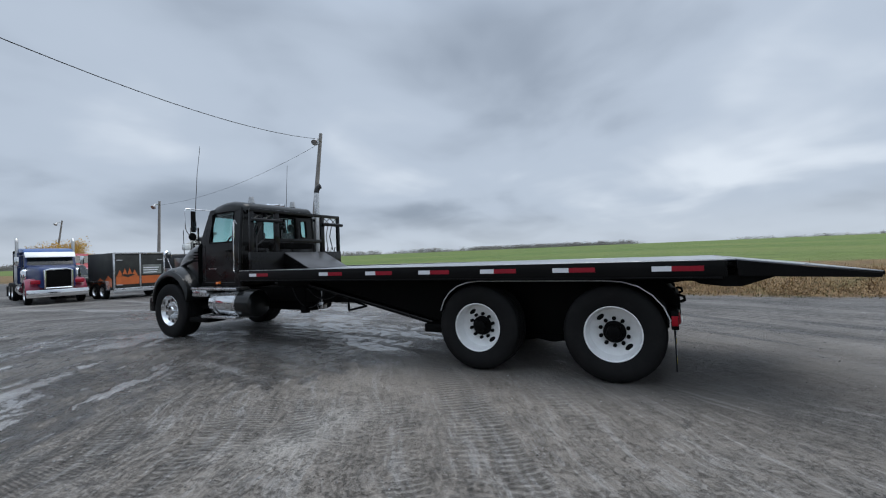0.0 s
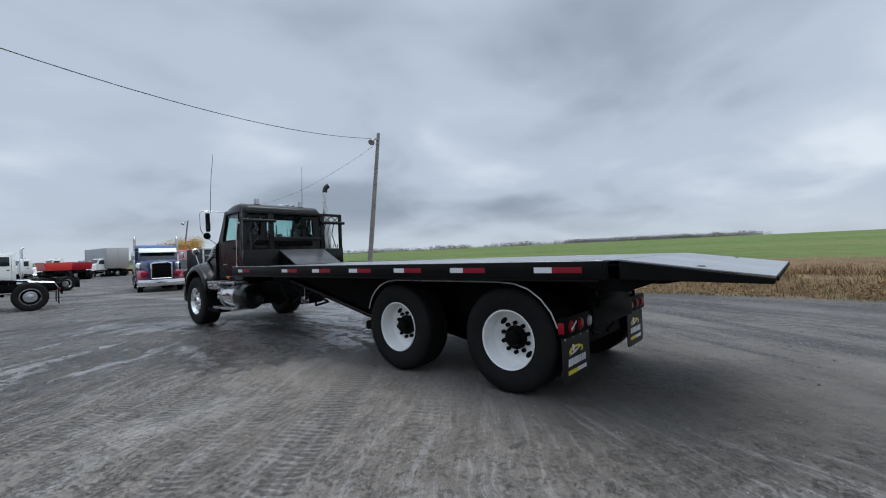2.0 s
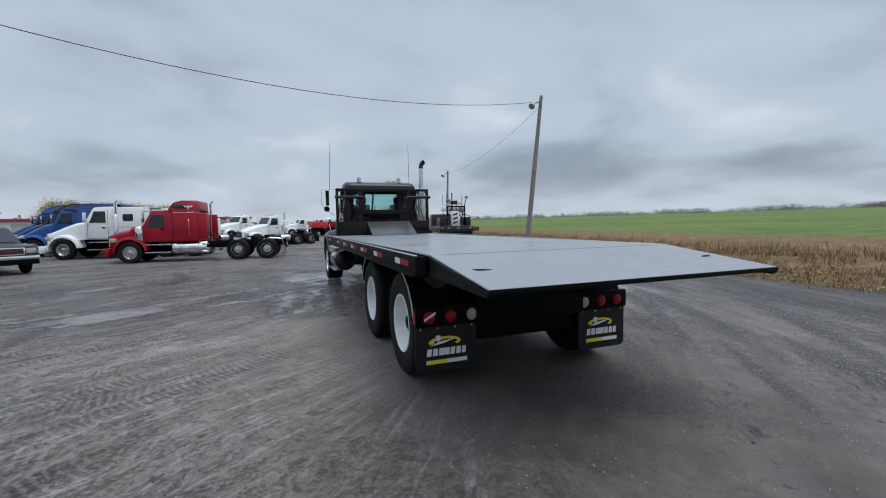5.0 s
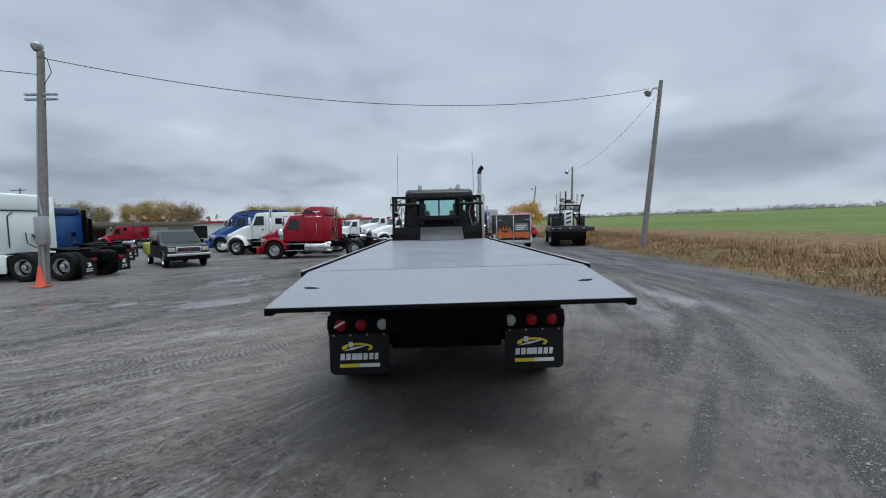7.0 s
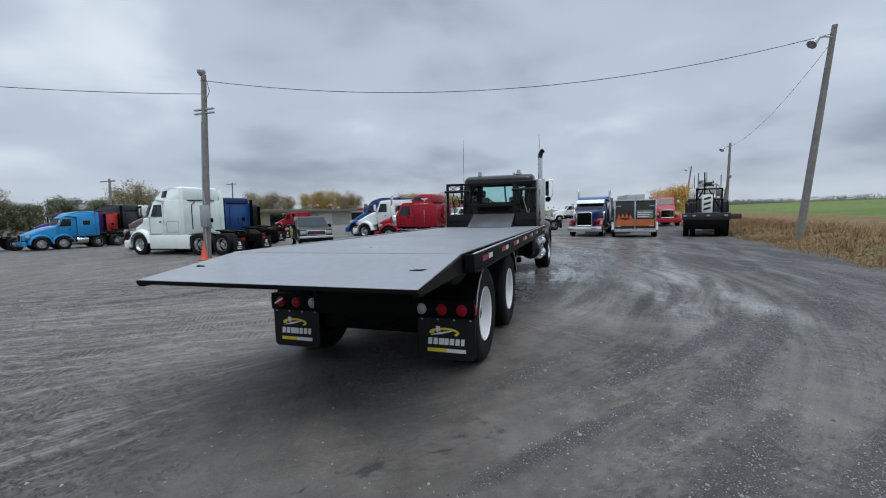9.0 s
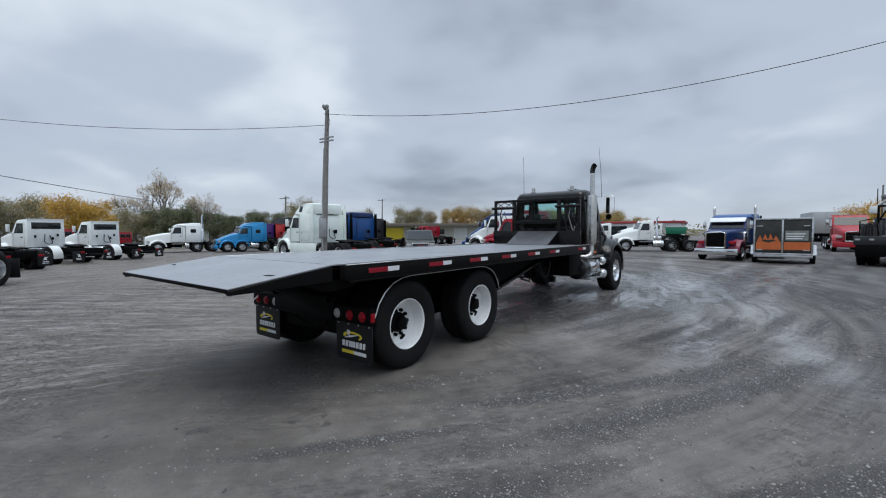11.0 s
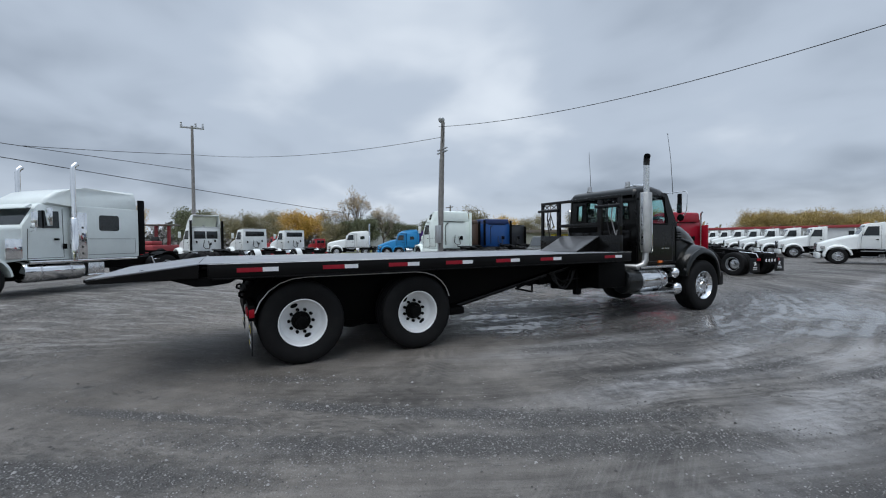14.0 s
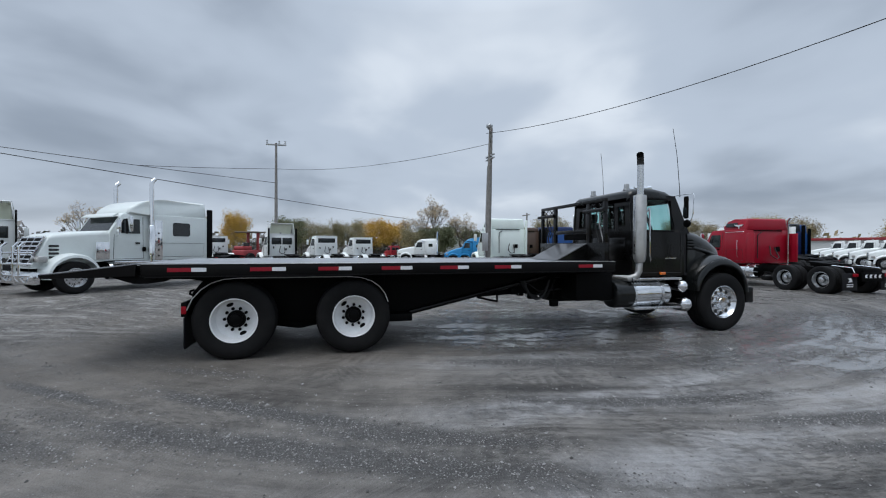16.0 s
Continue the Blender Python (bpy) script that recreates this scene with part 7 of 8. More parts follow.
PE = Vector((10.55, 16.45, 0)) + pe_top
PF = Vector((13.1, 35.4, 0)) + pf_top
PW = Vector((-12.85, 9.12, 0)) + pw_top
PV = Vector((-27.95, -2.6, 0)) + pv_top
wire(PE - Vector((0, 0, 0.30)), PW + Vector((0.1, -0.28, -0.30)), 1.18)
wire(PE - Vector((0, 0, 0.5)), PF - Vector((0, 0, 0.3)), 0.6, 0.008)
wire(PW - Vector((0, 0, 0.75)), PV - Vector((0, 0, 2.0)), 0.5)
wire(PV - Vector((0, 0, 2.0)), (-23.0, -10.0, 6.55), 0.05, 0.016)
wire(PV - Vector((0, 0, 3.1)), (-8.0, -32.5, 7.3), 0.22, 0.018)
wire((-14.0, -40.0, 9.6), (-62.0, 24.0, 5.0), 0.36, 0.030)


# ---- orange flame trailer, black rig truck, pickup ----
ORANGE = mat("orange_graphic", (0.50, 0.12, 0.03), 0.35, var=0.15, scale=5)
TRAILER_BLACK = mat("dark_trailer_skin", (0.035, 0.037, 0.035), 0.5, var=0.5, scale=2, spec=0.2)
TRAILER_GREY = mat("grey_printed_panel", (0.18, 0.20, 0.19), 0.35, var=0.6, scale=2.5)
tr = thing("enclosed_trailer", "dark enclosed cargo trailer with orange flame print on rear doors", "trailer", pose(4.95, 21.65, 0, 0, 0, -2))
bm = nb()
box(bm, -1.08, 1.08, 0.0, 2.6, 0.42, 2.12, 0.04)
body = part("body", bm, TRAILER_BLACK, tr)
for a, b in ((-1.02, -0.02), (0.02, 1.02)):
    bm = nb()
    box(bm, a, b, -0.03, 0.0, 0.52, 2.02, 0.01)
    dr = part("rear_door", bm, TRAILER_BLACK, tr)
    bm = nb()
    box(bm, a + 0.03, b - 0.03, -0.036, -0.031, 0.66, 1.02)
    part("orange_panel", bm, ORANGE, dr)
    bm = nb()
    if a < 0:
        pts = [(a + 0.05, 1.03)]
        for k in range(9):
            pts.append((a + 0.08 + 0.1 * k, 1.09 + (0.36 if k % 2 else 0.02) * (1 - abs(k - 4) / 9)))
        pts.append((b - 0.05, 1.03))
        prism(bm, pts, -0.036, -0.031, "y")
        part("flame", bm, ORANGE, dr, "orange flame print")
        bm = nb()
        prism(bm, [(a + 0.2, 1.10), (a + 0.5, 0.98), (a + 0.8, 1.10), (a + 0.62, 1.14), (a + 0.5, 1.10), (a + 0.38, 1.14)], -0.040, -0.037, "y")
        part("dark_mark", bm, TRAILER_BLACK, dr)
    else:
        box(bm, a + 0.08, b - 0.10, -0.036, -0.031, 1.10, 1.55)
        part("grey_print", bm, TRAILER_GREY, dr)
        for k in range(3):
            bm = nb()
            box(bm, a + 0.12, b - 0.3 + 0.05 * k, -0.040, -0.037, 1.16 + 0.11 * k, 1.20 + 0.11 * k)
            part("white_bar", bm, WHITE_PRINT, dr)
    for zz in (0.62, 1.75):
        bm = nb()
        box(bm, (a + b) / 2 + (-0.46 if a < 0 else 0.22), (a + b) / 2 + (-0.22 if a < 0 else 0.46), -0.05, -0.03, zz, zz + 0.05, 0.006)
        part("hinge", bm, GALV, dr)
bm = nb()
for xx in (-1.06, 1.06, 0.0):
    box(bm, xx - 0.035, xx + 0.035, -0.045, 0.02, 0.42, 2.10, 0.008)
box(bm, -1.09, 1.09, -0.046, 0.03, 2.06, 2.14, 0.01)
box(bm, -1.09, 1.09, -0.047, 0.03, 0.40, 0.50, 0.01)
part("door_surround", bm, ALU, tr, "bright metal door surround")
bm = nb()
box(bm, -1.085, 1.085, -0.06, -0.03, 0.30, 0.41, 0.01)
part("rear_bumper", bm, GALV, tr)
bm = nb()
prism(bm, [(0.15, 0.55), (2.4, 0.55), (2.2, 0.78), (1.7, 0.74), (1.3, 0.98), (0.9, 0.80), (0.5, 1.08), (0.15, 0.9)], -1.088, -1.083, "x")
part("orange_side_print", bm, ORANGE, body)
bm = nb()
tube(bm, [(-0.5, 2.58, 0.5), (0, 3.5, 0.5), (0.5, 2.58, 0.5)], 0.05, 6)
part("drawbar", bm, CHASSIS, tr)
for s in (-1, 1):
    bm = nb()
    prism(bm, [(0.3, 0.42), (0.45, 0.85), (2.05, 0.85), (2.2, 0.42), (2.1, 0.42), (1.98, 0.78), (0.52, 0.78), (0.4, 0.42)], s * 1.085, s * 1.22, "x")
    part("wheel_arch", bm, ALU, tr)
    for yy in (0.85, 1.62):
        road_wheel(tr, s * 1.10, yy, s, 0.36)

rig = thing("service_truck", "black flatbed service truck with a white drill rig on it", "truck", pose(8.45, 21.6, 0, 0, 0, -12))
bm = nb()
box(bm, -1.12, 1.12, 0.0, 5.5, 0.92, 1.30, 0.02)
part("bed", bm, DARK_PAINT, rig)
bm = nb()
box(bm, -1.05, 1.05, 0.02, 0.30, 0.42, 0.92, 0.02)
part("rear_skirt", bm, CHASSIS, rig)
for xx in (-0.98, -0.55, 0.1, 0.9):
    bm = nb()
    box(bm, xx - 0.08, xx + 0.08, -0.02, 0.0, 1.12, 1.20, 0.006)
    part("rear_lamp", bm, CLEAR_LENS, rig)
bm = nb()
for xx in (-0.45, 0.75):
    box(bm, xx - 0.04, xx + 0.04, 1.0, 1.08, 1.30, 2.65, 0.01)
box(bm, -0.49, 0.79, 1.0, 1.08, 2.57, 2.65, 0.01)
box(bm, -0.49, 0.79, 1.0, 1.08, 2.0, 2.06, 0.01)
part("frame_rack", bm, CHASSIS, rig)
bm = nb()
box(bm, -0.2, 0.32, 0.85, 1.25, 1.30, 2.30, 0.03)
rp = part("white_panel", bm, WHITE_PAINT, rig, "white panel with dark slots")
for k in range(3):
    bm = nb()
    prism(bm, [(-0.10, 1.42 + 0.28 * k), (0.22, 1.52 + 0.28 * k), (0.22, 1.64 + 0.28 * k), (-0.10, 1.54 + 0.28 * k)], 0.842, 0.848, "y")
    part("slot", bm, SOOT, rp)
bm = nb()
box(bm, -0.35, 0.45, 1.4, 2.6, 2.35, 2.75, 0.06)
for k in range(5):
    tube(bm, [(-0.3 + 0.16 * k, 1.6 + 0.1 * k, 2.7), (-0.3 + 0.16 * k, 1.6 + 0.1 * k, 3.05 + 0.08 * (k % 3))], 0.045, 8)
tube(bm, [(-0.8, 1.6, 2.4), (-0.2, 1.5, 2.95), (0.5, 1.6, 2.9), (0.9, 1.7, 2.5)], 0.05, 8)
part("rig_head", bm, mat("grey_white_machine_paint", (0.5, 0.5, 0.48), 0.5, var=0.3, scale=5), rig, "grey white machine head with pipes")
RIG_STEEL = mat("worn_rig_steel", (0.22, 0.22, 0.22), 0.45, metal=0.5, var=0.3, scale=6)
rng = random.Random(12)
for k in range(9):
    x0, y0, z1 = -0.55 + 0.16 * k + rng.uniform(-0.04, 0.04), rng.uniform(1.3, 2.6), rng.uniform(2.95, 3.7)
    bm = nb()
    tube(bm, [(x0, y0, 1.30), (x0 + rng.uniform(-0.05, 0.05), y0, z1)], rng.uniform(0.018, 0.04), 8)
    part("upright_pipe", bm, RIG_STEEL if k % 3 else CHASSIS, rig)
for x0, z0, w, h, m in ((-0.62, 2.30, 0.16, 0.34, WHITE_PAINT), (0.62, 2.20, 0.14, 0.4, RIG_STEEL), (0.10, 2.80, 0.20, 0.22, DARK_PAINT), (-0.30, 2.95, 0.12, 0.18, RIG_STEEL)):
    bm = nb()
    box(bm, x0 - w, x0 + w, 1.45, 1.85, z0, z0 + h, 0.03, 2)
    part("gear_box", bm, m, rig)
for s in (-1, 1):
    bm = nb()
    tube(bm, [(s * 0.95, 0.25, 1.30), (s * 0.95, 0.25, 1.95), (s * 0.70, 0.25, 2.02), (s * 0.55, 0.9, 2.05)], 0.025, 8)
    part("hand_rail", bm, CHASSIS, rig)
    bm = nb()
    tube(bm, [(s * 0.75, 1.1, 1.35), (s * 0.15, 1.1, 2.55)], 0.03, 8)
    part("diagonal_brace", bm, CHASSIS, rig)
bm = nb()
tube(bm, [(0.9, 2.6, 1.9), (1.02, 2.4, 2.8), (1.15, 2.2, 3.35)], [0.05, 0.04, 0.025], 8)
box(bm, 1.02, 1.22, 2.15, 2.30, 3.22, 3.38, 0.02)
part("swing_arm", bm, RIG_STEEL, rig, "thin raised swing arm")
bm = nb()
box(bm, 1.12, 1.62, 0.5, 1.9, 0.95, 1.22, 0.02)
part("side_platform", bm, mat("dull_brown_platform", (0.06, 0.035, 0.03), 0.7, var=0.3), rig, "brown side platform")
bm = nb()
box(bm, -1.0, -0.55, 1.0, 2.4, 1.30, 1.85, 0.03)
part("side_locker", bm, DARK_PAINT, rig)
bm = nb()
box(bm, 0.80, 1.08, 0.9, 3.0, 1.30, 1.9, 0.03)
part("side_locker", bm, DARK_PAINT, rig)
for k in range(7):
    bm = nb()
    tube(bm, [(-0.95 + 0.1 * k, 0.7, 1.3), (-0.9 + 0.08 * k, 0.8, 1.75 + 0.05 * (k % 3)), (-0.7 + 0.05 * k, 1.1, 1.9)], 0.022, 6)
    part("hose", bm, WIRE, rig)
bm = nb()
box(bm, -0.95, 0.95, 5.7, 7.1, 0.95, 2.2, 0.12, 3)
part("cab", bm, DARK_PAINT, rig)
bm = nb()
box(bm, -0.4, 0.4, 0.3, 7.6, 0.62, 0.92)
part("chassis_rail", bm, CHASSIS, rig)
for s in (-1, 1):
    for yy in (1.2, 2.55):
        road_wheel(rig, s * 0.95, yy, s, deep=True, dual=True)
    road_wheel(rig, s * 0.95, 6.9, s)

PICK_DARK = paint("dark_grey_green_paint", (0.03, 0.036, 0.034))
LIME = paint("lime_yellow_paint", (0.50, 0.52, 0.08))
pk = thing("pickup_truck", "dark grey pickup with lime yellow rear and chrome grille", "pickup", pose(-11.75, 15.1, 0, 0, 0, heading(0.68, -0.73)) @ Matrix.Scale(0.9, 4))
bm = nb()
loft(bm, [rounded(w, lo, h, r, yy, 4) for yy, w, h, r, lo in ((0.96, 0.90, 1.06, 0.06, 0.55), (0.90, 0.93, 1.12, 0.07, 0.50), (0.3, 0.96, 1.17, 0.08, 0.62), (-0.35, 0.98, 1.19, 0.08, 0.50), (-0.50, 0.98, 1.20, 0.08, 0.45))])
part("front_body", bm, PICK_DARK, pk)
bm = nb()
prism(bm, [(-0.42, 0.45), (-0.42, 1.19), (-1.18, 1.80), (-1.42, 1.86), (-2.72, 1.86), (-2.95, 1.72), (-3.0, 1.18), (-3.0, 0.45)], -0.97, 0.97, "x", 0.04, 2, fn=lambda c: Vector((c.x * (1 - 0.22 * max(0, c.z - 1.2)), c.y, c.z)))
cab = part("cab", bm, PICK_DARK, pk)
bm = nb()
prism(bm, [(-0.50, 1.24), (-0.46, 1.25), (-1.16, 1.795), (-1.20, 1.785)], -0.84, 0.84, "x", fn=lambda c: Vector((c.x * (1 - 0.16 * max(0, c.z - 1.2)), c.y, c.z)))
part("windscreen", bm, DARK_GLASS, cab)
for s in (-1, 1):
    bm = nb()
    rings = []
    for k in range(11):
        t_ = radians(5 + 17 * k)
        o, i = (0.52 * math.cos(t_), 0.40 + 0.50 * math.sin(t_)), (0.44 * math.cos(t_), 0.40 + 0.43 * math.sin(t_))
        rings.append([(s * 0.90, o[0], o[1]), (s * 1.0, o[0], o[1] - 0.01), (s * 1.01, i[0], i[1]), (s * 0.90, i[0], i[1])])
    loft(bm, rings)
    part("fender_flare", bm, PICK_DARK, pk)
for s in (-1, 1):
    bm = nb()
    prism(bm, [(-0.85, 1.24), (-1.36, 1.74), (-2.68, 1.74), (-2.82, 1.24)], s * 0.93, s * 0.978, "x", fn=lambda c: Vector((c.x * (1 - 0.21 * max(0, c.z - 1.2)), c.y, c.z)))
    part("side_window", bm, DARK_GLASS, cab)
    bm = nb()
    box(bm, s * 0.98, s * 1.20, -0.98, -0.88, 1.15, 1.36, 0.03)
    part("mirror", bm, CHASSIS, pk)
    bm = nb()
    box(bm, s * 0.58, s * 0.90, 0.93, 0.985, 0.82, 1.02, 0.03)
    part("headlamp", bm, CLEAR_LENS, pk)
    road_wheel(pk, s * 0.86, 0.0, s, 0.39)
    road_wheel(pk, s * 0.86, -3.65, s, 0.39)
bm = nb()
box(bm, -0.97, 0.97, -5.0, -3.02, 0.55, 1.20, 0.05)
part("bed", bm, LIME, pk, "lime yellow pickup bed")
bm = nb()
box(bm, -0.56, 0.56, 0.95, 1.0, 0.76, 1.05, 0.03)
gr = part("grille", bm, CHROME, pk)
bm = nb()
box(bm, -0.50, 0.50, 0.998, 1.012, 0.80, 1.01, 0.01)
part("grille_mesh", bm, SOOT, gr)
bm = nb()
box(bm, -0.16, 0.16, 1.011, 1.018, 0.88, 0.93)
part("red_bar", bm, RED_TAPE, gr)
bm = nb()
box(bm, -0.97, 0.97, 0.95, 1.10, 0.58, 0.73, 0.05, 2)
part("front_bumper", bm, CHROME, pk)
bm = nb()
box(bm, -0.95, 0.95, 0.90, 1.06, 0.38, 0.578, 0.03, 2)
part("lower_bumper", bm, CHASSIS, pk)

twin_pk = copy_thing(pk, pose(4.25, 26.6, 0, 0, 0, heading(-0.15, -1)))
twin_pk.scale = (0.9, 0.9, 0.9)
tagged(twin_pk, "dark pickup parked in front of the flame trailer", "pickup")

# tandem truck with green and red dump boxes, far down the yard
for px, py, m, nm in ((2.2, 56.0, BRIGHT_RED, "red"), (4.4, 59.5, RED_PAINT, "dark red"), (-4.4, 52.5, GREEN_PAINT, "green")):
    d = thing("dump_trailer", nm + " steel dump body on tandem wheels", "trailer", pose(px, py, 0, 0, 0, 8), "dump bodies")
    bm = nb()
    prism(bm, [(-1.15, 1.95), (-0.95, 1.10), (0.95, 1.10), (1.15, 1.95), (1.08, 1.95), (0.9, 1.18), (-0.9, 1.18), (-1.08, 1.95)], -1.4, 1.3, "y", 0.01, 1)
    box(bm, -1.0, 1.0, -1.42, -1.36, 1.1, 1.9, 0.01)
    box(bm, -1.0, 1.0, 1.26, 1.32, 1.1, 1.9, 0.01)
    part("body", bm, m, d)
    bm = nb()
    box(bm, -0.45, 0.45, -1.6, 1.8, 0.75, 1.1, 0.02)
    part("chassis_rails", bm, CHASSIS, d)
    for s in (-1, 1):
        for yy in (-0.7, 0.65):
            road_wheel(d, s * 0.98, yy, s, deep=True, dual=True)


# small trucks and a box trailer in the far row
for px, py, m, nm in ((1.6, 63.0, WHITE_PAINT, "white"), (-1.3, 59.0, WHITE_PAINT, "white"), (6.4, 67.0, WHITE_PAINT, "white"), (-9.0, 58.0, WHITE_PAINT, "white")):
    tractor(nm + " day cab tractor far down the yard", m, (px, py), (-0.97, -0.2), sleeper=0, wb=4.2, slope=0.35, axles=1, marks=False, scale=0.9)
bt = thing("box_trailer", "tall grey box trailer far down the yard", "trailer", pose(9.6, 66.0, 0, 0, 0, 6))
bm = nb()
box(bm, -1.25, 1.25, 0.0, 8.0, 1.05, 3.7, 0.04)
body = part("body", bm, mat("grey_trailer_skin", (0.33, 0.35, 0.37), 0.5, var=0.1), bt)
for s in (-1, 1):
    bm = nb()
    box(bm, s * 0.02, s * 1.2, -0.03, 0.0, 1.12, 3.62, 0.01)
    part("rear_door", bm, GALV, body)
    for yy in (0.9, 2.2):
        road_wheel(bt, s * 1.05, yy, s, deep=True, dual=True)
bm = nb()
box(bm, -0.5, 0.5, 0.3, 7.5, 0.82, 1.05, 0.02)
part("chassis_rail", bm, CHASSIS, bt)
for s in (-1, 1):
    bm = nb()
    box(bm, s * 0.9, s * 1.0, 6.2, 6.3, 0.0, 1.05, 0.01)
    part("landing_leg", bm, CHASSIS, bt)

# ---- buildings ----
ROOF_BROWN = mat("brown_flat_roof", (0.14, 0.12, 0.10), 0.8, var=0.15)
WALL_BEIGE = mat("beige_siding", (0.42, 0.41, 0.37), 0.7, var=0.1, scale=1)
WALL_WHITE = mat("white_metal_siding", (0.62, 0.64, 0.64), 0.6, var=0.08, scale=1)
RED_TRIM = mat("red_fascia", (0.30, 0.035, 0.04), 0.5, var=0.1)
YELLOW_DOOR = mat("yellow_door", (0.72, 0.55, 0.02), 0.5, var=0.08)
SHINGLE = mat("grey_shingles", (0.12, 0.12, 0.13), 0.85, var=0.2, scale=8)


def shed(label, p, q, depth, height, wall, roof, openings, fascia=0.5, overhang=1.0, door_mat=None):
    """A long low building, its front from p to q."""
    p, q = Vector((*p, 0)), Vector((*q, 0))
    L = (q - p).length
    t = thing("building", label, "building", pose(p.x, p.y, 0, 0, 0, math.degrees(math.atan2(q.y - p.y, q.x - p.x))))
    bm = nb()
    panel(bm, [0, L], [-0.2, height], [o[:4] for o in openings], 0.0, 0.25, "y")
    part("front_wall", bm, wall, t)
    bm = nb()
    box(bm, 0, 0.25, 0.25, depth, -0.2, height)
    box(bm, L - 0.25, L, 0.25, depth, -0.2, height)
    box(bm, 0.25, L - 0.25, depth - 0.25, depth, -0.2, height)
    part("back_walls", bm, wall, t)
    bm = nb()
    box(bm, -0.5, L + 0.5, -overhang, depth + 0.3, height + 0.004, height + fascia, 0.03)
    part("roof", bm, roof, t)
    for u0, u1, v0, v1, m in openings:
        bm = nb()
        box(bm, u0 + 0.01, u1 - 0.01, 0.08, 0.14, v0, v1 - 0.01)
        for k in range(1, 4):
            box(bm, u0 + 0.02, u1 - 0.02, 0.06, 0.08, v0 + (v1 - v0) * k / 4 - 0.03, v0 + (v1 - v0) * k / 4 + 0.03)
        part("door" if m is not DARK_GLASS else "window", bm, m, t)
    return t


A, B = (-52.5, 48.0), (-41.5, 69.5)
shed("long low beige building with brown flat roof and yellow door", A, B, 9.0, 2.45, WALL_BEIGE, ROOF_BROWN,
     [(3.2, 6.6, 0.0, 2.2, YELLOW_DOOR), (8.0, 11.0, 0.0, 2.2, DARK_GLASS), (13.0, 15.0, 0.9, 1.9, DARK_GLASS), (17.0, 20.0, 0.0, 2.2, WALL_WHITE)], 0.55, 1.5)
shed("long white metal building with a red fascia", (-62.0, 74.0), (-8.0, 80.0), 14.0, 2.75, WALL_WHITE, RED_TRIM,
     [(3.0 + 6.5 * k, 6.5 + 6.5 * k, 0.0, 2.3, (DARK_GLASS, WALL_BEIGE)[k % 2]) for k in range(8)], 0.40, 0.3)
hs = thing("house", "white gabled house with a grey shingle roof", "house", pose(-64.7, 21.6, 0, 0, 0, -70) @ Matrix.Scale(0.82, 4))
bm = nb()
prism(bm, [(-3.0, -0.2), (-3.0, 2.3), (0, 4.0), (3.0, 2.3), (3.0, -0.2)], -4.0, 4.0, "y")
part("wall", bm, WALL_WHITE, hs)
bm = nb()
prism(bm, [(-3.5, 2.15), (0, 4.15), (3.5, 2.15), (3.5, 2.02), (0, 4.01), (-3.5, 2.02)], -4.4, 4.4, "y")
part("roof", bm, SHINGLE, hs)
for yy in (-2.0, 1.5):
    bm = nb()
    box(bm, 3.0, 3.06, yy - 0.5, yy + 0.5, 0.9, 1.9, 0.02)
    w = part("window", bm, DARK_GLASS, hs)
    bm = nb()
    tube(bm, [(3.05, yy - 0.52, 0.88), (3.05, yy + 0.52, 0.88), (3.05, yy + 0.52, 1.92), (3.05, yy - 0.52, 1.92), (3.05, yy - 0.52, 0.88)], 0.05, 4)
    part("window_frame", bm, WALL_WHITE, w)

# red loader with a flat canopy among the white tractors
ld = thing("loader", "red loader with a flat canopy behind white tractors", "loader", pose(-32.0, -5.1, 0, 0, 0, 60))
bm = nb()
box(bm, -0.62, 0.62, -1.5, 1.5, 0.55, 1.25, 0.12, 3)
box(bm, -0.50, 0.50, -1.45, -0.35, 1.24, 1.55, 0.10, 3)
part("body", bm, RED_TRIM, ld)
for xx in (-0.5, 0.5):
    bm = nb()
    box(bm, xx - 0.09, xx + 0.09, 0.25, 0.45, 1.24, 2.72, 0.02)
    part("canopy_post", bm, RED_TRIM, ld)
bm = nb()
box(bm, -1.0, 1.0, -0.75, 1.05, 2.70, 2.80, 0.04, 2)
part("canopy", bm, ROOF_BROWN, ld)
bm = nb()
box(bm, -0.28, 0.28, -0.45, 0.05, 1.25, 1.42, 0.05, 2)
box(bm, -0.28, 0.28, -0.52, -0.40, 1.40, 1.85, 0.05, 2)
part("seat", bm, SEAT, ld)
for s in (-1, 1):
    for yy in (-0.95, 0.95):
        bm = nb()
        lathe(bm, [(0.0, -0.14), (0.30, -0.16), (0.46, -0.15), (0.50, -0.08), (0.50, 0.08), (0.46, 0.15), (0.30, 0.16), (0.0, 0.14)], 24, "x", (s * 0.78, yy, 0.5))
        part("wheel", bm, RUBBER, ld)

# orange traffic cone at the pole
cone = thing("traffic_cone", "faded orange traffic cone at the foot of a pole", "cone", pose(-12.65, 8.80, 0))
bm = nb()
lathe(bm, [(0.15, 0.03), (0.14, 0.05), (0.03, 0.70), (0.0, 0.70)], 18, "z")
box(bm, -0.2, 0.2, -0.2, 0.2, 0.0, 0.035, 0.01)
part("cone_body", bm, mat("faded_orange_plastic", (0.62, 0.10, 0.05), 0.6, var=0.15), cone)


# ---- trees ----
def leaf_mat(name, lo, hi):
    k = Nodes(name)
    isl = k.n.new("ShaderNodeNewGeometry").outputs["Random Per Island"]
    k.put(k.mix(isl, lo, hi), k.p.inputs["Base Color"])
    k.p.inputs["Roughness"].default_value = 0.75
    return k.m


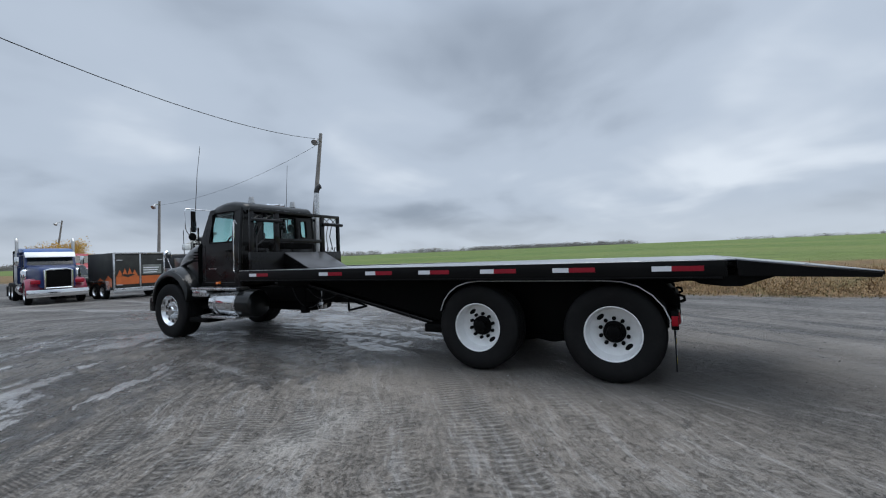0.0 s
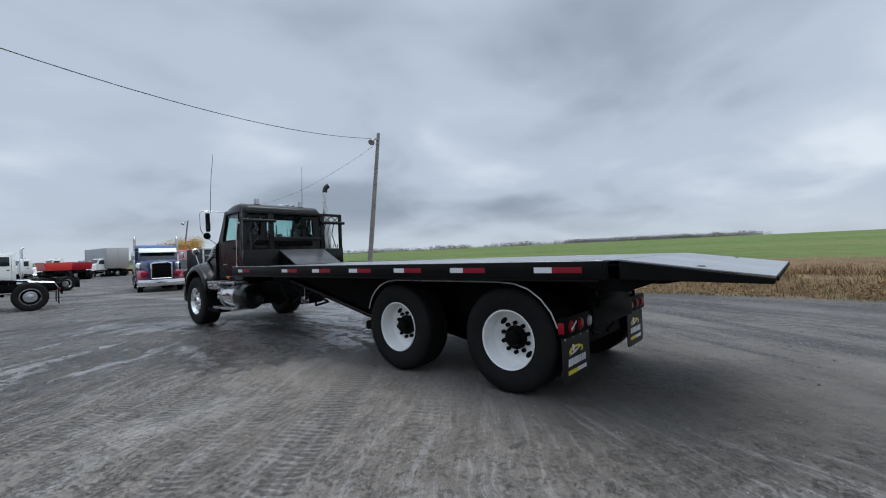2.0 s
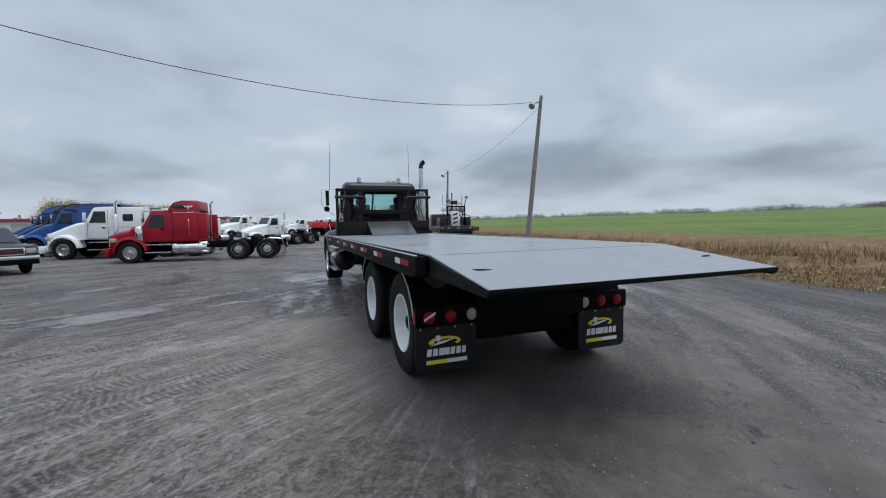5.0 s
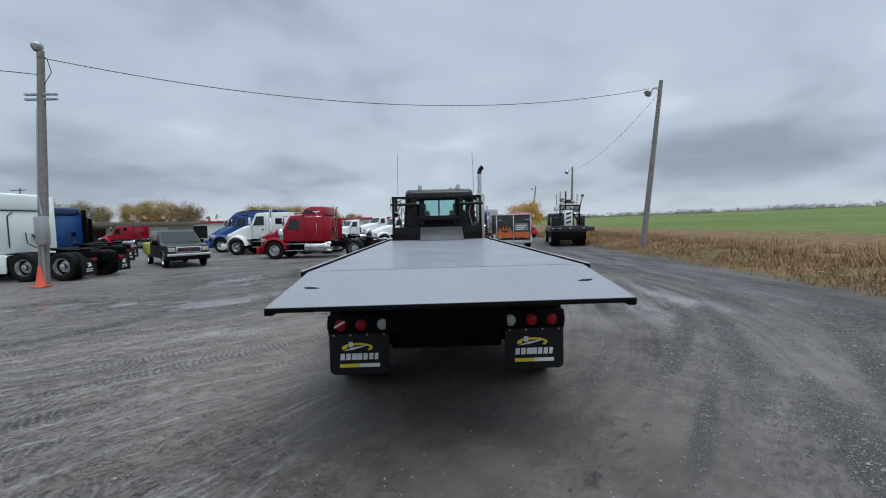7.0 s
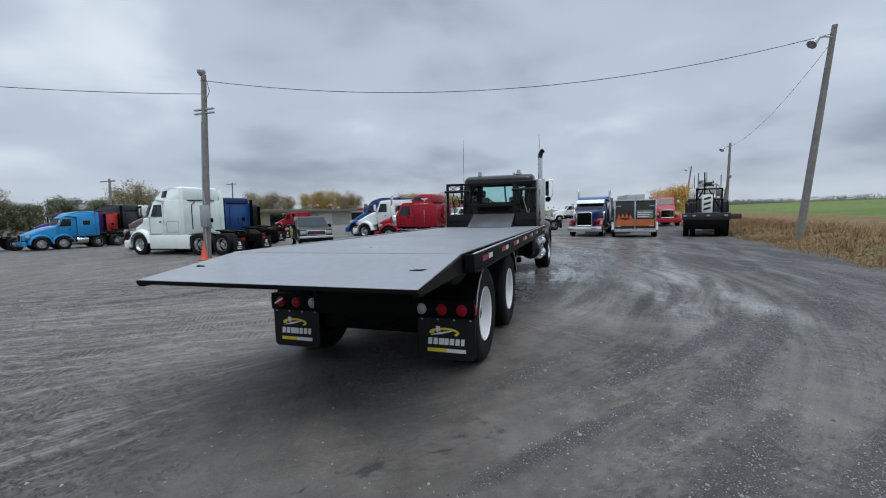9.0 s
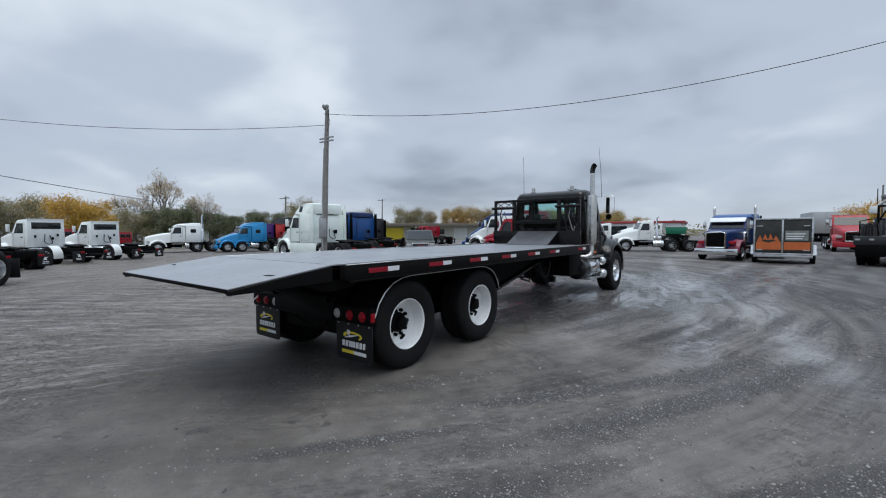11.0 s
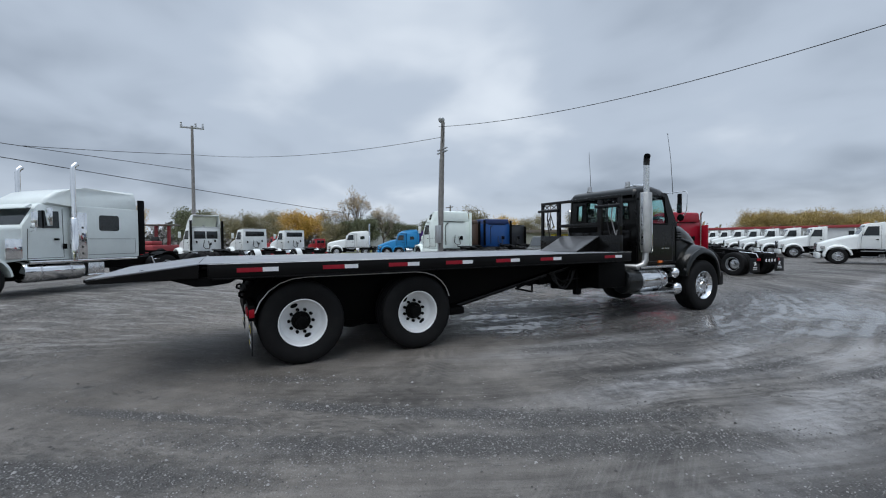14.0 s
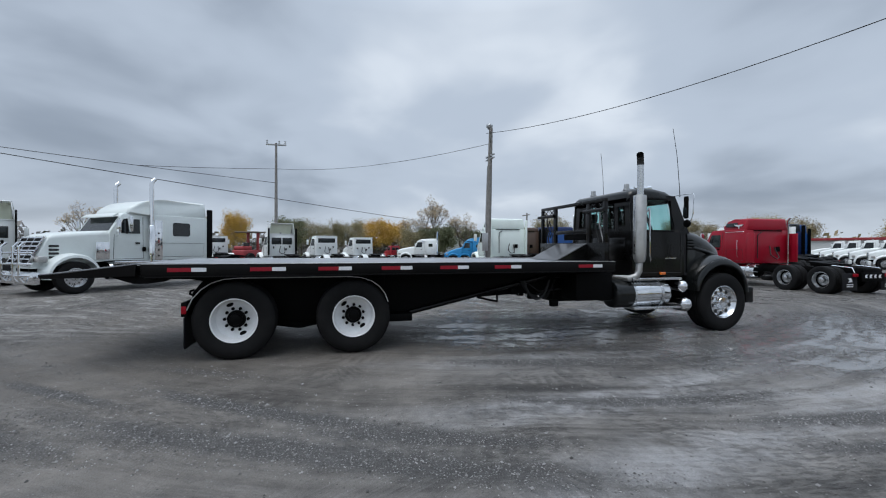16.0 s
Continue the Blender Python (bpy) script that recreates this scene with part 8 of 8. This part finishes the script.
LEAF_GOLD = leaf_mat("golden_leaves", (0.40, 0.235, 0.035), (0.58, 0.37, 0.07))
LEAF_YELLOW = leaf_mat("yellow_green_leaves", (0.27, 0.20, 0.065), (0.40, 0.30, 0.10))
LEAF_GREEN = leaf_mat("dark_green_leaves", (0.1, 0.115, 0.065), (0.17, 0.18, 0.1))
LEAF_OLIVE = leaf_mat("olive_leaves", (0.2, 0.18, 0.1), (0.3, 0.26, 0.15))
LEAF_BARE = leaf_mat("sparse_tan_leaves", (0.34, 0.26, 0.17), (0.5, 0.4, 0.26))
BARK = mat("grey_brown_bark", (0.13, 0.105, 0.085), 0.9, var=0.3, scale=5)


def add_leaf(bm, p, size, rng):
    a = Vector((rng.gauss(0, 1), rng.gauss(0, 1), rng.gauss(0, 1))).normalized()
    b = a.orthogonal().normalized()
    c = a.cross(b)
    q = [bm.verts.new(p + size * (b * u + c * v)) for u, v in ((-1, -0.3), (0, -0.7), (1, 0.1), (0.2, 0.8))]
    bm.faces.new(q)


def build_tree(seed, height, spread, leafm, leaves, trunk_r, limb_count=9, size=0.22, base=0.22):
    rng = random.Random(seed)
    bark, crown = nb(), nb()
    top = Vector((rng.uniform(-0.3, 0.3), rng.uniform(-0.3, 0.3), height * 0.86))
    tube(bark, [(0, 0, -0.2), (0.05, 0.02, height * 0.3), top * 0.75, top], [trunk_r * 1.2, trunk_r, trunk_r * 0.5, trunk_r * 0.12], 8)
    tips = []
    for k in range(limb_count):
        h = height * (base + (0.78 - base) * (k + rng.random()) / limb_count)
        a = k * 2.4 + rng.uniform(-0.4, 0.4)
        reach = spread * (0.55 + 0.5 * rng.random()) * (1.1 - 0.55 * max(0.0, h / height - 0.35))
        s0 = Vector((0, 0, h))
        mid_p = s0 + Vector((math.cos(a) * reach * 0.55, math.sin(a) * reach * 0.55, height * 0.10))
        tip = s0 + Vector((math.cos(a) * reach, math.sin(a) * reach, height * rng.uniform(0.12, 0.26)))
        tube(bark, [s0, mid_p, tip], [trunk_r * 0.45, trunk_r * 0.25, trunk_r * 0.06], 5)
        tips += [tip, mid_p.lerp(tip, 0.5)]
        for _ in range(4):
            f = mid_p.lerp(tip, rng.uniform(0.0, 0.9))
            e = f + Vector((rng.gauss(0, 0.28), rng.gauss(0, 0.28), rng.uniform(0.1, 0.5))) * spread * 0.5
            tube(bark, [f, e], [trunk_r * 0.12, trunk_r * 0.03], 4)
            tips.append(e)
    tips.append(top)
    for _ in range(leaves):
        c = rng.choice(tips)
        add_leaf(crown, c + Vector((rng.gauss(0, 1), rng.gauss(0, 1), rng.gauss(0, 0.8))) * spread * 0.17, size * rng.uniform(0.6, 1.4), rng)
    t = thing("tree", "tree", "tree")
    part("trunk", bark, BARK, t)
    part("crown", crown, leafm, t, smooth=0)
    return t


def plant(proto, label, spots, group):
    for k, (x, y, s, *slim) in enumerate(spots):
        w = s * (slim[0] if slim else 1.0)
        m = pose(x, y, ground_z(x, y) - 0.1, 0, 0, 67 * k) @ Matrix.Diagonal((w, w, s, 1.0))
        if k == 0:
            proto.matrix_basis = m
            ob = proto
        else:
            ob = copy_thing(proto, pose(x, y, ground_z(x, y) - 0.1, 0, 0, 67 * k))
            ob.scale = (w, w, s)
        tagged(ob, label, "tree", group)


gold = build_tree(3, 6.0, 3.2, LEAF_GOLD, 12000, 0.11, 18, 0.085)
plant(gold, "golden autumn tree with a broad crown", [(-75.0, 10.0, 1.05), (-74.0, 13.9, 0.98), (-70.5, 55.0, 1.0, 0.8), (-58.0, -11.3, 0.98, 0.55), (11.5, 47.0, 0.6)], "autumn trees")
yel = build_tree(8, 7.0, 3.4, LEAF_YELLOW, 12000, 0.11, 18, 0.09)
plant(yel, "yellow green autumn tree beyond the buildings", [(-64.4, 89.0, 1.0), (-60.6, 91.0, 1.08), (-57.0, 94.0, 0.86), (-42.6, 99.0, 0.92), (-39.0, 100.0, 0.86), (-35.6, 101.0, 0.80), (-30.4, 98.0, 0.84), (-27.6, 99.0, 0.74), (-25.0, 99.5, 0.66), (-46.5, 112.0, 0.98), (-40.0, 116.0, 0.98), (-30.0, 117.0, 0.92), (-19.5, 101.0, 0.6)], "trees behind the yard")
olive = build_tree(15, 7.0, 3.3, LEAF_OLIVE, 12000, 0.11, 18, 0.09)
plant(olive, "olive brown autumn tree", [(-70.7, 77.7, 1.0), (-67.0, 80.8, 0.95), (-54.8, 36.5, 0.85), (-68.0, 1.5, 0.75), (-68.5, 5.0, 0.8), (-70.0, -3.0, 0.8), (-57.2, 14.2, 0.6), (-55.0, 92.0, 0.95), (-66.0, 24.0, 0.7), (-75.0, 66.0, 0.9), (-66.0, 44.0, 0.8)], "trees behind the yard")
green = build_tree(21, 5.5, 2.4, LEAF_GREEN, 12000, 0.11, 18, 0.09, base=0.12)
plant(green, "dense dark green tree", [(-62.8, 32.7, 0.88), (-63.8, 29.5, 0.76), (-63.0, 26.0, 0.82), (-56.1, 18.9, 0.85), (-57.2, 16.4, 0.8), (-60.5, 35.8, 0.85), (-60.0, -4.6, 1.02)], "evergreen trees")
def build_fan_tree(seed, height, spread, leafm, leaves, trunk_r, size):
    """A tree whose limbs fork again and again, rising like a fan into fine twigs."""
    rng = random.Random(seed)
    bark, crown = nb(), nb()
    fork = Vector((0, 0, height * 0.26))
    tube(bark, [(0, 0, -0.2), (0.02, 0.01, height * 0.13), fork], [trunk_r * 1.3, trunk_r, trunk_r * 0.9], 8)
    tips = []

    def grow(p, d, length, r, depth):
        bend = d + Vector((rng.gauss(0, 0.10), rng.gauss(0, 0.10), 0.10))
        q = p + d * length * 0.5
        e = q + bend.normalized() * length * 0.5
        tube(bark, [p, q, e], [r, r * 0.8, r * 0.6], 5 if depth < 2 else 3)
        if depth == 4:
            tips.append(e)
            return
        for k in range(3 if depth < 3 else 2):
            nd = bend.normalized() + Vector((rng.gauss(0, 0.30), rng.gauss(0, 0.30), rng.gauss(0.06, 0.16)))
            grow(e, nd.normalized(), length * rng.uniform(0.62, 0.85), r * 0.58, depth + 1)

    for k in range(7):
        a = k * 2.4 + rng.uniform(-0.3, 0.3)
        out = spread / height * (0.35 + 0.9 * (k % 3) / 2)
        d = Vector((math.cos(a) * out, math.sin(a) * out, 0.62)).normalized()
        grow(fork - Vector((0, 0, height * 0.02 * (k % 4))), d, height * 0.235, trunk_r * 0.55, 0)
    for _ in range(leaves):
        add_leaf(crown, rng.choice(tips) + Vector((rng.gauss(0, 1), rng.gauss(0, 1), rng.gauss(0, 1))) * 0.22, size * rng.uniform(0.6, 1.4), rng)
    t = thing("tree", "tree", "tree")
    part("trunk", bark, BARK, t)
    part("crown", crown, leafm, t, smooth=0)
    return t


bare = build_fan_tree(34, 10.0, 3.6, LEAF_BARE, 2200, 0.2, 0.085)
plant(bare, "tall half bare tree with thin twigs", [(-60.4, 18.3, 0.92, 0.85), (-61.5, 15.5, 0.66), (-57.3, 21.9, 0.66), (-75.0, -14.0, 0.7), (-78.0, -22.0, 0.75), (-48.0, -24.0, 0.6)], "half bare trees")

# far hedge rows and woods along the field's end
def woods(label, a, b, count, h0, h1, leafm, seed, depth=12):
    rng = random.Random(seed)
    bm = nb()
    for _ in range(count):
        f = rng.random()
        x, y = a[0] + (b[0] - a[0]) * f + rng.uniform(-depth, depth), a[1] + (b[1] - a[1]) * f + rng.uniform(-depth, depth)
        h = rng.uniform(h0, h1) * (0.75 + 0.25 * math.sin(f * 37 + seed))
        z0 = ground_z(x, y)
        for _ in range(26):
            add_leaf(bm, Vector((x + rng.gauss(0, h * 0.35), y + rng.gauss(0, h * 0.35), z0 + rng.uniform(0.0, 1.0) ** 1.4 * h)), h * rng.uniform(0.06, 0.15), rng)
    tagged(part("far_woods", bm, leafm, smooth=0), label, "woods", kind="stuff")


WOOD_GREY = leaf_mat("distant_bare_woods", (0.15, 0.145, 0.14), (0.24, 0.225, 0.215))
woods("grey brown bare woods at the end of the field", (383, 165), (420, 30), 900, 2.5, 4.5, WOOD_GREY, 5)
woods("thin hedge row along the far field", (470, -60), (460, -330), 600, 1.5, 3.5, WOOD_GREY, 6)
woods("low far tree line beyond the field", (395, 160), (150, 420), 1000, 2.0, 4.5, WOOD_GREY, 7, 16)
woods("low far tree line beyond the field", (150, 420), (14, 330), 900, 2.5, 4.5, WOOD_GREY, 8, 14)
woods("bare tree line beyond the yard", (-82, -8), (-78, 32), 340, 2.5, 4.5, WOOD_GREY, 11, 5)
woods("bare tree line beyond the yard", (-82, -8), (-50, -60), 400, 2.5, 5.0, WOOD_GREY, 12, 5)
woods("bare tree line behind the buildings", (-84, 60), (-10, 125), 260, 2.0, 4.5, LEAF_OLIVE, 13, 6)

# dry grass on the verge
rng = random.Random(77)
bm = nb()
for _ in range(60000):
    yy = rng.uniform(-14, 42)
    d = abs(rng.gauss(0, 1.0)) * 1.6 + rng.uniform(0.0, 3.0) - 0.1
    xx = edge_x(yy) + d
    if noise.noise((xx * 0.9, yy * 0.9, 1.0)) < -0.15:
        continue
    zz = ground_z(xx, yy)
    h, a, w = rng.uniform(0.08, 0.26) * (1.9 if rng.random() < 0.10 else 1), rng.uniform(0, 6.28), rng.uniform(0.005, 0.013)
    dx, dy = math.cos(a), math.sin(a)
    bend = rng.uniform(0.3, 1.2) * h
    p = [bm.verts.new((xx - dy * w, yy + dx * w, zz - 0.02)), bm.verts.new((xx + dy * w, yy - dx * w, zz - 0.02)), bm.verts.new((xx + dx * bend, yy + dy * bend, zz + h))]
    bm.faces.new(p)
GRASS = leaf_mat("dry_straw", (0.12, 0.072, 0.032), (0.36, 0.235, 0.105))
tagged(part("dry_grass", bm, GRASS, smooth=0), "dry straw coloured grass on the verge", "grass", kind="stuff")

# short green grass in patches at the yard's edge
rng = random.Random(78)
bm = nb()
for _ in range(26000):
    yy = rng.uniform(-12, 40)
    xx = edge_x(yy) + rng.uniform(-0.15, 2.4)
    if noise.noise((xx * 0.5, yy * 0.35, 4.0)) < rng.uniform(-0.25, 0.25):
        continue
    zz = ground_z(xx, yy)
    h, a, w = rng.uniform(0.04, 0.13), rng.uniform(0, 6.28), rng.uniform(0.004, 0.010)
    dx, dy = math.cos(a), math.sin(a)
    p = [bm.verts.new((xx - dy * w, yy + dx * w, zz - 0.02)), bm.verts.new((xx + dy * w, yy - dx * w, zz - 0.02)), bm.verts.new((xx + dx * 0.6 * h, yy + dy * 0.6 * h, zz + h))]
    bm.faces.new(p)
tagged(part("verge_grass", bm, leaf_mat("olive_grass", (0.06, 0.065, 0.02), (0.17, 0.165, 0.06)), smooth=0), "short olive green grass along the yard edge", "grass", kind="stuff")

# brown weeds along the yard's edge
rng = random.Random(31)
bm = nb()
for _ in range(170):
    yy = rng.uniform(-10, 40)
    xx = edge_x(yy) + rng.uniform(0.0, 0.9)
    zz, big_ = ground_z(xx, yy), rng.uniform(0.12, 0.34)
    for _ in range(60):
        add_leaf(bm, Vector((xx + rng.gauss(0, big_ * 0.6), yy + rng.gauss(0, big_ * 0.9), zz + abs(rng.gauss(0, 0.5)) * big_)), rng.uniform(0.015, 0.035), rng)
WEED = leaf_mat("brown_weeds", (0.14, 0.085, 0.04), (0.40, 0.27, 0.13))
tagged(part("brown_weeds", bm, WEED, smooth=0), "brown withered weeds along the yard edge", "weeds", kind="stuff")

# loose stones on the yard
STONE = leaf_mat("grey_stones", (0.05, 0.048, 0.046), (0.34, 0.335, 0.33))
rng = random.Random(5)
sv, sf = [], []
shape = [(1, 0, 0), (-0.9, 0.1, 0), (0.1, 1, 0), (0, -0.9, 0), (0.1, 0.1, 0.75), (0, 0, -0.6)]
tri_f = ((0, 2, 4), (2, 1, 4), (1, 3, 4), (3, 0, 4), (2, 0, 5), (1, 2, 5), (3, 1, 5), (0, 3, 5))
made = 0
while made < 40000:
    xx, yy = rng.uniform(-9, 9.3), rng.uniform(-9, 9)
    if windrow(xx, yy) * 1.1 + 0.035 + 0.12 * max(0.0, noise.noise((xx * 0.45, yy * 0.45, 11.0))) < rng.random():
        continue
    made += 1
    s, a = rng.uniform(0.0035, 0.0095) * (2.0 if rng.random() < 0.04 else 1), rng.uniform(0, 6.28)
    zz = ground_z(xx, yy) + 0.2 * s
    ca, sa, b0 = math.cos(a), math.sin(a), len(sv)
    for px_, py_, pz_ in shape:
        u, v = px_ * s * rng.uniform(0.7, 1.3), py_ * s * rng.uniform(0.7, 1.3)
        sv.append((xx + u * ca - v * sa, yy + u * sa + v * ca, zz + pz_ * s))
    sf += [(b0 + i, b0 + j, b0 + k) for i, j, k in tri_f]
sm = bpy.data.meshes.new("loose_stones")
sm.from_pydata(sv, [], sf)
sm.materials.append(STONE)
tagged(new("loose_stones", sm), "loose grey stones strewn over the yard", "gravel", kind="stuff")
